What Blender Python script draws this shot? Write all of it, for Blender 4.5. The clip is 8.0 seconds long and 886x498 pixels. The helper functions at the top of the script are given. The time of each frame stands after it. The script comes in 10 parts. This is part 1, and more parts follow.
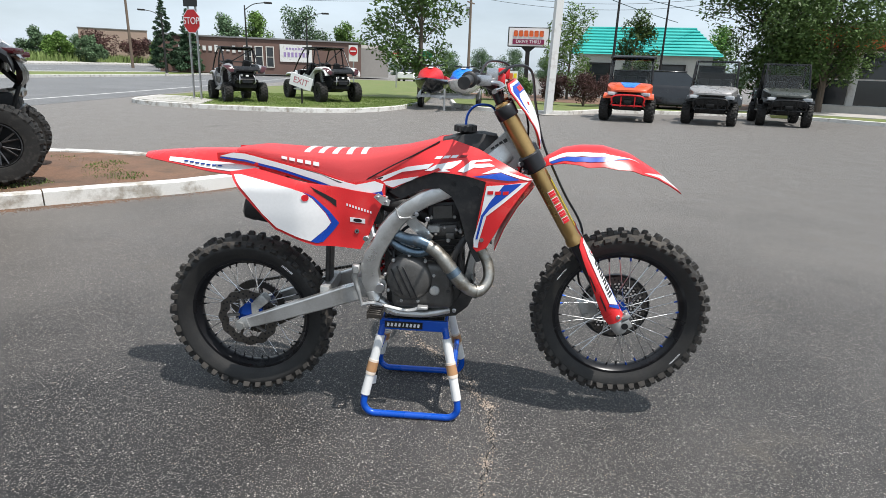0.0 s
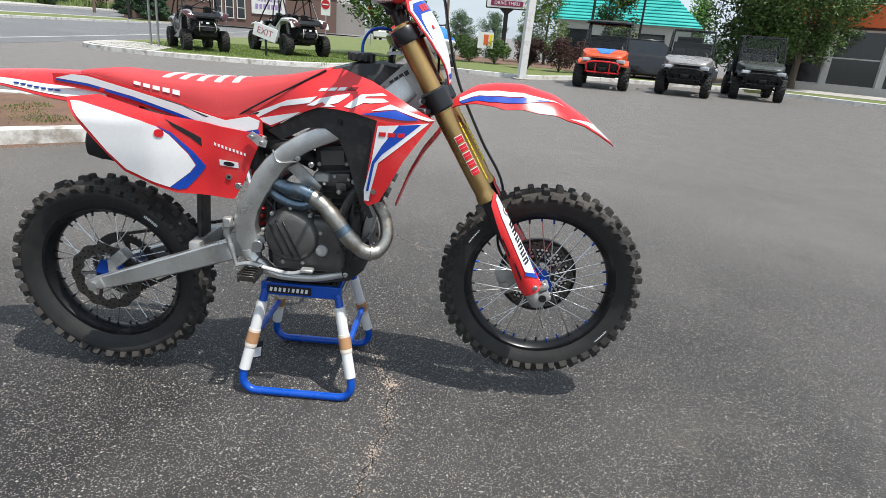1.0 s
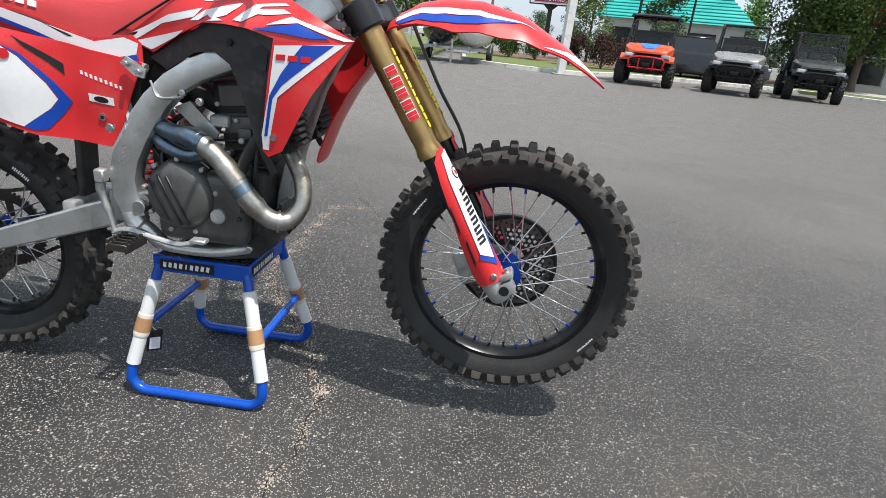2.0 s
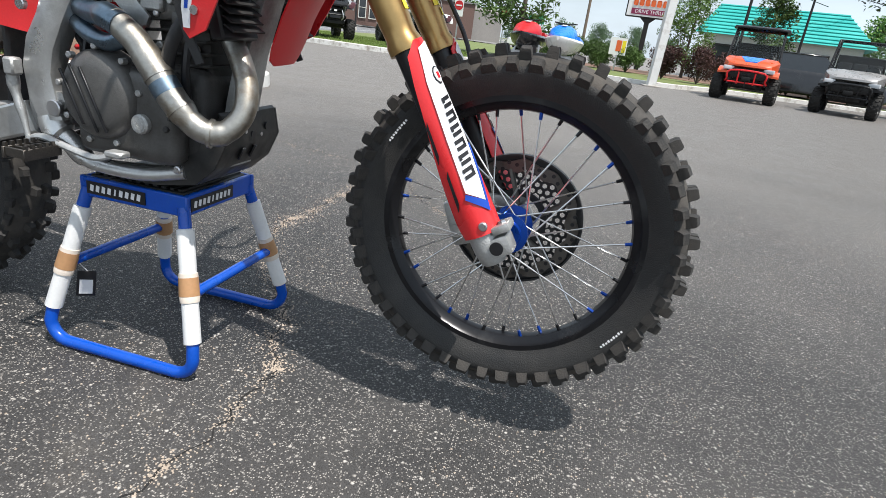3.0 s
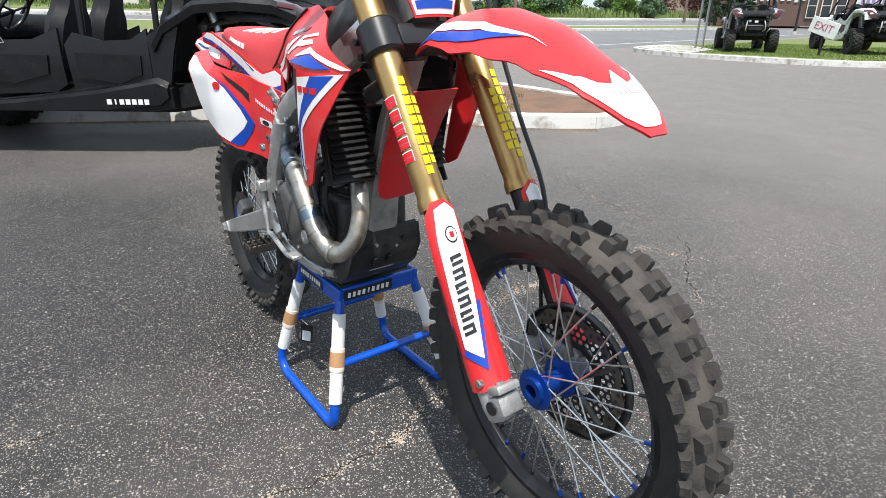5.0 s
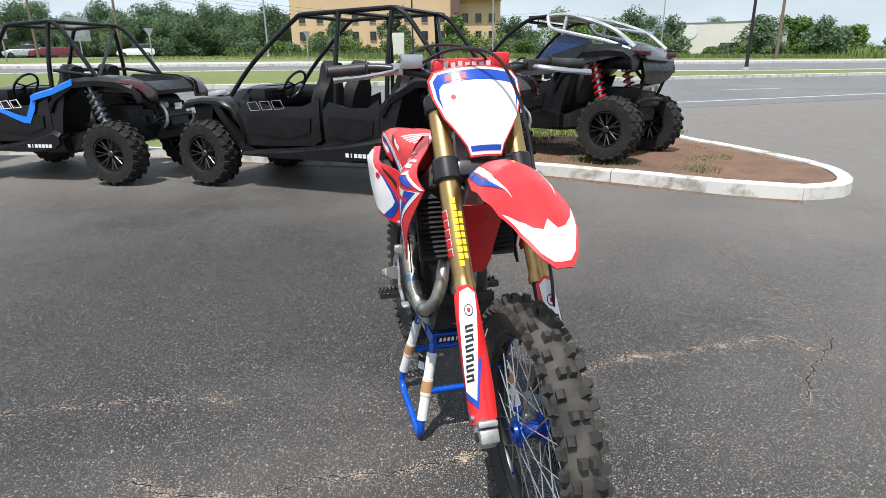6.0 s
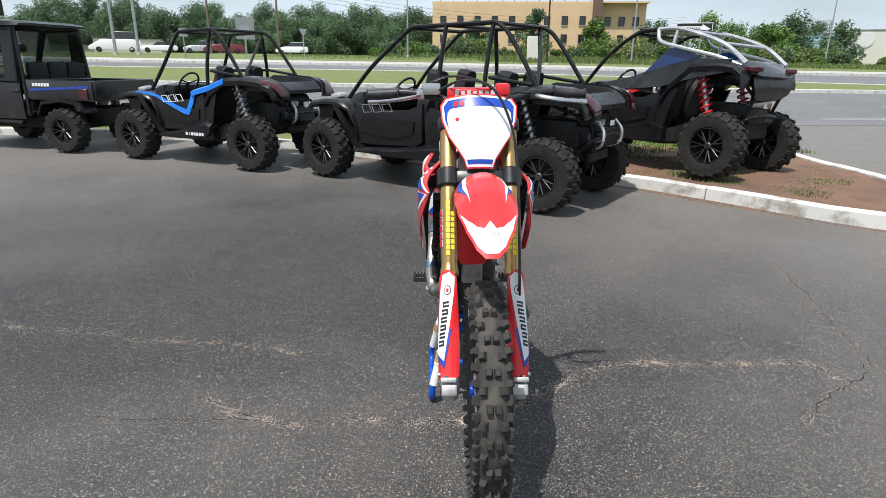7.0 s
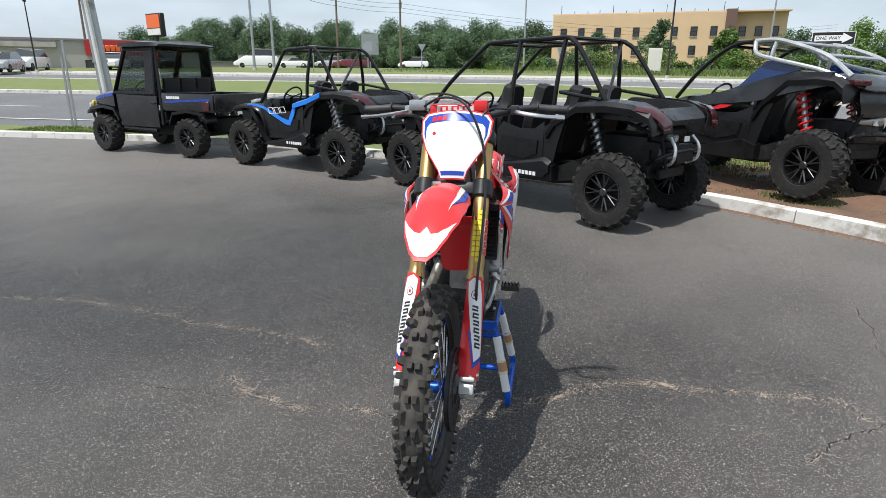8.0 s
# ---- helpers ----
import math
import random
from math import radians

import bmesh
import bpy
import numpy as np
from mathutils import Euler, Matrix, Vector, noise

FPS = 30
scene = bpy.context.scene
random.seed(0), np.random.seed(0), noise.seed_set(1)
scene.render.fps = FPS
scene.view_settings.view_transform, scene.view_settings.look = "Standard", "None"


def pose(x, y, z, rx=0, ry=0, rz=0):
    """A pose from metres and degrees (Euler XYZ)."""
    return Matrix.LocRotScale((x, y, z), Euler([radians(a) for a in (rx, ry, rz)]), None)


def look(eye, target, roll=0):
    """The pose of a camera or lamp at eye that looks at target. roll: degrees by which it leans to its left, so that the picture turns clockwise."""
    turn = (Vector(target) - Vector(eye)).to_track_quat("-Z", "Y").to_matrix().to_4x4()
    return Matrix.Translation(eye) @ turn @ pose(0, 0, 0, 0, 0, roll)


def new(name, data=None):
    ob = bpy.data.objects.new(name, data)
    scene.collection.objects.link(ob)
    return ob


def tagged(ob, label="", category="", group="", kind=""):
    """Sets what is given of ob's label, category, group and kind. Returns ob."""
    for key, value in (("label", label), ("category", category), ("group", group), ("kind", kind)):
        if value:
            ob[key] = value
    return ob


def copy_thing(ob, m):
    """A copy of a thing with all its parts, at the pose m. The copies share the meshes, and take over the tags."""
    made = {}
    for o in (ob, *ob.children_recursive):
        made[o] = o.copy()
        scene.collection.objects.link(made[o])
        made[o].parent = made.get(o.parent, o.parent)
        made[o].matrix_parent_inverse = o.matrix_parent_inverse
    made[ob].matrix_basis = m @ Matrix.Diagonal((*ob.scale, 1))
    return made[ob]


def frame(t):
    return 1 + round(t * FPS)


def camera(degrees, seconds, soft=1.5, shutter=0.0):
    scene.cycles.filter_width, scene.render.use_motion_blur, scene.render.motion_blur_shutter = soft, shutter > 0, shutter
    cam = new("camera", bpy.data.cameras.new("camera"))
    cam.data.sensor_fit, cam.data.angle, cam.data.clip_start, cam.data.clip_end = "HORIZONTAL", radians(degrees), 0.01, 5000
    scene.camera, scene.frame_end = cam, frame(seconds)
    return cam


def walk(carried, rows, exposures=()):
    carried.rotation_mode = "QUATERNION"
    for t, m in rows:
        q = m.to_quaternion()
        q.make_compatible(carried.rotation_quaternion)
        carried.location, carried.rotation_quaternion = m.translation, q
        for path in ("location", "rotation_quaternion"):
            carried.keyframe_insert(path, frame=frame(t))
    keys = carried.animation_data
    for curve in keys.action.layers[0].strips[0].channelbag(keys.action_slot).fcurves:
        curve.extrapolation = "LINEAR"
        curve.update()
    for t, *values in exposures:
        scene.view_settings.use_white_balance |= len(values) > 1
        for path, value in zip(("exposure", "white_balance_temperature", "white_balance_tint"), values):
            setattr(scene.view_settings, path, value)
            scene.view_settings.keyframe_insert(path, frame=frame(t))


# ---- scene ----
cam = camera(74.5, 8.0, soft=0.8)
PATH = [
    (0, (0.096, -2.199, 1.345), (0.04, -0.288, 0.758), 2.0),
    (0.5, (0.215, -2.087, 1.288), (0.24, -0.187, 0.664), 2.8),
    (1, (0.358, -1.888, 1.23), (0.397, -0.013, 0.537), 4.7),
    (1.5, (0.475, -1.688, 1.142), (0.526, 0.185, 0.442), 5.2),
    (2, (0.632, -1.48, 1.036), (0.544, 0.389, 0.33), 5.6),
    (2.2, (0.692, -1.411, 0.992), (0.568, 0.468, 0.319), 7.0),
    (3.3, (0.836, -1.038, 0.768), (0.436, 0.792, 0.065), 7.4),
    (3.5, (0.852, -0.974, 0.771), (0.429, 0.849, 0.068), 7.5),
    (4, (0.965, -0.836, 0.797), (0.274, 0.879, 0.035), 6.2),
    (4.5, (1.124, -0.759, 0.938), (0.015, 0.709, 0.153), 2.9),
    (4.7, (1.199, -0.762, 0.999), (-0.063, 0.587, 0.231), 1.8),
    (5.8, (1.788, -0.643, 1.304), (0.01, -0.007, 0.645), -1.3),
    (6, (1.895, -0.574, 1.342), (0.065, -0.057, 0.723), -0.8),
    (6.5, (2.128, -0.434, 1.404), (0.233, -0.157, 0.826), -1.2),
    (7, (2.337, -0.254, 1.431), (0.436, -0.143, 0.818), 0.6),
    (7.5, (2.427, -0.015, 1.448), (0.514, -0.091, 0.869), 0.1),
    (8, (2.457, 0.245, 1.453), (0.561, -0.022, 0.877), 0.3),
]
walk(cam, [(t, look(eye, target, roll)) for t, eye, target, roll in PATH],
     exposures=[(0.0, 0.12), (2.0, 0.17), (3.5, 0.37), (4.0, 0.43), (4.5, 0.44), (6.0, 0.17), (6.5, 0.17), (7.0, 0.08), (8.0, 0.05)])

# ---- light: hazy summer sun from the front right of the bike, high ----
SUN_EL = 66.0        # degrees above the horizon
world = bpy.data.worlds.new("sky")
scene.world = world
world.use_nodes = True
wn = world.node_tree
wn.nodes.clear()
sky = wn.nodes.new("ShaderNodeTexSky")
sky.sky_type, sky.sun_disc = "NISHITA", False
sky.sun_elevation, sky.sun_rotation = radians(SUN_EL), radians(127)
sky.altitude, sky.air_density, sky.dust_density, sky.ozone_density = 10, 1.0, 2.0, 1.5
# thin summer cloud: a soft pale veil laid over the clear sky
tc = wn.nodes.new("ShaderNodeTexCoord")
mp = wn.nodes.new("ShaderNodeMapping")
mp.inputs["Scale"].default_value = (1.0, 1.0, 3.2)
cn = wn.nodes.new("ShaderNodeTexNoise")
cn.inputs["Scale"].default_value, cn.inputs["Detail"].default_value, cn.inputs["Roughness"].default_value = 2.4, 6.0, 0.55
cr = wn.nodes.new("ShaderNodeValToRGB")
cr.color_ramp.elements[0].position, cr.color_ramp.elements[1].position = 0.34, 0.70
cr.color_ramp.elements[0].color, cr.color_ramp.elements[1].color = (0.46, 0.46, 0.46, 1), (0.78, 0.78, 0.78, 1)
mixc = wn.nodes.new("ShaderNodeMix")
mixc.data_type = "RGBA"
mixc.inputs["B"].default_value = (12.3, 14.2, 16.0, 1)
bg = wn.nodes.new("ShaderNodeBackground")
bg.inputs["Strength"].default_value = 0.074
wo = wn.nodes.new("ShaderNodeOutputWorld")
for a, b in ((tc.outputs["Generated"], mp.inputs["Vector"]), (mp.outputs["Vector"], cn.inputs["Vector"]),
             (cn.outputs["Fac"], cr.inputs["Fac"]), (cr.outputs["Color"], mixc.inputs["Factor"]),
             (sky.outputs["Color"], mixc.inputs["A"]), (mixc.outputs["Result"], bg.inputs["Color"]),
             (bg.outputs["Background"], wo.inputs["Surface"])):
    wn.links.new(a, b)
sun = new("sun", bpy.data.lights.new("sun", "SUN"))
sun.data.energy, sun.data.angle, sun.data.color = 4.75, radians(0.6), (1.0, 0.965, 0.92)
_h = 1.0 / math.tan(radians(SUN_EL))
sun.matrix_world = look((0.80 * _h * 30, -0.60 * _h * 30, 30), (0, 0, 0))

# ---- materials ----
MATS = {}


def mat(name, col, rough=0.5, metal=0.0, var=0.12, scale=6.0, grain=60.0, bump=0.0, bscale=220.0, coat=0.0, rvar=0.12, isl=0.0, dirt=None, dscale=3.0, dlow=0.52, dhigh=0.7):
    """A surface: base colour varied at two scales, uneven gloss, fine relief, optional patchy dirt."""
    if name in MATS:
        return MATS[name]
    m = bpy.data.materials.new(name)
    m.use_nodes = True
    nt = m.node_tree
    nt.nodes.clear()
    N, L = nt.nodes.new, nt.links.new
    out, bs, co = N("ShaderNodeOutputMaterial"), N("ShaderNodeBsdfPrincipled"), N("ShaderNodeTexCoord")
    L(bs.outputs["BSDF"], out.inputs["Surface"])
    bs.inputs["Metallic"].default_value = metal
    if coat:
        bs.inputs["Coat Weight"].default_value, bs.inputs["Coat Roughness"].default_value = coat, 0.12
    n1, n2 = N("ShaderNodeTexNoise"), N("ShaderNodeTexNoise")
    n1.inputs["Scale"].default_value, n1.inputs["Detail"].default_value = scale, 4.0
    n2.inputs["Scale"].default_value, n2.inputs["Detail"].default_value = grain, 3.0
    for n in (n1, n2):
        L(co.outputs["Object"], n.inputs["Vector"])
    add = N("ShaderNodeMath")
    add.operation = "ADD"
    L(n1.outputs["Fac"], add.inputs[0]), L(n2.outputs["Fac"], add.inputs[1])
    val = add.outputs[0]
    if isl:
        oi, geo = N("ShaderNodeObjectInfo"), N("ShaderNodeNewGeometry")
        s2, s3 = N("ShaderNodeMath"), N("ShaderNodeMath")
        s2.operation = "ADD"
        L(oi.outputs["Random"], s2.inputs[0]), L(geo.outputs["Random Per Island"], s2.inputs[1])
        s3.operation = "MULTIPLY_ADD"
        s3.inputs[1].default_value = isl
        L(s2.outputs[0], s3.inputs[0]), L(val, s3.inputs[2])
        s4 = N("ShaderNodeMath")
        s4.operation, s4.inputs[1].default_value = "SUBTRACT", isl
        L(s3.outputs[0], s4.inputs[0])
        val = s4.outputs[0]
    mr = N("ShaderNodeMapRange")
    mr.inputs["From Min"].default_value, mr.inputs["From Max"].default_value = 0.55, 1.45
    mr.inputs["To Min"].default_value, mr.inputs["To Max"].default_value = 1 - var, 1 + var
    mr.clamp = False
    L(val, mr.inputs["Value"])
    mx = N("ShaderNodeVectorMath")
    mx.operation = "SCALE"
    mx.inputs[0].default_value = col
    L(mr.outputs["Result"], mx.inputs["Scale"])
    colour = mx.outputs["Vector"]
    if dirt:
        n3, rp, mi = N("ShaderNodeTexNoise"), N("ShaderNodeMapRange"), N("ShaderNodeMix")
        n3.inputs["Scale"].default_value, n3.inputs["Detail"].default_value, n3.inputs["Roughness"].default_value = dscale, 8.0, 0.65
        L(co.outputs["Object"], n3.inputs["Vector"])
        rp.inputs["From Min"].default_value, rp.inputs["From Max"].default_value = dlow, dhigh
        L(n3.outputs["Fac"], rp.inputs["Value"])
        mi.data_type = "RGBA"
        mi.inputs["B"].default_value = (*dirt, 1)
        L(rp.outputs["Result"], mi.inputs["Factor"]), L(colour, mi.inputs["A"])
        colour = mi.outputs["Result"]
    L(colour, bs.inputs["Base Color"])
    rr = N("ShaderNodeMapRange")
    rr.inputs["From Min"].default_value, rr.inputs["From Max"].default_value = 0.3, 0.7
    rr.inputs["To Min"].default_value, rr.inputs["To Max"].default_value = max(0.02, rough - rvar), min(1.0, rough + rvar)
    L(n1.outputs["Fac"], rr.inputs["Value"]), L(rr.outputs["Result"], bs.inputs["Roughness"])
    if bump:
        n4, bu = N("ShaderNodeTexNoise"), N("ShaderNodeBump")
        n4.inputs["Scale"].default_value, n4.inputs["Detail"].default_value = bscale, 3.0
        L(co.outputs["Object"], n4.inputs["Vector"])
        bu.inputs["Strength"].default_value, bu.inputs["Distance"].default_value = bump, 0.004
        L(n4.outputs["Fac"], bu.inputs["Height"]), L(bu.outputs["Normal"], bs.inputs["Normal"])
    MATS[name] = m
    return m


def glass(name, tint=(0.8, 0.85, 0.85), alpha=0.25, rough=0.03):
    if name in MATS:
        return MATS[name]
    m = bpy.data.materials.new(name)
    m.use_nodes = True
    nt = m.node_tree
    nt.nodes.clear()
    N, L = nt.nodes.new, nt.links.new
    out, tr, gl, mi, fr = N("ShaderNodeOutputMaterial"), N("ShaderNodeBsdfTransparent"), N("ShaderNodeBsdfGlossy"), N("ShaderNodeMixShader"), N("ShaderNodeLayerWeight")
    tr.inputs["Color"].default_value = (*tint, 1)
    gl.inputs["Roughness"].default_value = rough
    pw, ad = N("ShaderNodeMath"), N("ShaderNodeMath")
    pw.operation, pw.inputs[1].default_value = "POWER", 4.0
    ad.operation, ad.inputs[1].default_value, ad.inputs[2].default_value = "MULTIPLY_ADD", 0.5, 0.012 + alpha * 0.1
    L(fr.outputs["Facing"], pw.inputs[0]), L(pw.outputs[0], ad.inputs[0]), L(ad.outputs[0], mi.inputs["Fac"])
    L(tr.outputs["BSDF"], mi.inputs[1]), L(gl.outputs["BSDF"], mi.inputs[2]), L(mi.outputs["Shader"], out.inputs["Surface"])
    MATS[name] = m
    return m


# ---- mesh tools ----
def V(*a):
    return Vector(a)


def finish(bm, mesh, sharp=38.0):
    bmesh.ops.recalc_face_normals(bm, faces=bm.faces)
    lim = radians(sharp)
    for e in bm.edges:
        e.smooth = len(e.link_faces) == 2 and e.calc_face_angle(0.0) < lim
    for f in bm.faces:
        f.smooth = True
    bm.to_mesh(mesh)
    bm.free()


def part(name, bm, material, parent=None, label="", xf=None, sharp=38.0):
    """One mesh object under a thing or a part; xf moves its vertices first."""
    if xf is not None:
        bm.transform(xf)
    me = bpy.data.meshes.new(name)
    finish(bm, me, sharp)
    me.materials.append(material)
    ob = new(name, me)
    if parent is not None:
        ob.parent = parent
    if label:
        ob["label"] = label
    return ob


def part_pieces(name, bm, material, parent=None, label=""):
    """Each loose piece of a bmesh as a part of its own."""
    bm.verts.index_update()
    seen, made = set(), []
    for v0 in bm.verts:
        if v0.index in seen:
            continue
        stack, isl = [v0], []
        seen.add(v0.index)
        while stack:
            v = stack.pop()
            isl.append(v)
            for e in v.link_edges:
                o = e.other_vert(v)
                if o.index not in seen:
                    seen.add(o.index)
                    stack.append(o)
        nb = BM()
        at = {v.index: nb.verts.new(v.co) for v in isl}
        for f in {f for v in isl for f in v.link_faces}:
            nb.faces.new([at[v.index] for v in f.verts])
        made.append(part(name, nb, material, parent, label))
    bm.free()
    return made


def thing(name, label, category, m=None, group="", kind=""):
    """An Empty at a thing's base that holds its parts."""
    ob = new(name)
    ob.empty_display_size = 0.1
    if m is not None:
        ob.matrix_world = m
    return tagged(ob, label, category, group, kind)


def solid(name, bm, material, label, category, m=None, group="", kind="", sharp=38.0):
    ob = part(name, bm, material, None, "", None, sharp)
    if m is not None:
        ob.matrix_world = m
    return tagged(ob, label, category, group, kind)


def BM():
    return bmesh.new()


def box(bm, c, s, rot=None, bev=0.0, seg=1):
    m = Matrix.Translation(c) @ (rot.to_4x4() if rot is not None else Matrix()) @ Matrix.Diagonal((*s, 1))
    vs = bmesh.ops.create_cube(bm, size=1.0, matrix=m)["verts"]
    if bev:
        es = list({e for v in vs for e in v.link_edges})
        bmesh.ops.bevel(bm, geom=es, offset=bev, segments=seg, affect="EDGES", profile=0.6)
    return bm


def frames(pts, closed=False):
    """Parallel frames along a line of points."""
    n = len(pts)
    tans = []
    for i in range(n):
        a = pts[i - 1] if i or closed else pts[0]
        b = pts[(i + 1) % n] if i < n - 1 or closed else pts[-1]
        tans.append((b - a).normalized())
    u = tans[0].orthogonal().normalized()
    res = []
    for i in range(n):
        t = tans[i]
        u = (u - t * u.dot(t)).normalized()
        res.append((u.copy(), t.cross(u)))
    return res


def tube(bm, pts, r, seg=10, closed=False, cap=True, flat=1.0):
    pts = [Vector(p) for p in pts]
    rs = r if isinstance(r, (list, tuple)) else [r] * len(pts)
    rings = []
    for p, rr, (u, w) in zip(pts, rs, frames(pts, closed)):
        rings.append([bm.verts.new(p + u * rr * math.cos(2 * math.pi * k / seg) + w * rr * flat * math.sin(2 * math.pi * k / seg)) for k in range(seg)])
    m = len(rings)
    for i in range(m if closed else m - 1):
        a, b = rings[i], rings[(i + 1) % m]
        for k in range(seg):
            bm.faces.new((a[k], a[(k + 1) % seg], b[(k + 1) % seg], b[k]))
    if cap and not closed:
        bm.faces.new(rings[0][::-1]), bm.faces.new(rings[-1])
    return bm


def cyl(bm, p0, p1, r0, r1=None, seg=16):
    return tube(bm, [p0, p1], [r0, r0 if r1 is None else r1], seg)


def curve(pts, n=6, closed=False):
    """A smooth line through points."""
    P = [Vector(p) for p in pts]
    out, k = [], len(P)
    for i in range(k if closed else k - 1):
        p1, p2 = P[i], P[(i + 1) % k]
        p0 = P[i - 1] if i or closed else p1 * 2 - p2
        p3 = P[(i + 2) % k] if i + 2 < k or closed else p2 * 2 - p1
        for j in range(n):
            t = j / n
            out.append(0.5 * (2 * p1 + (p2 - p0) * t + (2 * p0 - 5 * p1 + 4 * p2 - p3) * t * t + (3 * p1 - p0 - 3 * p2 + p3) * t ** 3))
    if not closed:
        out.append(P[-1].copy())
    return out


def lathe(bm, prof, c, axis=(0, 1, 0), seg=48, closed=True):
    """A ring: prof is (radius, along axis)."""
    ax = Vector(axis).normalized()
    u = V(1, 0, 0) if abs(ax.x) < 0.9 else V(0, 0, 1)
    u = (u - ax * u.dot(ax)).normalized()
    w = ax.cross(u)
    c = Vector(c)
    rings = []
    for k in range(seg):
        a = 2 * math.pi * k / seg
        d = u * math.cos(a) + w * math.sin(a)
        rings.append([bm.verts.new(c + d * r + ax * h) for r, h in prof])
    n = len(prof)
    for k in range(seg):
        a, b = rings[k], rings[(k + 1) % seg]
        for i in range(n if closed else n - 1):
            j = (i + 1) % n
            bm.faces.new((a[i], a[j], b[j], b[i]))
    return bm


def disc(bm, c, axis, r, h, seg=24, bev=0.0):
    """A short solid cylinder, with an optional chamfer."""
    ax = Vector(axis).normalized()
    c = Vector(c)
    if bev:
        return tube(bm, [c - ax * h / 2, c - ax * (h / 2 - bev), c + ax * (h / 2 - bev), c + ax * h / 2], [r - bev, r, r, r - bev], seg)
    return cyl(bm, c - ax * h / 2, c + ax * h / 2, r, r, seg)


def loft(bm, rings, cap=True, closed=True):
    vs = [[bm.verts.new(p) for p in ring] for ring in rings]
    n = len(vs[0])
    for a, b in zip(vs, vs[1:]):
        for k in range(n if closed else n - 1):
            bm.faces.new((a[k], a[(k + 1) % n], b[(k + 1) % n], b[k]))
    if cap and closed:
        bm.faces.new(vs[0][::-1]), bm.faces.new(vs[-1])
    return bm


def sheet(bm, outline, f, thick=0.003, step=0.03, lift=0.0):
    """A curved plate: a flat outline (u, v) cut into cells, bent by f(u, v), with thickness."""
    t = BM()
    t.faces.new([t.verts.new((u, v, 0)) for u, v in outline])
    us, vs_ = [p[0] for p in outline], [p[1] for p in outline]
    for lo, hi, no in ((min(us), max(us), V(1, 0, 0)), (min(vs_), max(vs_), V(0, 1, 0))):
        k = int((hi - lo) / step)
        for i in range(1, k + 1):
            at = lo + (hi - lo) * i / (k + 1)
            bmesh.ops.bisect_plane(t, geom=t.verts[:] + t.edges[:] + t.faces[:], plane_co=no * at, plane_no=no)
    e = 1e-3

    def nrm(u, v):
        return (f(u + e, v) - f(u - e, v)).cross(f(u, v + e) - f(u, v - e)).normalized()
    top, bot = {}, {}
    for v in t.verts:
        p, n = f(v.co.x, v.co.y), nrm(v.co.x, v.co.y)
        top[v], bot[v] = bm.verts.new(p + n * lift), bm.verts.new(p + n * (lift - thick))
    for fa in t.faces:
        bm.faces.new([top[v] for v in fa.verts]), bm.faces.new([bot[v] for v in reversed(fa.verts)])
    for ed in t.edges:
        if len(ed.link_faces) == 1:
            a, b = ed.verts
            bm.faces.new((top[a], bot[a], bot[b], top[b]))
    t.free()
    return bm


def ss(x, a, b):
    """Smooth step from a to b."""
    t = max(0.0, min(1.0, (x - a) / (b - a)))
    return t * t * (3 - 2 * t)


def lerp(pairs, x):
    """A value read off a short list of (x, y)."""
    if x <= pairs[0][0]:
        return pairs[0][1]
    for (a, p), (b, q) in zip(pairs, pairs[1:]):
        if x <= b:
            return p + (q - p) * (x - a) / (b - a)
    return pairs[-1][1]


def text(name, body, size, material, parent, m, label="", thick=0.002, align="CENTER"):
    """Flat raised lettering as a mesh, in the built-in font."""
    cu = bpy.data.curves.new(name, "FONT")
    cu.body, cu.size, cu.extrude, cu.align_x, cu.align_y = body, size, thick, align, "CENTER"
    tmp = bpy.data.objects.new(name, cu)
    scene.collection.objects.link(tmp)
    me = bpy.data.meshes.new_from_object(tmp.evaluated_get(bpy.context.evaluated_depsgraph_get()))
    bpy.data.objects.remove(tmp)
    me.materials.clear()
    me.materials.append(material)
    me.transform(m)
    ob = new(name, me)
    ob.parent = parent
    if label:
        ob["label"] = label
    return ob


def bars(bm, n, w, h, gap, m, t=0.0015):
    """A row of plain upright bars in place of a word: n letters of width w and height h in the xz plane."""
    for i in range(n):
        x = (i - (n - 1) / 2) * (w + gap)
        vs = bmesh.ops.create_cube(bm, size=1.0, matrix=m @ Matrix.Translation((x, 0, 0)) @ Matrix.Diagonal((w, t, h, 1)))["verts"]
    return bm

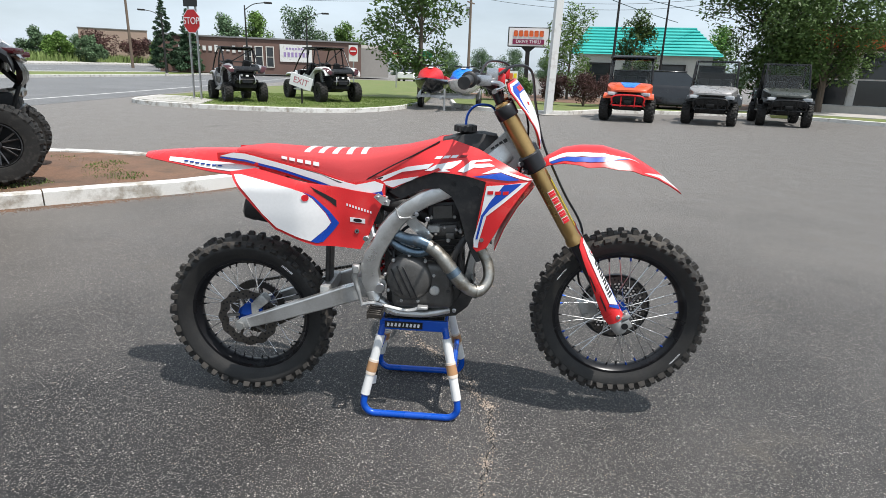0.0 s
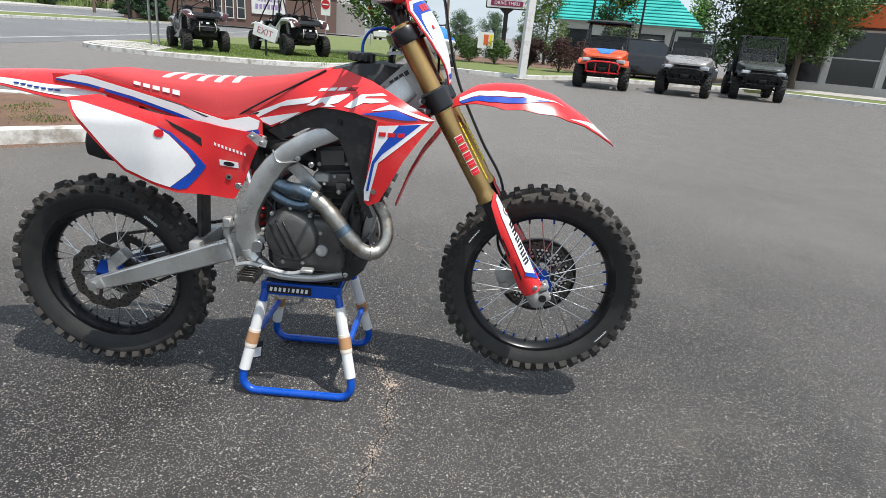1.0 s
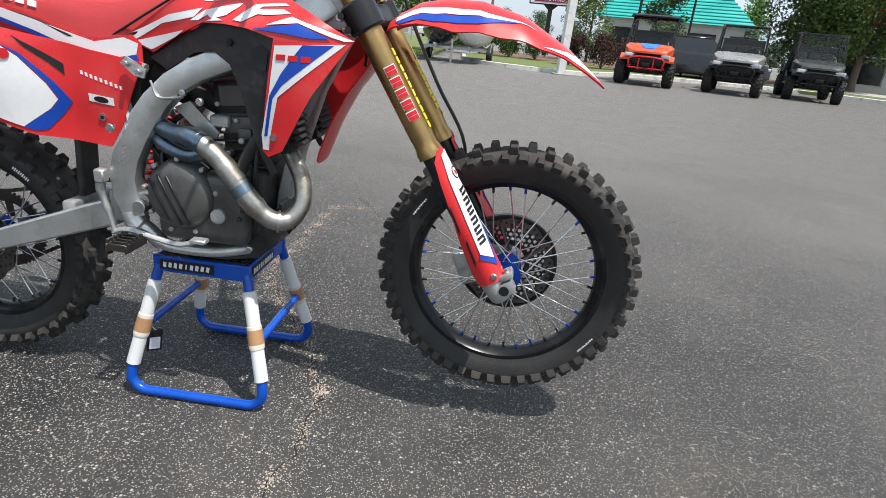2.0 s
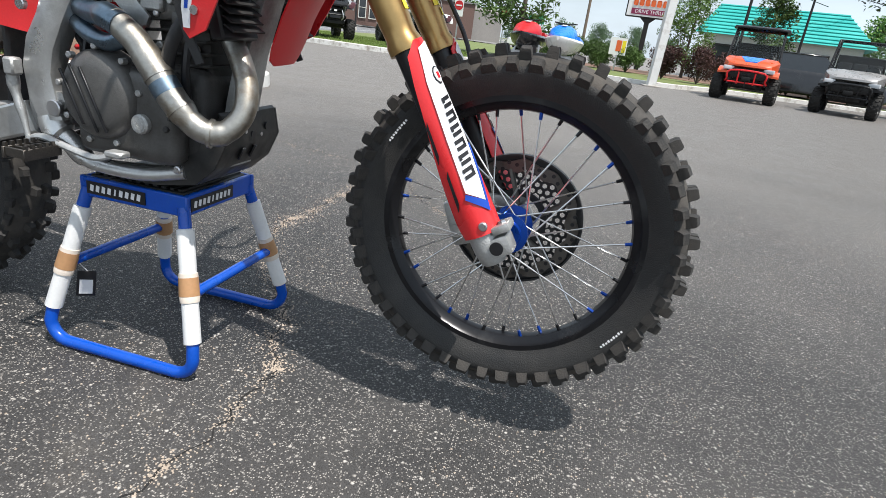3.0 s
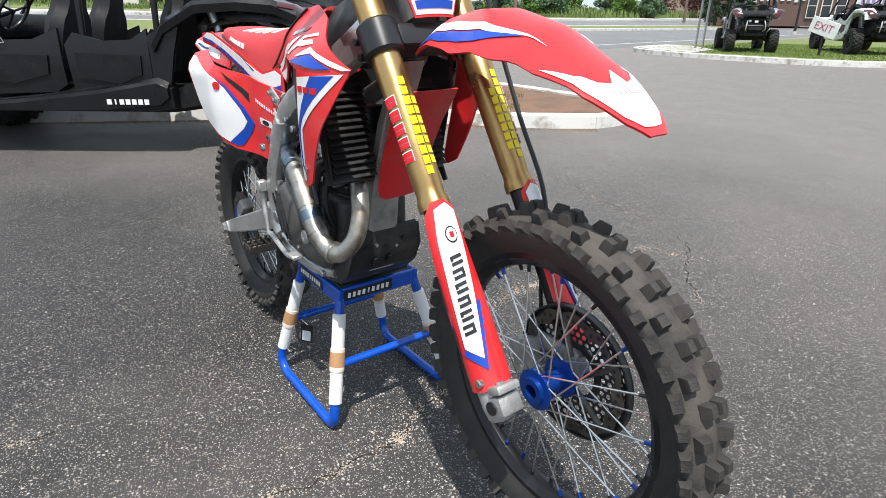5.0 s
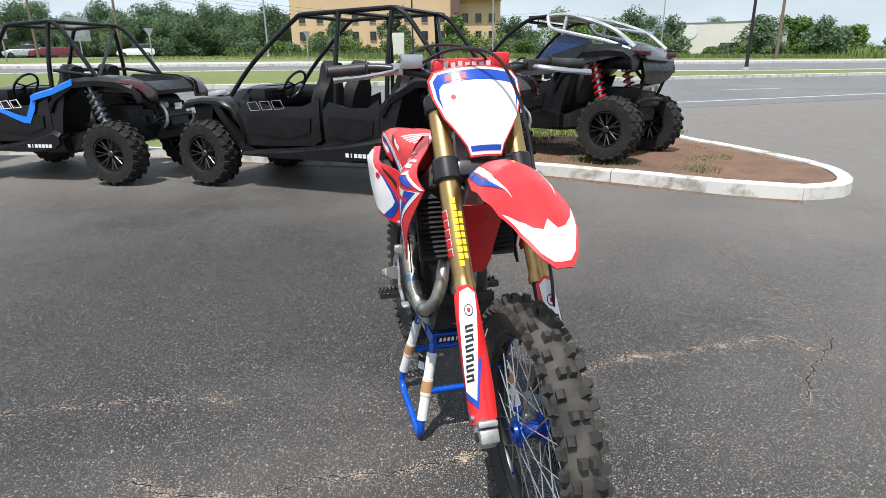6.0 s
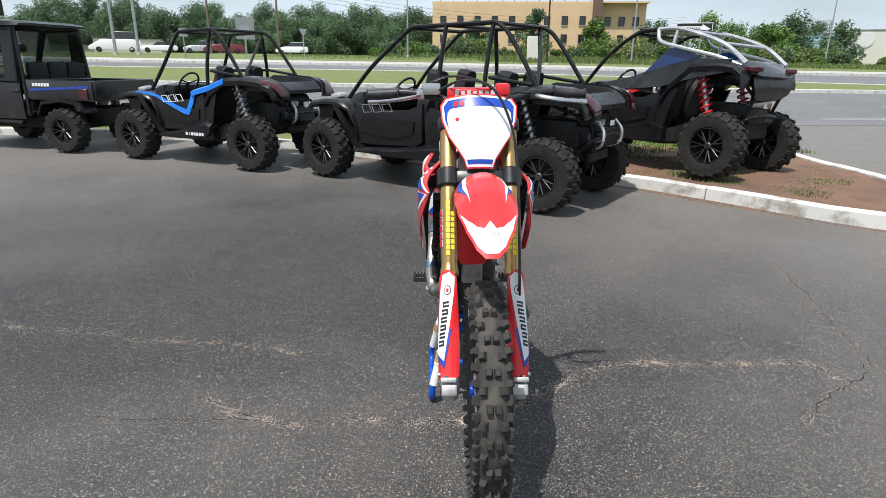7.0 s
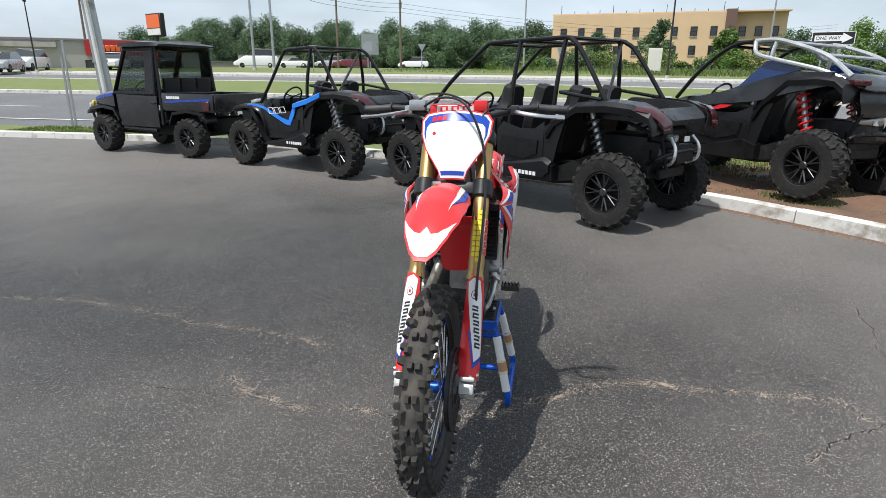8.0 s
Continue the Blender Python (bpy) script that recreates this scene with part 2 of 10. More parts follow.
# ---- ground, road, kerbs and islands ----
def asphalt(name, dark, light, size, tan=(0.20, 0.17, 0.13), worn_lit=None):
    """Bitumen with stones of two sizes, worn patches, dust and optional painted light."""
    m = bpy.data.materials.new(name)
    m.use_nodes = True
    nt = m.node_tree
    nt.nodes.clear()
    N, L = nt.nodes.new, nt.links.new
    out, bs, co = N("ShaderNodeOutputMaterial"), N("ShaderNodeBsdfPrincipled"), N("ShaderNodeTexCoord")
    L(bs.outputs["BSDF"], out.inputs["Surface"])

    def noise_node(scale, detail=5.0, rough=0.6):
        n = N("ShaderNodeTexNoise")
        n.inputs["Scale"].default_value, n.inputs["Detail"].default_value, n.inputs["Roughness"].default_value = scale, detail, rough
        L(co.outputs["Object"], n.inputs["Vector"])
        return n

    def rng(src, a, b, c=0.0, d=1.0):
        r = N("ShaderNodeMapRange")
        for k, v in zip(("From Min", "From Max", "To Min", "To Max"), (a, b, c, d)):
            r.inputs[k].default_value = v
        L(src, r.inputs["Value"])
        return r.outputs["Result"]

    def mixc(f, a, b):
        x = N("ShaderNodeMix")
        x.data_type = "RGBA"
        L(f, x.inputs["Factor"])
        for sock, v in (("A", a), ("B", b)):
            if isinstance(v, tuple):
                x.inputs[sock].default_value = (*v, 1)
            else:
                L(v, x.inputs[sock])
        return x.outputs["Result"]
    v1, v2 = N("ShaderNodeTexVoronoi"), N("ShaderNodeTexVoronoi")
    for v, k in ((v1, size), (v2, size * 0.42)):
        v.inputs["Scale"].default_value = k
        L(co.outputs["Object"], v.inputs["Vector"])
    sep1, sep2 = N("ShaderNodeSeparateColor"), N("ShaderNodeSeparateColor")
    L(v1.outputs["Color"], sep1.inputs["Color"]), L(v2.outputs["Color"], sep2.inputs["Color"])
    big, mid, fine = noise_node(0.35, 6), noise_node(2.6, 6), noise_node(40, 4)
    c = mixc(rng(mid.outputs["Fac"], 0.35, 0.7), tuple(x * 0.86 for x in dark), tuple(x * 1.18 for x in dark))
    c = mixc(rng(big.outputs["Fac"], 0.42, 0.66, 0.0, 0.55), c, tuple(x * 1.5 for x in dark))
    if worn_lit:
        # paler away from a darker patch, ragged edge: light falloff painted into colour
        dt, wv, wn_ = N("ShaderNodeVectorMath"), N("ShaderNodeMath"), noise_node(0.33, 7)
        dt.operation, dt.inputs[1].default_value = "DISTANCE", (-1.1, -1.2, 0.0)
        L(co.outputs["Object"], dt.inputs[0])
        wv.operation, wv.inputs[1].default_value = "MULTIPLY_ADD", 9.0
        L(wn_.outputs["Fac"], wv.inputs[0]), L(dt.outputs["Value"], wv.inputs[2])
        c = mixc(rng(wv.outputs[0], 5.7, 11.0), c, worn_lit)
    # small stones: a share of the cells is pale; fewer where the binder is thick
    st = N("ShaderNodeMath")
    st.operation = "MULTIPLY"
    L(rng(sep1.outputs[0], 0.62, 0.86), st.inputs[0]), L(rng(v1.outputs["Distance"], 0.55, 0.25), st.inputs[1])
    c = mixc(st.outputs[0], c, light)
    st2 = N("ShaderNodeMath")
    st2.operation = "MULTIPLY"
    L(rng(sep2.outputs[1], 0.88, 0.98), st2.inputs[0]), L(rng(v2.outputs["Distance"], 0.48, 0.2), st2.inputs[1])
    c = mixc(st2.outputs[0], c, tuple(x * 1.15 for x in light))
    # dust that has gathered in low spots, and oily dark patches
    dn = noise_node(1.1, 8, 0.7)
    c = mixc(rng(dn.outputs["Fac"], 0.60, 0.78, 0.0, 0.35), c, tan)
    on = noise_node(0.8, 7, 0.65)
    c = mixc(rng(on.outputs["Fac"], 0.64, 0.74, 0.0, 0.45), c, tuple(x * 0.6 for x in dark))
    L(c, bs.inputs["Base Color"])
    L(rng(mid.outputs["Fac"], 0.3, 0.7, 0.50, 0.66), bs.inputs["Roughness"])
    bu, hs = N("ShaderNodeBump"), N("ShaderNodeMath")
    hs.operation = "ADD"
    L(rng(v1.outputs["Distance"], 0.0, 0.7, 1.0, 0.0), hs.inputs[0]), L(fine.outputs["Fac"], hs.inputs[1])
    bu.inputs["Strength"].default_value, bu.inputs["Distance"].default_value = 1.0, 0.005
    L(hs.outputs[0], bu.inputs["Height"]), L(bu.outputs["Normal"], bs.inputs["Normal"])
    bs.inputs["Diffuse Roughness"].default_value = 1.0      # open, dusty stones throw light back
    MATS[name] = m
    return m


# the last tone paints brighter light on the ground farther out
LOT = asphalt("worn lot asphalt", (0.0195, 0.0192, 0.0196), (0.45, 0.42, 0.385), 250, worn_lit=(0.175, 0.161, 0.148))
ROAD = asphalt("road asphalt", (0.125, 0.125, 0.127), (0.32, 0.32, 0.31), 120)
CONC = mat("pale concrete", (0.42, 0.40, 0.37), 0.8, var=0.14, scale=1.5, grain=60, bump=0.3, bscale=150, dirt=(0.26, 0.24, 0.21), dscale=1.2, dlow=0.5, dhigh=0.75)
KERBW = mat("white painted kerb concrete", (0.62, 0.61, 0.58), 0.75, var=0.12, scale=3, grain=80, bump=0.4, bscale=120, dirt=(0.30, 0.27, 0.23), dscale=4, dlow=0.50, dhigh=0.66, isl=0.06)
PAINT = mat("white road paint", (0.62, 0.62, 0.60), 0.7, var=0.12, scale=2, grain=60, dirt=(0.25, 0.25, 0.25), dscale=8, dlow=0.52, dhigh=0.7)
SOIL = mat("bare reddish soil", (0.17, 0.095, 0.060), 0.95, var=0.35, scale=3, grain=45, bump=0.9, bscale=70, dirt=(0.085, 0.06, 0.042), dscale=2.2, dlow=0.45, dhigh=0.7)
TURF = mat("mown turf", (0.125, 0.160, 0.044), 0.9, var=0.35, scale=2.5, grain=60, bump=0.8, bscale=120, dirt=(0.19, 0.17, 0.075), dscale=0.8, dlow=0.5, dhigh=0.75)
GRASS = mat("grass blades", (0.125, 0.180, 0.046), 0.7, var=0.35, scale=1.2, grain=30, isl=0.35)
WEED = mat("tall weeds", (0.145, 0.195, 0.065), 0.75, var=0.4, scale=0.6, grain=20, isl=0.4)
STRAW = mat("dry straw", (0.30, 0.22, 0.12), 0.9, var=0.3, isl=0.5)

bm = BM()
bmesh.ops.create_grid(bm, x_segments=1, y_segments=1, size=2500)
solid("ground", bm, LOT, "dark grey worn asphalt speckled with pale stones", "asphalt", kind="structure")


def slab(name, outline, z, material, label, category, thick=0.1, step=1e9, rough=0.0):
    f = lambda x, y: V(x, y, z + (rough * noise.noise(V(x * 1.1, y * 1.1, 3)) + rough * 0.5 * noise.noise(V(x * 4, y * 4, 7)) if rough else 0))
    return solid(name, sheet(BM(), outline, f, thick, step), material, label, category, kind="structure", sharp=60)


def along(line, step):
    """Points every step metres along a line, with directions."""
    res, carry = [], 0.0
    for a, b in zip(line, line[1:]):
        d = (b - a)
        n = d.length
        t = carry
        while t < n:
            res.append((a + d * (t / n), d / n))
            t += step
        carry = t - n
    return res


def kerb(name, pts, label, block=1.83, w=0.15, h=0.135, material=None, group=None):
    """A run of kerb blocks along a line: each a piece with worn edges and an open joint."""
    root = thing(name, label, "kerb", kind="structure")
    line = curve([V(x, y, 0) for x, y in pts], 8)
    lens = [0.0]
    for a, b in zip(line, line[1:]):
        lens.append(lens[-1] + (b - a).length)

    def at(s):
        for i in range(len(line) - 1):
            if s <= lens[i + 1] or i == len(line) - 2:
                t = (s - lens[i]) / max(1e-6, lens[i + 1] - lens[i])
                return line[i].lerp(line[i + 1], t), (line[i + 1] - line[i]).normalized()
    n = max(1, round(lens[-1] / block))
    rnd = random.Random(len(pts))
    for k in range(n):
        s0, s1 = lens[-1] * k / n + 0.006, lens[-1] * (k + 1) / n - 0.006
        bm = BM()
        rings = []
        dz = rnd.uniform(-0.004, 0.004)
        for j in range(9):
            p, d = at(s0 + (s1 - s0) * j / 8)
            o = V(-d.y, d.x, 0)
            q = 0.004 * noise.noise(p * 5)
            rings.append([p + o * a + V(0, 0, b + (dz + q if b > 0.01 else 0)) for a, b in ((0, -0.02), (w, -0.02), (w, h - 0.012), (w - 0.014, h), (0.028, h), (0.010 + q, h - 0.014))])
        loft(bm, rings)
        part("kerb_block", bm, material or KERBW, root)
    return root


# soil and grass island where the sport machines stand; the kerb runs round its nose
NEAR = [(-9.75, -16.0), (-9.65, -12.0), (-9.35, -7.0), (-8.7, -4.2), (-7.65, -2.2), (-6.45, -0.55), (-4.85, 2.0), (-3.78, 3.03), (-2.86, 3.76), (-2.43, 4.26)]
BACK = [(-2.43, 4.26), (-2.40, 4.72), (-2.70, 5.18), (-3.35, 5.55), (-4.6, 5.68), (-6.2, 5.75), (-8.6, 6.3), (-10.6, 7.6)]
kerb("kerb_island", NEAR, "worn white-painted concrete kerb round the soil island")
kerb("kerb_nose", BACK, "worn white-painted concrete kerb at the island nose")
inner = [(-9.85, -16.0), (-9.75, -12.0), (-9.45, -7.0), (-8.8, -4.15), (-7.75, -2.12), (-6.55, -0.45), (-4.95, 2.1), (-3.8, 3.15), (-2.92, 3.87), (-2.54, 4.33), (-2.53, 4.68), (-2.79, 5.06), (-3.4, 5.42), (-4.6, 5.55), (-6.2, 5.62), (-8.6, 6.15), (-10.6, 7.45)]
slab("soil_bed", inner[5:15] + [(-7.2, 5.2), (-7.6, 2.5)], 0.112, SOIL, "bare reddish brown soil with thin weeds", "soil", 0.11, 0.16, 0.030)
slab("grass_verge", inner[:6] + [(-7.6, 2.5), (-7.2, 5.2), (-6.2, 5.62)] + inner[15:] + [(-11.3, 7.6), (-11.3, -16.0)], 0.100, TURF, "mown grass verge", "grass", 0.10, 0.5, 0.020)

# road beyond, with its lines; the far carriageway past a grass median
def rise(x, y):
    """The land beyond the lot climbs gently to the west and falls a little to the north."""
    yc = max(-60.0, min(y, 60.0))
    return max(0.0, -0.42 - 0.0353 * max(x, -58.0) - 0.010 * (max(x, -110.0) - max(x, -58.0)) - 0.0064 * yc - 0.000066 * yc * yc) * ss(-x, 11.2, 12.4)


def bend(y):
    """How far west the road lies at y, as it curves."""
    yc = max(-45.0, min(y, 70.0))
    return -0.0215 * yc - 0.00104 * yc * yc


def part_way(x, y):
    """An edge of the road: one number, or its place in the south and in the north, where the median narrows."""
    return x[0] + (x[1] - x[0]) * ss(y, -2.0, 30.0) if isinstance(x, tuple) else x


def strip(name, e0, e1, z, material, label, category, y0=-260.0, y1=330.0, thick=0.05, bends=True):
    ys = [y0] + [y for y in (-100, -60, -45, -35, -25, -15, -8, 0, 5, 10, 15, 20, 25, 30, 35, 40, 45, 50, 55, 60, 70, 80, 100, 120) if y0 < y < y1] + [y1]
    wide = part_way(e0, 0.0) - part_way(e1, 0.0)
    n = max(1, int(wide / 2.0)) if wide < 40 else 24
    bm = BM()
    rings = []
    for y in ys:
        b = bend(y) if bends else 0.0
        x0, x1 = part_way(e0, y), part_way(e1, y)
        xs = [x0 + (x1 - x0) * (k / n) ** (1 if n < 24 else 2.2) for k in range(n + 1)]
        top = [V(x + b, y, z + rise(x + b, y)) for x in xs]
        rings.append(top + [p - V(0, 0, thick) for p in reversed(top)])
    loft(bm, rings)
    return solid(name, bm, material, label, category, kind="structure", sharp=60)


strip("road", -11.6, -22.6, 0.006, ROAD, "grey two-lane asphalt road", "road", thick=0.004)
strip("road_far", (-33.4, -26.2), (-42.4, -39.0), 0.006, ROAD, "grey far carriageway", "road", thick=0.004)
strip("lane_line", -13.19, -13.31, 0.010, PAINT, "white edge line", "road marking", thick=0.003)
strip("lane_line_far", (-41.6, -38.2), (-41.75, -38.35), 0.010, PAINT, "white edge line", "road marking", thick=0.003)
bm = BM()
for k in range(40):
    for x0_, dy in ((-16.8, 0.0), ((-38.0, -31.6), 5.0)):
        y = -200 + k * 12.0 + dy
        ring = []
        for q in (0.0, 1.5, 3.0):
            a_ = part_way(x0_, y + q) + bend(y + q)
            ring.append([V(a_ + d, y + q, h + rise(a_, y + q)) for d, h in ((0.06, 0.011), (-0.06, 0.011), (-0.06, 0.007), (0.06, 0.007))])
        loft(bm, ring)
tagged(solid("lane_dashes", bm, PAINT, "white dashed lane lines", "road marking", kind="stuff"))
strip("median", -22.75, (-33.2, -26.05), 0.12, TURF, "green grass median", "grass", thick=0.12)
strip("kerb_median", -22.45, -22.75, 0.15, KERBW, "pale concrete kerb of the median", "kerb", thick=0.15)
strip("kerb_median_far", (-33.2, -26.0), (-33.45, -26.25), 0.15, KERBW, "pale concrete kerb of the median", "kerb", thick=0.15)
strip("kerb_far", (-42.3, -38.9), (-42.6, -39.2), 0.15, KERBW, "pale concrete kerb across the road", "kerb", thick=0.15)
strip("pavement_far", (-42.6, -39.2), (-46.4, -42.6), 0.14, CONC, "pale concrete pavement", "pavement", thick=0.14)
strip("verge_far", (-46.4, -42.6), (-800.0, -799.0), 0.16, TURF, "rough grass beyond the road", "grass", -800, 900, thick=0.16)

# grass island with the exit sign
ISL = [(-10.5, 16.6), (-9.6, 15.95), (-7.6, 15.35), (-5.4, 15.25), (-3.6, 15.75), (-2.5, 17.2), (-1.9, 19.2), (-1.5, 21.2)]
kerb("kerb_exit", [(-11.2, 19.5), (-10.95, 17.4), *ISL], "low concrete kerb round the grass island")
slab("grass_island", [(x - 0.03 if x < -9 else x - 0.1, y + 0.14) for x, y in ISL] + [(-1.6, 24.0), (-2.0, 60.0), (-11.2, 60.0), (-11.2, 19.5), (-10.9, 17.5)], 0.118, TURF, "mown green grass island", "grass", 0.115, 1.0, 0.02)
slab("pavement_corner", [(-10.55, 16.85), (-9.6, 16.12), (-7.9, 15.6), (-8.3, 17.5), (-10.0, 19.3), (-11.0, 19.3)], 0.145, CONC, "pale concrete pavement at the corner", "pavement", 0.06)
# grass strip and pavement behind the row of machines on the right
RGT = [(-0.6, 24.0), (-0.2, 20.3), (1.3, 18.75), (3.4, 18.5), (5.4, 20.4), (8.4, 21.0), (11.2, 21.3), (13.2, 20.1), (14.8, 18.2), (19.0, 15.0), (34.0, 6.0)]
kerb("kerb_right", RGT, "low concrete kerb along the lot", block=2.4)
slab("grass_right", [(x, y + 0.16) for x, y in RGT] + [(36.0, 7.5), (20.0, 17.8), (14.0, 22.0), (11.5, 23.4), (8.0, 23.6), (0.0, 27.0)], 0.118, TURF, "thin grass strip", "grass", 0.115, 1.0, 0.02)
slab("pavement_right", [(36.0, 7.5), (20.0, 17.8), (14.0, 22.0), (11.5, 23.4), (14.0, 25.5), (22.0, 20.5), (38.0, 10.0)], 0.14, CONC, "pale concrete walk", "pavement", 0.12)
slab("mulch_bed", [(0.0, 27.0), (8.0, 23.6), (11.5, 23.4), (14.0, 25.5), (16.0, 30.0), (4.0, 33.0), (0.0, 33.0)], 0.13, SOIL, "dark planted bed", "soil", 0.12)


# grass blades on the nearer turf
def blades(name, n, spot, h0, h1, material, label, seed, w=0.006, z0=0.11):
    rnd = random.Random(seed)
    vs, fs = [], []
    for _ in range(n):
        x, y = spot(rnd)
        z = z0 + (rise(x, y) if x < -14 else 0.0)
        a, h, b = rnd.uniform(0, 6.283), rnd.uniform(h0, h1), rnd.uniform(-0.5, 0.5)
        dx, dy = math.cos(a) * w, math.sin(a) * w
        lx, ly = math.cos(a + 1.57) * h * b, math.sin(a + 1.57) * h * b
        k = len(vs)
        vs += [(x - dx, y - dy, z - 0.02), (x + dx, y + dy, z - 0.02), (x + lx * 0.4 + dx * 0.7, y + ly * 0.4 + dy * 0.7, z + h * 0.6), (x + lx * 0.4 - dx * 0.7, y + ly * 0.4 - dy * 0.7, z + h * 0.6), (x + lx, y + ly, z + h)]
        fs += [(k, k + 1, k + 2, k + 3), (k + 3, k + 2, k + 4)]
    me = bpy.data.meshes.new(name)
    me.from_pydata(vs, [], fs)
    me.materials.append(material)
    return tagged(new(name, me), label, "grass", kind="stuff")


def spot_box(x0, x1, y0, y1, keep=lambda x, y: True):
    def pick(rnd):
        while True:
            x, y = rnd.uniform(x0, x1), rnd.uniform(y0, y1)
            if keep(x, y):
                return x, y
    return pick


blades("verge_grass", 26000, spot_box(-11.2, -5.5, -12, 6.2, lambda x, y: x < -9.9 or (y > -4 and x < -8.9) or (y > -0.2 and x < -7.3 + 0.0 * y) or (y > 1 and x < -6.6)), 0.02, 0.055, GRASS, "mown grass blades", 3, 0.008)
blades("island_grass", 24000, spot_box(-10.2, -1.8, 15.7, 24, lambda x, y: y > 16.0 + max(0, -8.5 - x) * 0.6 + max(0, x + 3.2) * 2.2), 0.02, 0.06, GRASS, "mown grass blades", 4, 0.010)
on_soil = lambda x, y: y > (x + 4.95) * 1.1 + 2.15 and y < 5.2 and x < -2.75 - 0.9 * max(0.0, y - 3.4)
blades("soil_weeds", 3800, spot_box(-6.6, -2.6, 0.3, 5.5, lambda x, y: on_soil(x, y) and noise.noise(V(x * 1.6, y * 1.6, 0)) > 0.10), 0.008, 0.030, WEED, "low green weeds on bare soil", 5, 0.006)
blades("soil_straw", 3200, spot_box(-6.6, -2.6, 0.3, 5.5, lambda x, y: on_soil(x, y) and noise.noise(V(x * 2.1, y * 2.1, 7)) > 0.0), 0.003, 0.014, STRAW, "dry straw scattered on bare soil", 6, 0.007)

# cracks in the lot: a broken dark seam with pale grit along it
SEAM = mat("open crack", (0.016, 0.015, 0.014), 0.95, var=0.3)
GRIT = mat("pale grit", (0.37, 0.305, 0.245), 0.9, var=0.3, isl=0.5)
CRACKS = [
    [(-0.01, -1.22), (0.14, -1.02), (0.22, -0.77), (0.21, -0.55), (0.24, -0.33), (0.27, -0.12), (0.27, -0.02), (0.20, 0.10), (0.10, 0.26), (-0.06, 0.47), (-0.16, 0.66), (-0.23, 0.86), (-0.20, 1.04), (-0.19, 1.20), (-0.19, 1.50), (-0.15, 1.74), (-0.02, 1.80)],
    [(-0.76, -3.20), (-0.77, -2.70), (-0.71, -2.20), (-0.58, -1.80), (-0.53, -1.44), (-0.48, -1.15), (-0.38, -0.80)],
    [(0.32, 1.38), (0.20, 1.55), (0.07, 1.74)],
    [(-1.62, 2.45), (-1.32, 2.40), (-0.75, 2.24), (-0.42, 2.13), (-0.10, 2.00), (0.07, 1.74)],
    [(0.17, -1.60), (0.19, -1.20), (0.22, -0.80)],
]
rnd = random.Random(11)
bmS = BM()
gv, gf = [], []
for ci, c in enumerate(CRACKS):
    line = curve([V(x, y, 0) for x, y in c], 10)
    jag = [p + V(rnd.uniform(-0.014, 0.014) + 0.045 * noise.noise(p * 6), rnd.uniform(-0.014, 0.014) + 0.045 * noise.noise(p * 6 + V(9, 4, 0)), 0) for p in line]
    rows_ = []
    for i, p in enumerate(jag):
        d = (jag[min(i + 1, len(jag) - 1)] - jag[max(i - 1, 0)]).normalized()
        o = V(-d.y, d.x, 0) * rnd.uniform(0.0008, 0.0032)
        rows_.append((bmS.verts.new(p + o + V(0, 0, 0.0015)), bmS.verts.new(p - o + V(0, 0, 0.0015))))
    for a, b in zip(rows_, rows_[1:]):
        bmS.faces.new((a[0], a[1], b[1], b[0]))
    dens = (1800, 1200, 650, 340, 440)[ci]
    total = sum((b - a).length for a, b in zip(jag, jag[1:]))
    for a, b in zip(jag, jag[1:]):
        n = int(dens * (b - a).length)
        patch = 0.14 + 1.7 * max(0.0, noise.noise(V(a.x * 13, a.y * 13, ci)) + 0.12)
        for _ in range(int(n * patch)):
            p = a.lerp(b, rnd.random())
            far = rnd.gauss(0, 0.017) if rnd.random() < 0.55 else rnd.gauss(0, 0.045)
            turn = rnd.uniform(0, 6.283)
            p = p + V(far * math.cos(turn), far * math.sin(turn), 0)
            s = rnd.uniform(0.0013, 0.0034) * (1.6 if rnd.random() < 0.05 else 1)
            k = len(gv)
            r0 = rnd.uniform(0, 6.283)
            for q in range(4):
                aa = r0 + q * 1.571 + rnd.uniform(-0.3, 0.3)
                gv.append((p.x + s * math.cos(aa), p.y + s * math.sin(aa), 0.0))
            gv.append((p.x + rnd.uniform(-0.3, 0.3) * s, p.y, s * rnd.uniform(0.7, 1.2)))
            gf += [(k, k + 1, k + 4), (k + 1, k + 2, k + 4), (k + 2, k + 3, k + 4), (k + 3, k, k + 4)]
solid("asphalt_crack", bmS, SEAM, "thin dark cracks in the asphalt", "crack", kind="stuff")
# loose stones scattered over the lot near the bike
for _ in range(9000):
    rr = 0.3 + 3.6 * rnd.random()
    aa = rnd.uniform(0, 6.283)
    x, y = 0.4 + rr * math.cos(aa), -0.1 + rr * math.sin(aa)
    s = rnd.uniform(0.0012, 0.0030)
    k = len(gv)
    r0 = rnd.uniform(0, 6.283)
    for q in range(4):
        gv.append((x + s * math.cos(r0 + q * 1.571), y + s * math.sin(r0 + q * 1.571), 0.0))
    gv.append((x, y, s * 0.8))
    gf += [(k, k + 1, k + 4), (k + 1, k + 2, k + 4), (k + 2, k + 3, k + 4), (k + 3, k, k + 4)]
me = bpy.data.meshes.new("grit")
me.from_pydata(gv, [], gf)
me.materials.append(GRIT)
tagged(new("grit", me), "pale grit gathered along the asphalt cracks", "grit", kind="stuff")

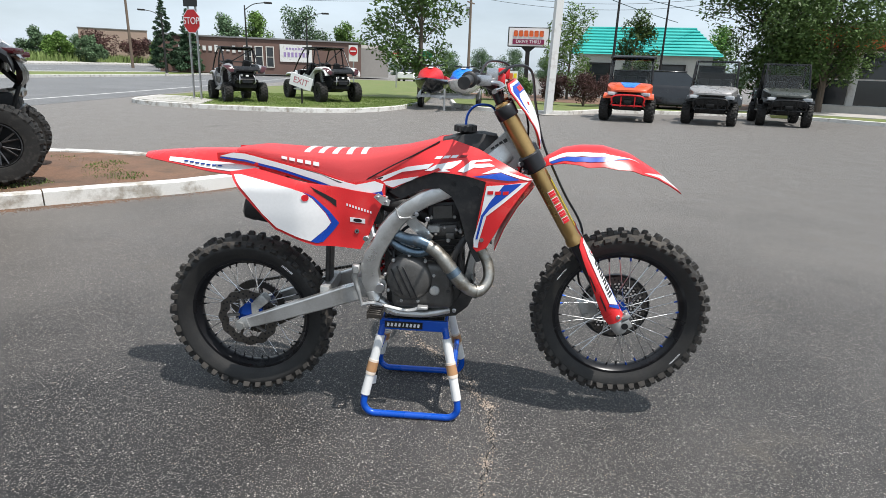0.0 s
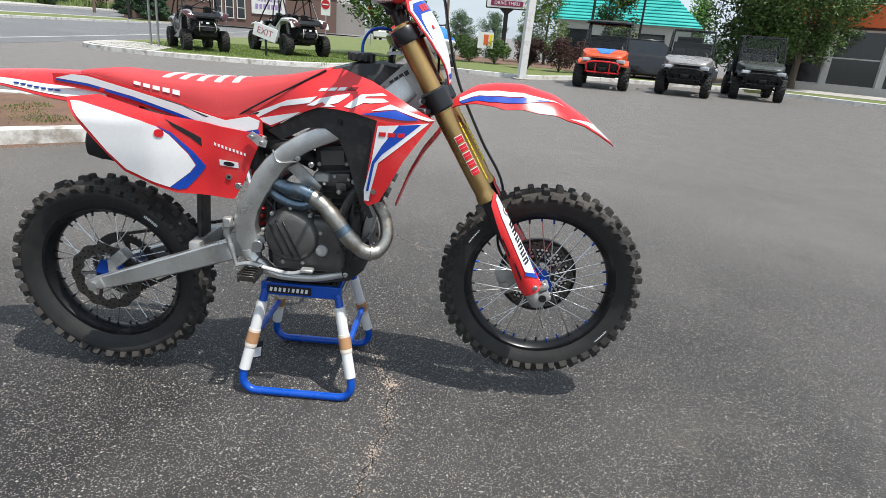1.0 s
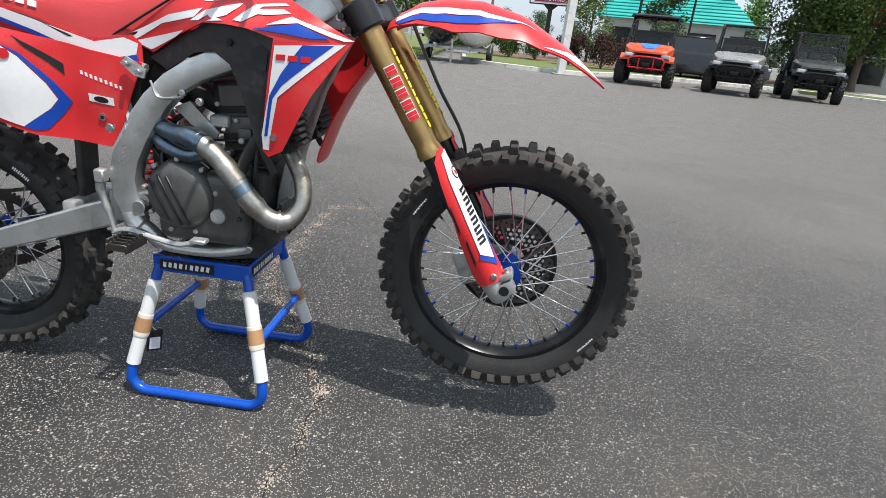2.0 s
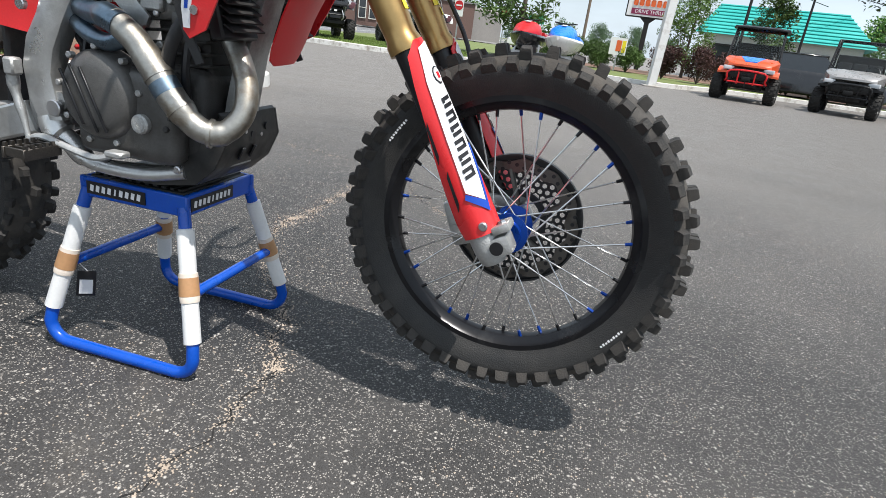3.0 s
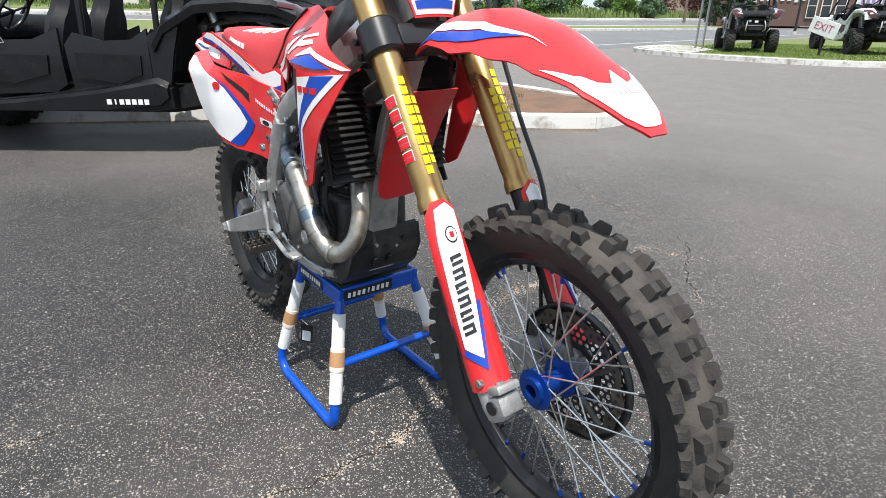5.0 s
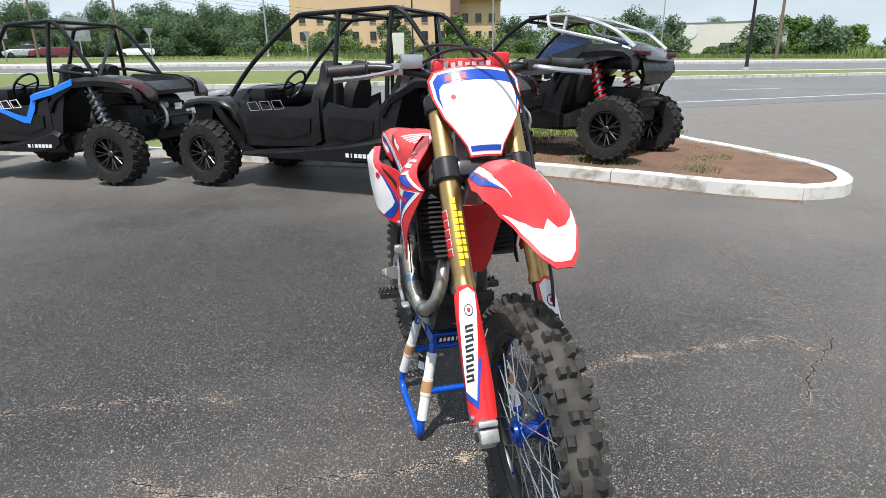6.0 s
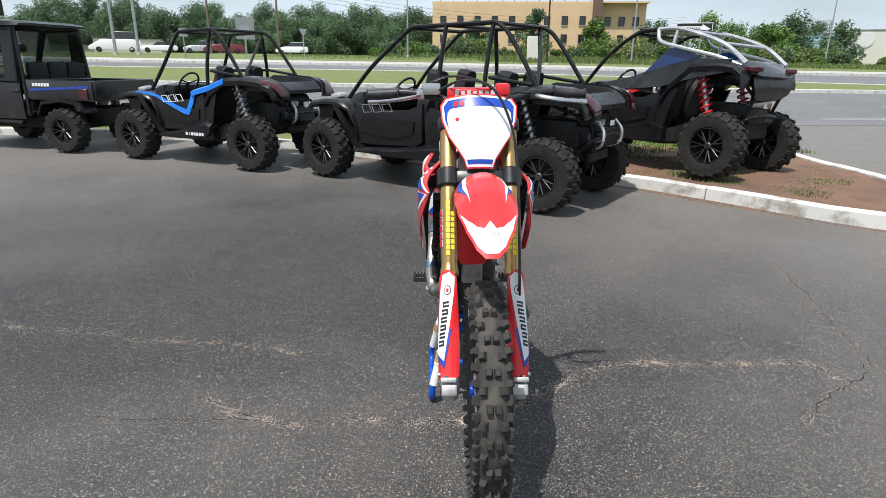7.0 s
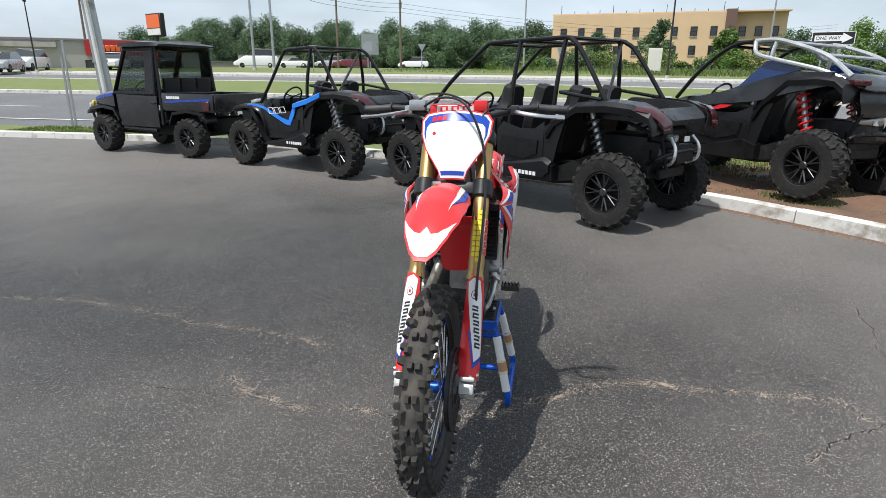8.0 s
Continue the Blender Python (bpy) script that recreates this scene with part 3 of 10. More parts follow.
# reddish soil washed over the kerb onto the asphalt
rnd = random.Random(21)
gv, gf = [], []
line = curve([V(x, y, 0) for x, y in NEAR[4:]], 8)
for a, b in zip(line, line[1:]):
    d = (b - a).normalized()
    o = V(d.y, -d.x, 0)
    for _ in range(int(1500 * (b - a).length * (0.25 + max(0.0, noise.noise(a * 0.9) + 0.3)))):
        p = a.lerp(b, rnd.random()) + o * (0.005 + abs(rnd.gauss(0, 0.075)))
        s = rnd.uniform(0.003, 0.010)
        k, r0 = len(gv), rnd.uniform(0, 6.283)
        for q in range(4):
            gv.append((p.x + s * math.cos(r0 + q * 1.571), p.y + s * math.sin(r0 + q * 1.571), 0.0))
        gv.append((p.x, p.y, s * 0.6))
        gf += [(k, k + 1, k + 4), (k + 1, k + 2, k + 4), (k + 2, k + 3, k + 4), (k + 3, k, k + 4)]
me = bpy.data.meshes.new("soil_spill")
me.from_pydata(gv, [], gf)
me.materials.append(SOIL)
tagged(new("soil_spill", me), "reddish soil crumbs washed along the kerb", "soil", kind="stuff")

# ---- the motocross bike ----
RED = mat("red plastic", (0.68, 0.024, 0.028), 0.32, var=0.10, scale=5, grain=300, bump=0.05, bscale=500, coat=0.15, dirt=(0.55, 0.10, 0.09), dscale=7, dlow=0.56, dhigh=0.9)
SEATRED = mat("red gripper seat cover", (0.62, 0.050, 0.055), 0.62, var=0.12, scale=8, grain=600, bump=0.5, bscale=900)
WHITE = mat("white plastic", (0.80, 0.80, 0.80), 0.33, var=0.05, scale=4, grain=90, coat=0.1, dirt=(0.62, 0.60, 0.57), dscale=9, dlow=0.58, dhigh=0.85)
DWHITE = mat("white decal vinyl", (0.78, 0.78, 0.79), 0.3, var=0.04, scale=6, grain=200)
DBLUE = mat("blue decal vinyl", (0.008, 0.060, 0.40), 0.3, var=0.1, scale=6, grain=200)
DRED = mat("red decal vinyl", (0.60, 0.012, 0.02), 0.3, var=0.06)
DYELLOW = mat("yellow decal vinyl", (0.85, 0.68, 0.02), 0.35, var=0.06)
DBLACK = mat("black decal vinyl", (0.012, 0.012, 0.014), 0.35, var=0.2)
BLACK = mat("black plastic", (0.018, 0.018, 0.019), 0.48, var=0.3, scale=9, grain=180, bump=0.15, bscale=600, dirt=(0.07, 0.065, 0.06), dscale=14, dlow=0.5, dhigh=0.8)
RUBBER = mat("tyre rubber", (0.019, 0.0185, 0.018), 0.58, var=0.25, scale=14, grain=260, bump=0.35, bscale=400, dirt=(0.034, 0.031, 0.028), dscale=16, dlow=0.48, dhigh=0.78)
DUSTED = mat("dust-covered rubber", (0.030, 0.028, 0.026), 0.85, var=0.3, scale=12, grain=200, bump=0.3, bscale=300, dirt=(0.072, 0.064, 0.055), dscale=9, dlow=0.42, dhigh=0.60)
KNOBS = mat("dusty tyre rubber", (0.020, 0.019, 0.018), 0.78, var=0.3, scale=20, grain=260, bump=0.4, bscale=350, isl=0.5, dirt=(0.052, 0.046, 0.040), dscale=22, dlow=0.42, dhigh=0.68)
ALU = mat("brushed aluminium", (0.60, 0.60, 0.59), 0.36, 0.85, var=0.1, scale=10, grain=150, bump=0.12, bscale=300, dirt=(0.36, 0.35, 0.33), dscale=12, dlow=0.5, dhigh=0.85)
CAST = mat("cast aluminium", (0.47, 0.47, 0.46), 0.5, 0.75, var=0.15, scale=12, grain=200, bump=0.3, bscale=350, dirt=(0.22, 0.21, 0.19), dscale=14, dlow=0.48, dhigh=0.8)
STEEL = mat("bright steel", (0.55, 0.55, 0.56), 0.28, 0.95, var=0.1)
SPOKE = mat("steel spoke", (0.62, 0.62, 0.62), 0.25, 1.0, var=0.1)
RIMB = mat("black anodised rim", (0.012, 0.012, 0.014), 0.3, 0.4, var=0.2, dirt=(0.06, 0.06, 0.06), dscale=10, dlow=0.55, dhigh=0.85)
HUBB = mat("blue anodised alloy", (0.006, 0.055, 0.33), 0.32, 0.6, var=0.12)
GOLD = mat("gold anodised fork tube", (0.47, 0.305, 0.125), 0.34, 0.9, var=0.1, scale=6, grain=120, dirt=(0.42, 0.26, 0.09), dscale=9)
ENGINE = mat("dark cast engine", (0.042, 0.041, 0.040), 0.46, 0.35, var=0.2, scale=12, grain=220, bump=0.35, bscale=500, dirt=(0.12, 0.11, 0.10), dscale=18, dlow=0.5, dhigh=0.8)
COVER = mat("grey magnesium cover", (0.105, 0.102, 0.098), 0.42, 0.45, var=0.16, scale=10, grain=200, bump=0.2, bscale=500, dirt=(0.05, 0.045, 0.04), dscale=12, dlow=0.5, dhigh=0.8)
CARBON = mat("black skid plate", (0.016, 0.016, 0.016), 0.42, var=0.4, scale=30, grain=150, dirt=(0.06, 0.055, 0.05), dscale=16, dlow=0.5, dhigh=0.8)
CHAINM = mat("dark chain steel", (0.10, 0.09, 0.08), 0.45, 0.9, var=0.3, grain=250)
DISCM = mat("brake disc steel", (0.13, 0.12, 0.11), 0.38, 0.9, var=0.2, dirt=(0.07, 0.06, 0.05), dscale=20)

# heat-coloured exhaust steel: straw to blue by patches along the pipe
PIPE = mat("heat tinted exhaust steel", (0.40, 0.385, 0.35), 0.40, 0.95, var=0.22, scale=12, grain=120, bump=0.10, bscale=300, dirt=(0.23, 0.18, 0.12), dscale=16, dlow=0.48, dhigh=0.72)
PIPEBLUE = mat("blued exhaust steel", (0.15, 0.205, 0.26), 0.36, 0.95, var=0.35, scale=14, grain=90, dirt=(0.25, 0.22, 0.18), dscale=12, dlow=0.52, dhigh=0.8)

BIKE_AT = pose(0, -0.005, 0, 0, 0, -1.5)
bike = thing("motocross_bike", "red white and blue motocross bike propped on a low blue stand", "motorcycle", BIKE_AT)

RAKE, STEER = radians(31.5), -1.5
AXIS = V(-math.sin(RAKE), 0, math.cos(RAKE))
FWD = V(math.cos(RAKE), 0, math.sin(RAKE))
HEAD = V(0.395, 0, 0.954)
TURN_FORK = Matrix.Translation(HEAD) @ Matrix.Rotation(radians(STEER), 4, AXIS) @ Matrix.Translation(-HEAD)


def fork_pt(d, p, y):
    """d metres down the steering axis, p metres ahead of it, y to the left; bars straight."""
    return HEAD - AXIS * d + FWD * p + V(0, y, 0)


F_AXLE = fork_pt(0.613, 0.0265, 0)
R_AXLE = V(-0.748, 0, 0.357)


def knob(bm, c, a, R, y, tilt, L, W, H):
    """One tread block at angle a round the wheel axis through c."""
    rad, tan = V(math.cos(a), 0, math.sin(a)), V(-math.sin(a), 0, math.cos(a))
    nrm = (rad * math.cos(tilt) + V(0, math.sin(tilt), 0)).normalized()
    lat = nrm.cross(tan)
    o = c + rad * R + V(0, y, 0)
    vs = []
    for h, k in ((-0.008, 1.12), (H * 0.72, 0.94), (H, 0.74)):
        for sx, sy in ((-1, -1), (1, -1), (1, 1), (-1, 1)):
            vs.append(bm.verts.new(o + nrm * h + tan * (sx * L * k / 2) + lat * (sy * W * k / 2)))
    for f in ((3, 2, 1, 0), (8, 9, 10, 11), (0, 1, 5, 4), (1, 2, 6, 5), (2, 3, 7, 6), (3, 0, 4, 7), (4, 5, 9, 8), (5, 6, 10, 9), (6, 7, 11, 10), (7, 4, 8, 11)):
        bm.faces.new([vs[i] for i in f])


def wheel(name, c, R, half, rim, hubr, count, xf, front):
    root = new(name)
    root.parent = bike
    rc = R - 0.017
    mid = (rc + rim) / 2
    bm = BM()
    prof = [(rim - 0.004, -half * 0.52), (rim + 0.012, -half * 0.66), (mid, -half), (rc - 0.022, -half * 0.97), (rc - 0.006, -half * 0.62), (rc, 0),
            (rc - 0.006, half * 0.62), (rc - 0.022, half * 0.97), (mid, half), (rim + 0.012, half * 0.66), (rim - 0.004, half * 0.52)]
    lathe(bm, prof, c, seg=72)
    tyre = part("tyre", bm, RUBBER, root, "black knobbly tyre with dusty sidewalls", xf, 60)
    bm = lathe(BM(), [(rc - 0.0215, -half * 0.96), (rc - 0.0190, -half * 0.93), (rc - 0.0048, -half * 0.62), (rc + 0.0014, 0), (rc - 0.0048, half * 0.62), (rc - 0.0190, half * 0.93), (rc - 0.0215, half * 0.96)], c, seg=72)
    part("tread_base", bm, DUSTED, root, "dust-covered rubber between the tread blocks", xf, 60)
    rnd = random.Random(5 if front else 6)
    step = 2 * math.pi / count
    blocks = {}

    def block(a, R_, y, tilt, L, W, H):
        """One tread block, an object of its own on a shared mesh."""
        key = (round(L, 4), round(W, 4), round(H, 4))
        if key not in blocks:
            bk = BM()
            knob(bk, V(0, 0, 0), 0, 0, 0, 0, L, W, H)
            me = bpy.data.meshes.new("tread_block")
            finish(bk, me)
            me.materials.append(KNOBS)
            blocks[key] = me
        rad, tan = V(math.cos(a), 0, math.sin(a)), V(-math.sin(a), 0, math.cos(a))
        nrm = (rad * math.cos(tilt) + V(0, math.sin(tilt), 0)).normalized()
        lat = nrm.cross(tan)
        m = Matrix((nrm, -lat, tan)).transposed().to_4x4()
        m.translation = c + rad * R_ + V(0, y, 0)
        ob = new("tread_block", blocks[key])
        ob.parent = root
        ob.matrix_basis = (xf @ m) if xf is not None else m

    for k in range(count):
        a = k * step
        j = lambda: rnd.uniform(-0.0015, 0.0015)
        if k % 2:
            for y in (-0.011, 0.011):
                block(a + j(), rc, y * (1 if front else 1.3), y * 4, 0.021, 0.017, 0.017)
        else:
            for y in (-0.55, 0.55):
                block(a + j(), rc - 0.006, y * half, y * 0.75, 0.022, 0.019, 0.018)
        for sgn in (-1, 1):
            block(a + step * 0.45 + j(), rc - 0.020, sgn * half * 0.96, sgn * 0.95, 0.020 + (0.006 if k % 2 else 0), 0.018, 0.015)
    bm = BM()
    w = half * 0.56
    lathe(bm, [(rim + 0.004, -w), (rim - 0.010, -w), (rim - 0.014, -w * 0.75), (rim - 0.025, -w * 0.45), (rim - 0.028, 0), (rim - 0.025, w * 0.45),
               (rim - 0.014, w * 0.75), (rim - 0.010, w), (rim + 0.004, w)], c, seg=72)
    part("rim", bm, RIMB, root, "black anodised rim", xf)
    bm = BM()
    hw = 0.034 if front else 0.04
    lathe(bm, [(0.014, -hw - 0.012), (0.026, -hw - 0.012), (0.028, -hw - 0.004), (hubr, -hw - 0.002), (hubr, -hw + 0.004), (hubr * 0.6, -hw + 0.010), (hubr * 0.5, 0),
               (hubr * 0.6, hw - 0.010), (hubr, hw - 0.004), (hubr, hw + 0.002), (0.028, hw + 0.004), (0.026, hw + 0.014), (0.014, hw + 0.014)], c, seg=36)
    part("hub", bm, HUBB, root, "blue anodised hub", xf)
    for k in range(36):
        sgn = 1 if k % 2 else -1
        cross = 1 if (k // 2) % 2 else -1
        a1 = 2 * math.pi * (k + 0.5) / 36
        a0 = a1 + cross * 0.95
        p0 = c + V(math.cos(a0), 0, math.sin(a0)) * (hubr - 0.004) + V(0, sgn * hw, 0)
        p1 = c + V(math.cos(a1), 0, math.sin(a1)) * (rim - 0.022) + V(0, sgn * 0.006, 0)
        dr = (p1 - p0).normalized()
        bm = cyl(BM(), p0, p1, 0.0018, seg=6)
        part("spoke", bm, SPOKE, root, "", xf)
        bm = cyl(BM(), p1 - dr * 0.017, p1 + dr * 0.004, 0.0034, 0.0042, seg=6)
        part("nipple", bm, HUBB if front and k % 4 < 2 else RIMB, root, "", xf)
    return root, tyre


fw, ftyre = wheel("front_wheel", F_AXLE, 0.349, 0.043, 0.259, 0.040, 46, TURN_FORK, True)
rw, rtyre = wheel("rear_wheel", R_AXLE, 0.345, 0.060, 0.243, 0.050, 40, None, False)


def brake_disc(name, c, y, r, inner, parent, xf, teeth=12):
    """A wave-edged disc with drilled holes."""
    bm = BM()
    c = c + V(0, y, 0)
    n = teeth * 8
    rings = []
    for k in range(n):
        a = 2 * math.pi * k / n
        ro = r * (1 + 0.028 * math.cos(a * teeth))
        ri = inner * (1 + 0.05 * math.cos(a * teeth + 1.5))
        d = V(math.cos(a), 0, math.sin(a))
        rings.append([bm.verts.new(c + d * q + V(0, h, 0)) for q, h in ((ri, -0.0017), (ro, -0.0017), (ro, 0.0017), (ri, 0.0017))])
    for k in range(n):
        a, b = rings[k], rings[(k + 1) % n]
        for i in range(4):
            bm.faces.new((a[i], a[(i + 1) % 4], b[(i + 1) % 4], b[i]))
    ob = part(name, bm, DISCM, parent, "drilled wave-edged brake disc", xf)
    for k in range(5):
        a = 2 * math.pi * k / 5 + 0.3
        bm = tube(BM(), [c + V(math.cos(a), 0, math.sin(a)) * 0.036, c + V(math.cos(a + 0.25), 0, math.sin(a + 0.25)) * inner * 1.03], 0.006, 6, flat=0.35)
        part("disc_carrier", bm, DISCM, parent, "", xf)
    for k in range(teeth * 4):
        bm = BM()
        a = 2 * math.pi * k / (teeth * 4)
        q = inner + (r - inner) * (0.28 + 0.25 * (k % 3))
        disc(bm, c + V(math.cos(a), 0, math.sin(a)) * q, (0, 1, 0), 0.0042, 0.0042, 8)
        part("drilled_hole", bm, DBLACK, parent, "", xf)
    return ob


brake_disc("brake_disc", F_AXLE, 0.058, 0.127, 0.106, fw, TURN_FORK)
brake_disc("brake_disc", R_AXLE, -0.062, 0.120, 0.085, rw, None)

# honeycomb guard outside the front disc
bm = BM()
gc = F_AXLE + V(0, 0.072, 0)
hx = 0.0085
for i in range(-16, 17):
    for j in range(-18, 19):
        q = V((i + 0.5 * (j % 2)) * hx * 1.8, 0, j * hx * 1.56)
        ang = math.atan2(q.z, q.x)
        if 0.062 < q.length < 0.126:
            ro, ri = [], []
            for k in range(6):
                d = V(math.cos(math.pi / 3 * k + math.pi / 6), 0, math.sin(math.pi / 3 * k + math.pi / 6))
                ro.append(bm.verts.new(gc + q + d * hx * 1.05)), ri.append(bm.verts.new(gc + q + d * hx * 0.62))
            for k in range(6):
                bm.faces.new((ro[k], ro[(k + 1) % 6], ri[(k + 1) % 6], ri[k]))
lathe(bm, [(0.134, -0.012), (0.138, -0.012), (0.138, 0.002), (0.134, 0.002)], gc, seg=60)
lathe(bm, [(0.050, -0.002), (0.064, -0.002), (0.064, 0.002), (0.050, 0.002)], gc, seg=40)
lathe(bm, [(0.122, -0.002), (0.138, -0.002), (0.138, 0.002), (0.122, 0.002)], gc, seg=60)
part("disc_guard", bm, BLACK, fw, "black honeycomb disc guard", TURN_FORK)

# sidewall lettering as pale bars, and the rim lock and valve
for wheel_ob, c, r, sy, angs, xf in ((fw, F_AXLE, 0.292, -0.0405, (2.55, -0.62), TURN_FORK), (rw, R_AXLE, 0.272, -0.0565, (0.9,), None)):
    for a0 in angs:
        bm = BM()
        for k in range(9):
            a = a0 + 0.022 * (k - 4)
            d = V(math.cos(a), 0, math.sin(a))
            rot = Matrix((d.cross(V(0, 1, 0)), V(0, 1, 0), d)).transposed()
            box(bm, c + d * r + V(0, sy, 0), (0.0035, 0.0012, 0.007 + 0.003 * (k % 2)), rot)
        part("sidewall_marking", bm, DWHITE, wheel_ob, "small white sidewall marking", xf)

# fork legs
for sgn, side in ((-1, "right"), (1, "left")):
    y = sgn * 0.107
    bm = BM()
    tube(bm, [fork_pt(d, 0.007, y) for d in (-0.335, -0.33, -0.06, -0.05, 0.185, 0.195, 0.212, 0.222, 0.238)], [0.024, 0.0285, 0.0285, 0.0295, 0.0285, 0.0275, 0.0275, 0.031, 0.031], 28)
    leg = part("fork_leg", bm, GOLD, bike, "gold anodised upper fork tube", TURN_FORK)
    bm = BM()
    tube(bm, [fork_pt(d, 0.007, y) for d in (0.232, 0.5, 0.52, 0.565)], [0.0235, 0.0235, 0.027, 0.029], 24)
    part("inner_tube", bm, DBLACK, leg, "dark inner fork tube", TURN_FORK)
    bm = BM()
    # axle lug
    rl = Matrix((FWD, V(0, 1, 0), AXIS)).transposed()
    tube(bm, [fork_pt(d, 0.006, y + sgn * 0.002) for d in (0.560, 0.566, 0.612, 0.634, 0.640)], [0.026, 0.030, 0.029, 0.025, 0.020], 24)
    box(bm, fork_pt(0.610, 0.026, y + sgn * 0.004), (0.052, 0.050, 0.038), rl, 0.008, 2)
    box(bm, fork_pt(0.580, 0.046, y + sgn * 0.006), (0.034, 0.050, 0.016), rl, 0.005, 2)
    part("axle_lug", bm, CAST, leg, "cast alloy axle clamp", TURN_FORK)
    bm = BM()
    disc(bm, fork_pt(0.610, 0.0265, y + sgn * 0.032), (0, 1, 0), 0.0125, 0.003, 20)
    part("axle_end", bm, DBLACK, leg, "hollow axle end", TURN_FORK)
    bm = BM()
    disc(bm, fork_pt(0.573, 0.050, y + sgn * 0.014), AXIS, 0.0075, 0.012, 6)
    part("pinch_bolt", bm, STEEL, leg, "", TURN_FORK)

    # plastic guard wrapped round the front and outside of the lower tube
    def guard_f(u, v, y=y, sgn=sgn):
        ang = v / 0.042
        rr = 0.0365 - 0.002 * math.sin(u * 9)
        return fork_pt(u, 0.005 + rr * math.cos(ang), y + sgn * rr * math.sin(ang))
    gout = [(0.245, -0.030), (0.226, 0.0), (0.228, 0.030), (0.25, 0.055), (0.30, 0.066), (0.36, 0.075), (0.46, 0.095), (0.55, 0.112), (0.578, 0.10), (0.580, 0.02), (0.57, -0.033), (0.5, -0.040), (0.35, -0.036)]
    bm = sheet(BM(), gout, guard_f, sgn * 0.003, 0.02)
    guard = part("fork_guard", bm, RED, bike, "red fork guard with a white and blue graphic", TURN_FORK)
    bm = sheet(BM(), [(0.234, 0.0), (0.243, 0.028), (0.30, 0.040), (0.40, 0.048), (0.497, 0.054), (0.522, 0.022), (0.40, 0.000), (0.30, -0.016), (0.25, -0.020)], guard_f, sgn * 0.001, 0.02, sgn * 0.0022)
    part("white_panel", bm, DWHITE, guard, "", TURN_FORK)
    bm = sheet(BM(), [(0.42, 0.002), (0.523, 0.021), (0.499, 0.055), (0.507, 0.060), (0.543, 0.021), (0.42, -0.006)], guard_f, sgn * 0.001, 0.015, sgn * 0.0024)
    part("blue_edge", bm, DBLUE, guard, "", TURN_FORK)
    for k in range(6):
        bm = BM()
        u, v0 = 0.330 + k * 0.0250, 0.003 + 0.0035 * k
        for q in (0.0, 0.0118):
            sheet(bm, [(u + q, v0), (u + q + 0.003, v0 + 0.023), (u + q + 0.0095, v0 + 0.023), (u + q + 0.0065, v0)], guard_f, sgn * 0.001, 0.02, sgn * 0.0034)
        sheet(bm, [(u + 0.0065, v0 + (0.0 if k % 2 else 0.018)), (u + 0.0072, v0 + 0.005 + (0.0 if k % 2 else 0.018)), (u + 0.0125, v0 + 0.005 + (0.0 if k % 2 else 0.018)), (u + 0.0118, v0 + (0.0 if k % 2 else 0.018))], guard_f, sgn * 0.001, 0.02, sgn * 0.0034)
        part("dark_mark", bm, DBLACK, guard, "", TURN_FORK)
    bm = BM()
    sheet(bm, [(0.294 + 0.016 * math.cos(a * math.pi / 6), 0.008 + 0.013 * math.sin(a * math.pi / 6)) for a in range(12)], guard_f, sgn * 0.001, 0.02, sgn * 0.0030)
    part("emblem_ring", bm, DBLACK, guard, "", TURN_FORK)
    bm = sheet(BM(), [(0.294 + 0.013 * math.cos(a * math.pi / 6), 0.008 + 0.0105 * math.sin(a * math.pi / 6)) for a in range(12)], guard_f, sgn * 0.001, 0.02, sgn * 0.0038)
    mark = part("emblem", bm, DWHITE, guard, "", TURN_FORK)
    bm = sheet(BM(), [(0.289, 0.004), (0.289, 0.012), (0.300, 0.012), (0.300, 0.004)], guard_f, sgn * 0.001, 0.02, sgn * 0.0046)
    part("emblem_mark", bm, DRED, guard, "", TURN_FORK)
    bm = BM()
    for u, v in ((0.563, 0.048),):
        disc(bm, guard_f(u, v), (0, 1, 0), 0.0085, 0.010, 12, 0.002)
    part("guard_bolt", bm, STEEL, guard, "", TURN_FORK)
    bm = BM()
    for u in (0.36, 0.45):
        sheet(bm, [(u, 0.070), (u + 0.01, 0.076), (u + 0.075, 0.082), (u + 0.06, 0.074)], guard_f, sgn * 0.001, 0.02, sgn * 0.0016)
    part("vent_slot", bm, DBLACK, guard, "dark vent slots", TURN_FORK)

    # stickers on the upper tube
    def leg_f(u, v, y=y, sgn=sgn):
        ang = v / 0.0297
        return fork_pt(u, 0.007 + 0.0297 * math.cos(ang), y + sgn * 0.0297 * math.sin(ang))
    for k in range(10):
        bm = BM()
        u = -0.015 + k * 0.0195
        sheet(bm, [(u, -0.003), (u, 0.010), (u + 0.0155, 0.010), (u + 0.0155, -0.003)], leg_f, sgn * 0.0008, 0.02, sgn * 0.001)
        if 1 < k < 9:
            sheet(bm, [(u, -0.018), (u, -0.006), (u + 0.015, -0.006), (u + 0.015, -0.018)], leg_f, sgn * 0.0008, 0.02, sgn * 0.001)
        part("yellow_mark", bm, DYELLOW, leg, "", TURN_FORK)
    bm = BM()
    for k in range(5):
        u = 0.015 + k * 0.027
        sheet(bm, [(u, 0.024), (u, 0.050), (u + 0.022, 0.050), (u + 0.022, 0.024)], leg_f, sgn * 0.0008, 0.02, sgn * 0.001)
    sticker = part("white_backing", bm, DWHITE, leg, "", TURN_FORK)
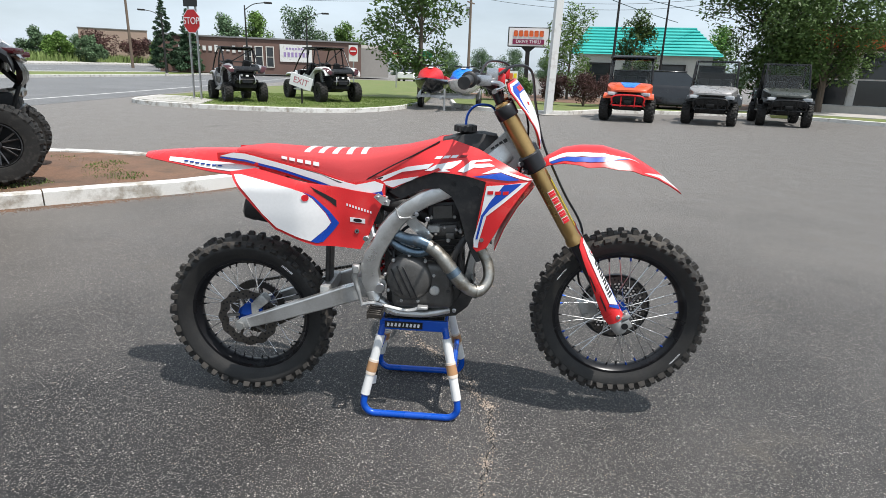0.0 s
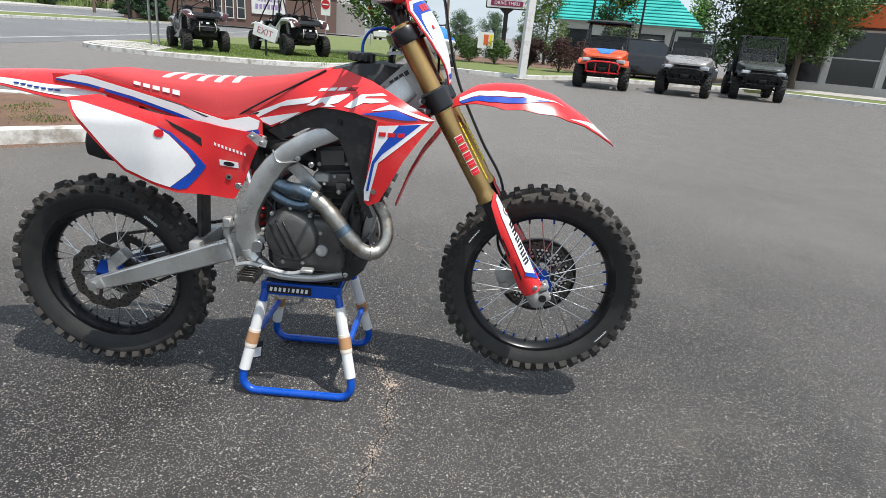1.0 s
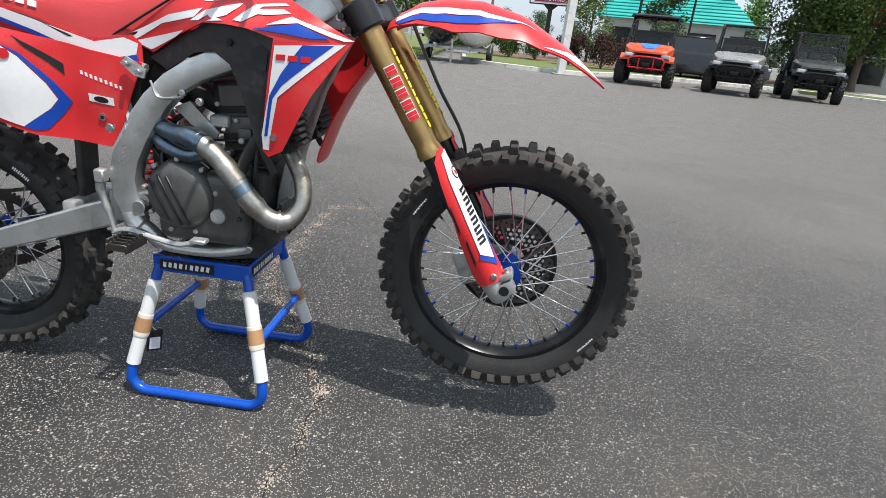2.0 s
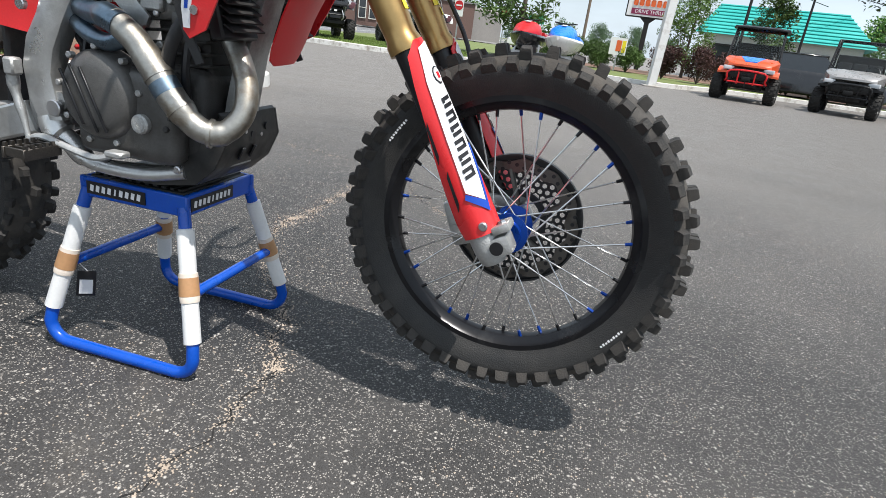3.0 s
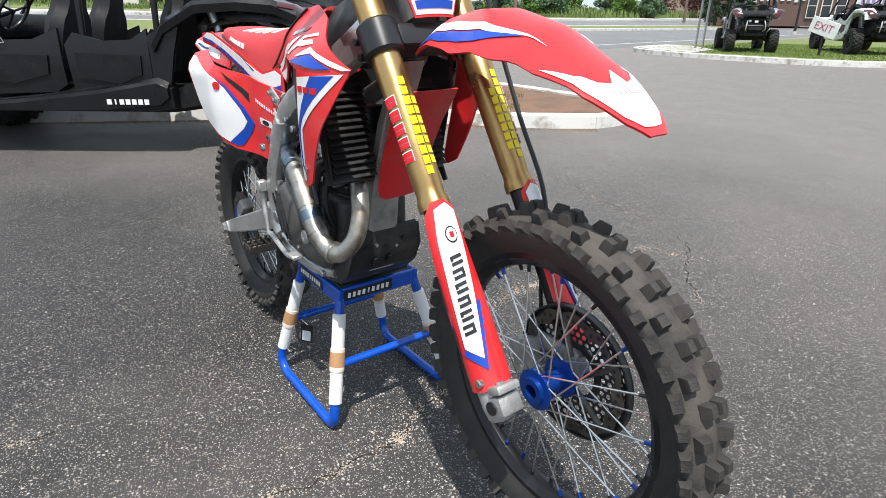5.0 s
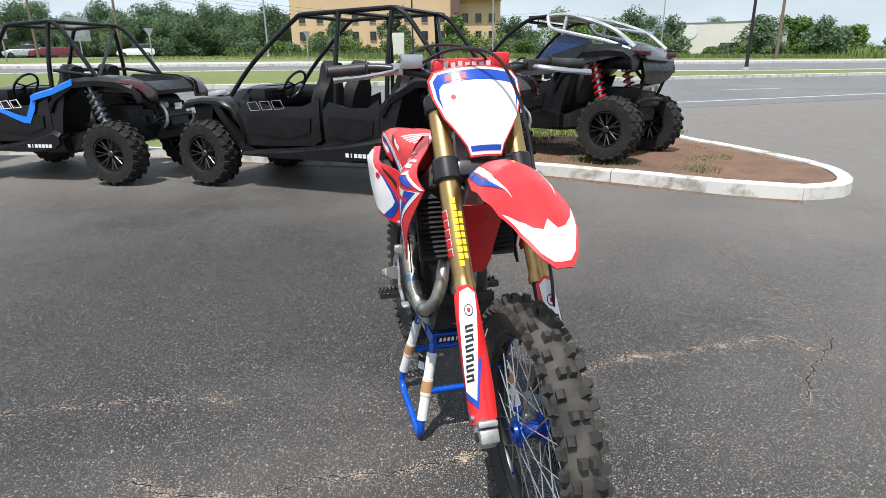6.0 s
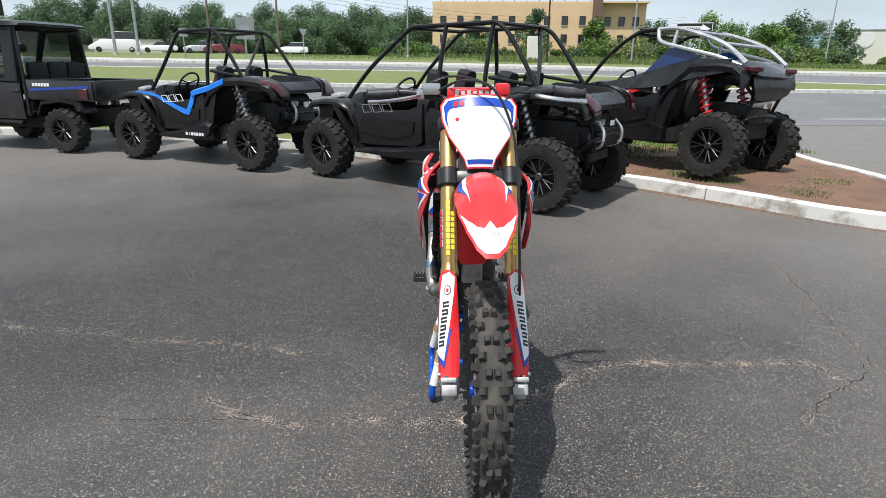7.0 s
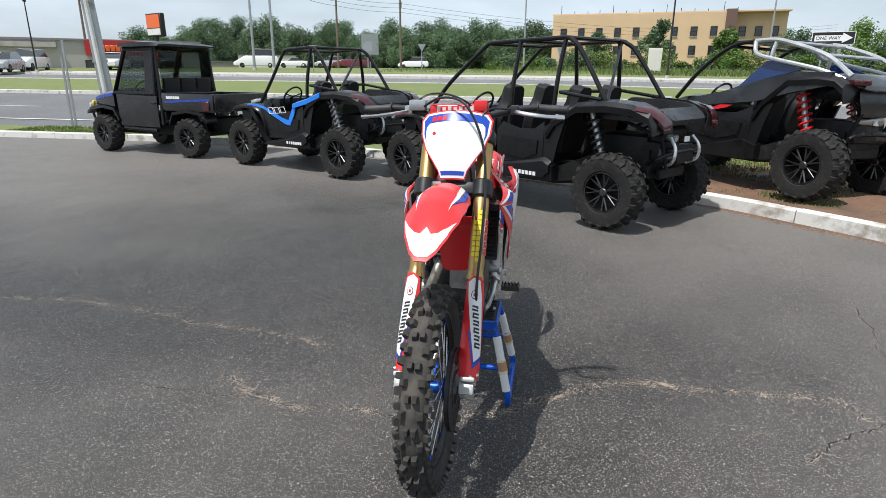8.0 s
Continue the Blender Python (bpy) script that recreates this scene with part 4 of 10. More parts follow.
    for k in range(5):        # red bars in place of a wordmark
        bm = BM()
        u = 0.018 + k * 0.027
        for q in (0.0, 0.0105):
            sheet(bm, [(u - 0.001 + q, 0.0255), (u - 0.001 + q, 0.0485), (u + 0.0084 + q, 0.0485), (u + 0.0084 + q, 0.0255)], leg_f, sgn * 0.0008, 0.02, sgn * 0.0018)
        part("red_mark", bm, DRED, leg, "", TURN_FORK)

# triple clamps
rotF = Matrix((FWD, V(0, 1, 0), AXIS)).transposed()
bm = BM()
for y in (-0.107, 0.107):
    tube(bm, [fork_pt(d, 0.007, y) for d in (-0.135, -0.13, -0.075, -0.07)], [0.036, 0.040, 0.040, 0.036], 28)
    for d in (-0.12, -0.088):
        disc(bm, fork_pt(d, -0.028, y * 1.1), (0, 1, 0), 0.0075, 0.05, 8)
box(bm, fork_pt(-0.10, 0.008, 0), (0.06, 0.16, 0.045), rotF, 0.008, 2)
part("lower_clamp", bm, DBLACK, bike, "black lower fork clamp", TURN_FORK)
for y in (-0.107, 0.107):
    for d in (-0.120, -0.090):
        part("clamp_bolt", disc(BM(), fork_pt(d, -0.036, y * 1.12), (0, 1, 0), 0.0085, 0.028, 10, 0.002), STEEL, bike, "", TURN_FORK)
bm = BM()
for y in (-0.107, 0.107):
    tube(bm, [fork_pt(d, 0.007, y) for d in (-0.325, -0.32, -0.285, -0.28)], [0.035, 0.038, 0.038, 0.035], 24)
box(bm, fork_pt(-0.302, 0.006, 0), (0.07, 0.17, 0.03), rotF, 0.008, 2)
disc(bm, fork_pt(-0.325, -0.005, 0), AXIS, 0.018, 0.02, 6)
for y in (-0.05, 0.05):
    cyl(bm, fork_pt(-0.31, 0.0, y), fork_pt(-0.385, 0.006, y), 0.016, 0.018)
    box(bm, fork_pt(-0.392, 0.006, y), (0.05, 0.04, 0.036), rotF, 0.008, 2)
part("upper_clamp", bm, DBLACK, bike, "black upper clamp and bar mounts", TURN_FORK)

# handlebar, pad, grips, levers, cables
BAR = fork_pt(-0.395, 0.006, 0)
bar_line = [BAR + V(-0.085, -0.40, 0.022), BAR + V(-0.07, -0.26, 0.030), BAR + V(-0.02, -0.14, 0.012), BAR + V(0, -0.08, 0), BAR + V(0, 0.08, 0), BAR + V(-0.02, 0.14, 0.012),
            BAR + V(-0.07, 0.26, 0.030), BAR + V(-0.085, 0.40, 0.022)]
bar = part("handlebar", tube(BM(), curve(bar_line, 5), 0.0135, 14), DBLACK, bike, "black handlebar", TURN_FORK)
bm = box(BM(), BAR + V(0.012, 0, 0.028), (0.055, 0.22, 0.045), None, 0.014, 3)
pad = part("bar_pad", bm, RED, bike, "red crossbar pad with pale lettering bars", TURN_FORK)
for k in range(8):
    bm = box(BM(), BAR + V(0.0395, -0.075 + k * 0.021, 0.030), (0.002, 0.013, 0.020 if k % 2 else 0.026))
    part("pale_mark", bm, DWHITE, pad, "", TURN_FORK)
bm = box(BM(), BAR + V(0.035, 0.085, 0.045), (0.045, 0.05, 0.04), None, 0.008, 2)
part("red_clip", bm, RED, pad, "", TURN_FORK)
for sgn in (-1, 1):
    a, b = BAR + V(-0.076, sgn * 0.285, 0.029), BAR + V(-0.086, sgn * 0.405, 0.022)
    bm = BM()
    tube(bm, [a.lerp(b, t) for t in (0, 0.02, 0.05, 0.06, 0.95, 0.97, 1.0)], [0.026, 0.026, 0.022, 0.0165, 0.0165, 0.02, 0.019], 16)
    part("grip", bm, BLACK, bike, "black rubber grip", TURN_FORK)
    bm = BM()
    tube(bm, curve([BAR + V(-0.02, sgn * 0.205, 0.022), BAR + V(0.02, sgn * 0.23, 0.018), BAR + V(0.028, sgn * 0.30, 0.008), BAR + V(0.005, sgn * 0.39, 0.000)], 5),
         [0.009] * 5 + [0.0085] * 6 + [0.0075] * 3 + [0.0095, 0.0095], 10, flat=0.7)
    part("lever", bm, STEEL, bike, "bright alloy lever", TURN_FORK)
    bm = BM()
    box(bm, BAR + V(-0.03, sgn * 0.205, 0.026), (0.05, 0.03, 0.034), None, 0.006, 2)
    if sgn < 0:
        box(bm, BAR + V(-0.005, sgn * 0.165, 0.045), (0.04, 0.065, 0.04), None, 0.008, 2)
    part("perch", bm, STEEL if sgn < 0 else BLACK, bike, "lever clamp and reservoir" if sgn < 0 else "black clutch perch", TURN_FORK)
# front brake hose, looping in front of the number plate and down the left leg
bm = tube(BM(), curve([BAR + V(0.0, -0.15, 0.035), BAR + V(0.07, -0.06, 0.075), BAR + V(0.135, 0.04, 0.055), fork_pt(-0.25, 0.110, 0.105), fork_pt(-0.10, 0.070, 0.125), fork_pt(0.1, 0.055, 0.125), fork_pt(0.28, 0.050, 0.12),
                               fork_pt(0.45, -0.05, 0.12), fork_pt(0.54, -0.055, 0.095)], 6), 0.0048, 8)
part("brake_hose", bm, DBLACK, bike, "black front brake hose", TURN_FORK)
bm = tube(BM(), curve([BAR + V(-0.02, 0.2, 0.03), BAR + V(0.06, 0.10, 0.02), fork_pt(-0.2, 0.05, 0.06), fork_pt(-0.02, -0.09, 0.09)], 6), 0.004, 8)
part("clutch_cable", bm, DBLACK, bike, "black control cable", TURN_FORK)
bm = tube(BM(), curve([BAR + V(-0.05, -0.22, 0.03), BAR + V(-0.02, -0.12, 0.085), BAR + V(0.05, 0.0, 0.075), BAR + V(0.03, 0.06, 0.01), fork_pt(-0.2, -0.03, 0.05)], 6), 0.004, 8)
part("throttle_cable", bm, DBLACK, bike, "black control cable", TURN_FORK)

# front brake caliper
bm = BM()
box(bm, F_AXLE + V(-0.105, 0.062, -0.02), (0.07, 0.055, 0.10), Matrix.Rotation(-0.4, 3, "Y"), 0.012, 2)
box(bm, F_AXLE + V(-0.06, 0.075, 0.02), (0.07, 0.02, 0.05), None, 0.006, 2)
for z in (-0.04, 0.015):
    disc(bm, F_AXLE + V(-0.115, 0.035, z), (0, 1, 0), 0.014, 0.012, 12)
part("front_caliper", bm, CAST, bike, "front brake caliper", TURN_FORK)

# front number plate
def plate_f(u, v):
    """u across, v down the fork from the plate's top."""
    return fork_pt(-0.383 + v, 0.088 - 0.30 * v * v * 2 - 2.4 * u * u + 0.02 * math.sin(v * 10), u)


pl = [(-0.118, 0.0), (0.118, 0.0), (0.135, 0.025), (0.130, 0.085), (0.108, 0.15), (0.054, 0.235), (0.045, 0.262), (-0.045, 0.262), (-0.054, 0.235), (-0.108, 0.15), (-0.130, 0.085), (-0.135, 0.025)]
fplate = part("front_number_plate", sheet(BM(), pl, lambda u, v: plate_f(u, v), -0.004, 0.02), RED, bike, "red, white and blue front number plate, no number", TURN_FORK)
bm = sheet(BM(), [(u * 0.955, 0.007 + v * 0.955) for u, v in pl], plate_f, -0.001, 0.02, -0.001)
part("white_field", bm, DWHITE, fplate, "", TURN_FORK)
bm = sheet(BM(), [(-0.106, 0.016), (0.106, 0.016), (0.121, 0.034), (0.116, 0.092), (0.104, 0.126), (0.110, 0.090), (0.108, 0.062), (0.098, 0.050), (-0.098, 0.050), (-0.108, 0.062), (-0.110, 0.090), (-0.104, 0.126), (-0.116, 0.092), (-0.121, 0.034)], plate_f, -0.001, 0.02, -0.002)
part("blue_band", bm, DBLUE, fplate, "", TURN_FORK)
bm = sheet(BM(), [(-0.044, 0.234), (0.044, 0.234), (0.041, 0.248), (-0.041, 0.248)], plate_f, -0.001, 0.02, -0.002)
part("blue_band", bm, DBLUE, fplate, "", TURN_FORK)
bm = BM()
for k in range(3):
    u = -0.088 + k * 0.02
    sheet(bm, [(u, 0.026), (u + 0.016, 0.026), (u + 0.016, 0.045), (u, 0.045)], plate_f, -0.001, 0.02, -0.003)
part("wordmark", bm, DRED, fplate, "", TURN_FORK)
bm = sheet(BM(), [(-0.075 + 0.007 * math.cos(k), 0.095 + 0.007 * math.sin(k)) for k in (0, 1, 2, 3, 4, 5)], plate_f, -0.001, 0.02, -0.003)
part("red_dot", bm, DRED, fplate, "", TURN_FORK)

# front mudguard: forward distance x from the head, arched section
def mud_f(u, v):
    """u metres ahead of the steering head, v across."""
    top = lerp([(-0.02, 1.030), (0.0, 1.052), (0.06, 1.088), (0.12, 1.100), (0.20, 1.102), (0.30, 1.078), (0.40, 1.022), (0.49, 0.952), (0.55, 0.90)], u)
    drop = lerp([(-0.02, 0.9), (0.05, 1.0), (0.15, 1.1), (0.3, 0.85), (0.5, 0.45)], u)
    a = abs(v) / 0.1
    return V(0.402 + u, v, top - drop * (0.075 * a ** 2.2))


mo = [(-0.01, -0.058), (0.06, -0.080), (0.14, -0.092), (0.25, -0.094), (0.34, -0.086), (0.42, -0.066), (0.478, -0.040), (0.502, -0.018), (0.502, 0.018), (0.478, 0.040), (0.42, 0.066), (0.34, 0.086), (0.25, 0.094), (0.14, 0.092), (0.06, 0.080), (-0.01, 0.058)]
fmud = part("front_mudguard", sheet(BM(), mo, mud_f, 0.004, 0.018), RED, bike, "arched red front mudguard with white tip", TURN_FORK)
bm = BM()
for s in (-1, 1):
    sheet(bm, [(0.345, s * 0.080), (0.392, s * 0.058), (0.418, s * 0.036), (0.426, s * 0.016), (0.406, 0.0), (0.492, 0.0), (0.490, s * 0.018), (0.470, s * 0.037), (0.415, s * 0.062)][::s], mud_f, 0.001, 0.02, 0.0016)
part("white_tip", bm, DWHITE, fmud, "white tip graphic", TURN_FORK)
bm = BM()
for k in range(5):
    sheet(bm, [(0.435, -0.024 + k * 0.010), (0.443, -0.024 + k * 0.010), (0.443, -0.016 + k * 0.010), (0.435, -0.016 + k * 0.010)], mud_f, 0.0008, 0.02, 0.0024)
part("wordmark", bm, mat("grey decal", (0.42, 0.40, 0.41), 0.4), fmud, "", TURN_FORK)
bm = BM()
for s in (-1, 1):
    sheet(bm, [(0.01, s * 0.040), (0.10, s * 0.052), (0.22, s * 0.058), (0.33, s * 0.050), (0.22, s * 0.068), (0.10, s * 0.066), (0.01, s * 0.054)][::s], mud_f, 0.001, 0.02, 0.0016)
part("white_flash", bm, DWHITE, fmud, "", TURN_FORK)
bm = BM()
for s in (-1, 1):
    sheet(bm, [(0.01, s * 0.056), (0.10, s * 0.068), (0.20, s * 0.070), (0.29, s * 0.058), (0.20, s * 0.082), (0.10, s * 0.080), (0.02, s * 0.066)][::s], mud_f, 0.001, 0.02, 0.0018)
part("blue_flash", bm, DBLUE, fmud, "", TURN_FORK)

# ---- bike: frame, engine and bodywork ----
def mirror_pair(name, outline, f, material, label, thick=0.003, step=0.03, lift=0.0, parent=None, sides=(-1, 1)):
    """The same bent plate on the right (-1) and left (1) side. Returns the objects by side."""
    res = {}
    for s in sides:
        pts = outline if s < 0 else outline[::-1]
        bm = sheet(BM(), outline, (lambda u, v, s=s: V(u, -s * f(u, v).y, f(u, v).z)), thick if s < 0 else -thick, step, lift if s < 0 else -lift)
        res[s] = part(name, bm, material, parent[s] if parent else bike, label)
    return res


# rear mudguard
def fender_ring(x):
    z = lerp([(-1.12, 1.008), (-1.05, 1.018), (-0.94, 1.028), (-0.74, 1.036), (-0.55, 1.03)], x)
    w = lerp([(-1.12, 0.030), (-1.10, 0.055), (-1.0, 0.085), (-0.85, 0.105), (-0.7, 0.115), (-0.55, 0.115)], x)
    h = lerp([(-1.12, 0.004), (-1.0, 0.028), (-0.85, 0.060), (-0.7, 0.080), (-0.55, 0.085)], x)
    up = [V(x, w * t, z - h * abs(t) ** 5 - 0.012 * t * t) for t in (-1, -0.97, -0.85, -0.5, 0, 0.5, 0.85, 0.97, 1)]
    dn = [V(x, w * 0.96 * t, z - 0.005 - (h - 0.002) * abs(t) ** 5 - 0.012 * t * t) for t in (1, 0.95, 0.8, 0, -0.8, -0.95, -1)]
    return up + dn


bm = loft(BM(), [fender_ring(-1.12 + 0.57 * k / 14) for k in range(15)])
rmud = part("rear_mudguard", bm, RED, bike, "red rear mudguard with a white stripe")
bm = BM()
for s in (-1, 1):
    pts = []
    for k in range(9):
        x = -1.0 + 0.35 * k / 8
        r = fender_ring(x)
        pts.append((r[1 if s < 0 else 7], r[2 if s < 0 else 6]))
    loft(bm, [[a + V(0, s * 0.0015, 0.0012), a.lerp(b, 0.9) + V(0, 0, 0.0016), a.lerp(b, 0.9), a] for a, b in pts])
part("white_stripe", bm, DWHITE, rmud)
bm = BM()
for s in (-1, 1):
    for k in range(7):
        x = -0.93 + 0.022 * k
        r = fender_ring(x)
        p = r[1 if s < 0 else 7].lerp(r[2 if s < 0 else 6], 0.45)
        box(bm, p + V(0, s * 0.003, 0.002), (0.014, 0.006, 0.004))
part("wordmark", bm, DBLUE, rmud)

# seat
def seat_ring(x):
    top = lerp([(-0.75, 1.040), (-0.66, 1.052), (-0.505, 1.046), (-0.375, 1.046), (-0.246, 1.052), (-0.118, 1.072), (-0.03, 1.094), (0.02, 1.108)], x)
    low = lerp([(-0.75, 1.028), (-0.68, 1.026), (-0.6, 1.008), (-0.434, 0.972), (-0.31, 0.930), (-0.27, 0.930), (-0.145, 0.984), (-0.025, 1.068), (0.02, 1.098)], x)
    w = lerp([(-0.75, 0.055), (-0.66, 0.085), (-0.5, 0.105), (-0.35, 0.108), (-0.2, 0.085), (-0.05, 0.068), (0.02, 0.055)], x)
    pr = [(-1.0, 0.0), (-0.99, 0.35), (-0.93, 0.72), (-0.78, 0.92), (-0.45, 1.0), (0, 1.03), (0.45, 1.0), (0.78, 0.92), (0.93, 0.72), (0.99, 0.35), (1.0, 0.0)]
    return [V(x, w * a, low + (top - low) * b) for a, b in pr]


bm = loft(BM(), [seat_ring(-0.75 + 0.77 * k / 30) for k in range(31)])
seat = part("seat", bm, SEATRED, bike, "red ribbed gripper seat", None, 50)
bm = BM()
for k in range(5):   # pale ribs across the top
    x = -0.485 + 0.052 * k
    a, b = seat_ring(x), seat_ring(x + 0.020)
    loft(bm, [[p + V(0, 0, 0.0025) for p in (q[3:8])] + [p - V(0, 0, 0.002) for p in reversed(q[3:8])] for q in (a, b)])
part("white_rib", bm, DWHITE, seat, "white stripes across the seat")
bm = BM()
for s in (-1, 1):
    for k in range(5):
        rings = []
        for x in (-0.566 + k * 0.030, -0.545 + k * 0.030):
            r = seat_ring(x)
            lo, hi = (r[1], r[2]) if s < 0 else (r[9], r[8])
            p, q = lo.lerp(hi, -0.05), lo.lerp(hi, 0.42)
            rings.append([p + V(0, s * 0.0022, 0), q + V(0, s * 0.0022, 0.0008), q - V(0, s * 0.002, 0), p - V(0, s * 0.002, 0)])
        loft(bm, rings)
part("wordmark", bm, DWHITE, seat, "pale bars in place of a wordmark")

for s in (-1, 1):
    bm = tube(BM(), [seat_ring(x)[0 if s < 0 else 10] + V(0, s * 0.004, -0.001) for x in [-0.70 + 0.70 * k / 20 for k in range(21)]], 0.0035, 6)
    part("seat_seam", bm, DBLACK, seat, "dark seam along the seat edge")

# side covers with the blank white number boards
def cover_f(x, z):
    y = -(0.112 + 0.075 * ss(-x, 0.33, 0.50) * ss(1.02 - z, 0.0, 0.10) - 0.02 * ss(x, -0.33, -0.2) + 0.012 * ss(z, 0.70, 0.85))
    return V(x, y, z)


cov = [(-0.735, 0.972), (-0.648, 0.985), (-0.474, 0.951), (-0.30, 0.915), (-0.180, 0.895), (-0.215, 0.815), (-0.245, 0.740), (-0.276, 0.686), (-0.345, 0.694), (-0.43, 0.708), (-0.48, 0.732), (-0.57, 0.772), (-0.672, 0.890)]
covers = mirror_pair("side_cover", cov, cover_f, RED, "red side cover with blank white number board", 0.004, 0.02)
mirror_pair("number_board", [(-0.718, 0.963), (-0.69, 0.963), (-0.596, 0.946), (-0.50, 0.926), (-0.464, 0.913), (-0.435, 0.888), (-0.395, 0.830), (-0.379, 0.794), (-0.395, 0.772), (-0.447, 0.728), (-0.482, 0.744), (-0.562, 0.780), (-0.611, 0.831), (-0.672, 0.908), (-0.700, 0.940)], cover_f, WHITE, "blank white number board", 0.002, 0.02, 0.0022, covers)
mirror_pair("blue_edge", [(-0.464, 0.916), (-0.431, 0.896), (-0.380, 0.835), (-0.351, 0.790), (-0.370, 0.763), (-0.407, 0.721), (-0.427, 0.718), (-0.447, 0.727), (-0.393, 0.772), (-0.377, 0.794), (-0.393, 0.832), (-0.434, 0.890)], cover_f, DBLUE, "", 0.001, 0.02, 0.0020, covers)
mirror_pair("air_slot", [(-0.442, 0.934), (-0.400, 0.906), (-0.358, 0.877), (-0.358, 0.851), (-0.385, 0.878), (-0.42, 0.908)], cover_f, DBLACK, "", 0.001, 0.02, 0.0014, covers)
mirror_pair("rivet", [(-0.458 + 0.012 * math.cos(k * 0.628), 0.893 + 0.012 * math.sin(k * 0.628)) for k in range(10)], cover_f, DRED, "", 0.004, 0.05, 0.005, covers)
mirror_pair("bolt", [(-0.287 + 0.009 * math.cos(k * 0.785), 0.759 + 0.009 * math.sin(k * 0.785)) for k in range(8)], cover_f, STEEL, "", 0.004, 0.05, 0.004, covers)
mirror_pair("bolt_seat", [(-0.287 + 0.0045 * math.cos(k * 1.047), 0.759 + 0.0045 * math.sin(k * 1.047)) for k in range(6)], cover_f, DBLACK, "", 0.001, 0.05, 0.0046, covers)
mirror_pair("sticker", [(-0.310, 0.814), (-0.256, 0.806), (-0.256, 0.788), (-0.310, 0.796)], cover_f, DWHITE, "", 0.001, 0.05, 0.0014, covers)
mirror_pair("sticker_mark", [(-0.283 + 0.016 * math.cos(k * 0.628), 0.801 + 0.0075 * math.sin(k * 0.628) - 0.002 * math.cos(k * 0.628)) for k in range(10)], cover_f, DBLACK, "", 0.001, 0.05, 0.0020, covers)
bm = BM()
for k in range(9):
    x = -0.322 + k * 0.0105
    sheet(bm, [(x, 0.866 - k * 0.0036), (x + 0.0055, 0.8645 - k * 0.0036), (x + 0.0055, 0.856 - k * 0.0036), (x, 0.8575 - k * 0.0036)], cover_f, 0.001, 0.05, 0.0014)
part("wordmark", bm, DWHITE, covers[-1])

# the strip under the seat that joins mudguard and shroud, with its stripes
def strip_f(x, z):
    return V(x, -(0.112 - 0.02 * ss(x, -0.35, -0.15)), z)


st = [(-0.80, 1.030), (-0.69, 1.036), (-0.60, 1.016), (-0.434, 0.980), (-0.31, 0.940), (-0.26, 0.944), (-0.205, 0.956), (-0.183, 0.938), (-0.183, 0.884), (-0.222, 0.874), (-0.281, 0.860), (-0.43, 0.928), (-0.66, 0.985), (-0.80, 1.000)]
strips = mirror_pair("seat_side_strip", st, strip_f, RED, "red strip under the seat with white and blue lines", 0.003, 0.04)
mirror_pair("white_line", [(-0.74, 1.032), (-0.695, 1.030), (-0.571, 1.002), (-0.435, 0.970), (-0.29, 0.933), (-0.222, 0.948), (-0.19, 0.937), (-0.196, 0.912), (-0.221, 0.906), (-0.287, 0.895), (-0.431, 0.944), (-0.565, 0.982), (-0.696, 1.009), (-0.79, 1.018)], strip_f, DWHITE, "", 0.001, 0.05, 0.002, strips)
mirror_pair("blue_line", [(-0.79, 1.016), (-0.696, 1.008), (-0.565, 0.981), (-0.431, 0.943), (-0.287, 0.894), (-0.221, 0.905), (-0.196, 0.911), (-0.188, 0.888), (-0.222, 0.880), (-0.281, 0.866), (-0.43, 0.934), (-0.559, 0.970), (-0.695, 1.001), (-0.79, 1.011)], strip_f, DBLUE, "", 0.001, 0.05, 0.0018, strips)
mirror_pair("rivet", [(-0.655 + 0.008 * math.cos(k * 0.785), 0.992 + 0.008 * math.sin(k * 0.785)) for k in range(8)], strip_f, DRED, "", 0.003, 0.05, 0.004, strips)

# radiator shrouds
def shroud_f(x, z):
    y = 0.088 + 0.125 * ss(x, -0.22, 0.20) * ss(1.13 - z, 0.0, 0.14) - 0.05 * ss(x, 0.22, 0.40) - 0.012 * ss(0.90 - z, 0.0, 0.2)
    return V(x, -y, z)


sh = [(-0.232, 0.948), (-0.134, 1.012), (-0.05, 1.066), (0.0, 1.100), (0.057, 1.110), (0.154, 1.083), (0.250, 1.040), (0.345, 0.993), (0.305, 0.935), (0.262, 0.872), (0.225, 0.80), (0.196, 0.745), (0.163, 0.728), (0.149, 0.742), (0.158, 0.824),
      (0.172, 0.92), (0.183, 0.984), (0.12, 0.998), (0.061, 1.002), (0.0, 1.000), (-0.08, 0.965), (-0.153, 0.922)]
shrouds = mirror_pair("radiator_shroud", sh, shroud_f, RED, "red radiator shroud with white and blue race graphics", 0.004, 0.02)
mirror_pair("white_field", [(0.186, 0.970), (0.329, 0.984), (0.191, 0.864), (0.169, 0.770), (0.166, 0.745), (0.152, 0.745), (0.150, 0.778), (0.172, 0.872)], shroud_f, DWHITE, "", 0.001, 0.02, 0.0016, shrouds)
mirror_pair("blue_flash", [(0.245, 0.976), (0.306, 0.980), (0.201, 0.890), (0.180, 0.861), (0.164, 0.776), (0.157, 0.776), (0.173, 0.866), (0.200, 0.915)], shroud_f, DBLUE, "", 0.001, 0.02, 0.0024, shrouds)
mirror_pair("blue_flash", [(0.135, 0.998), (0.232, 1.015), (0.300, 0.992), (0.261, 0.990), (0.203, 0.995)], shroud_f, DBLUE, "", 0.001, 0.02, 0.0024, shrouds)
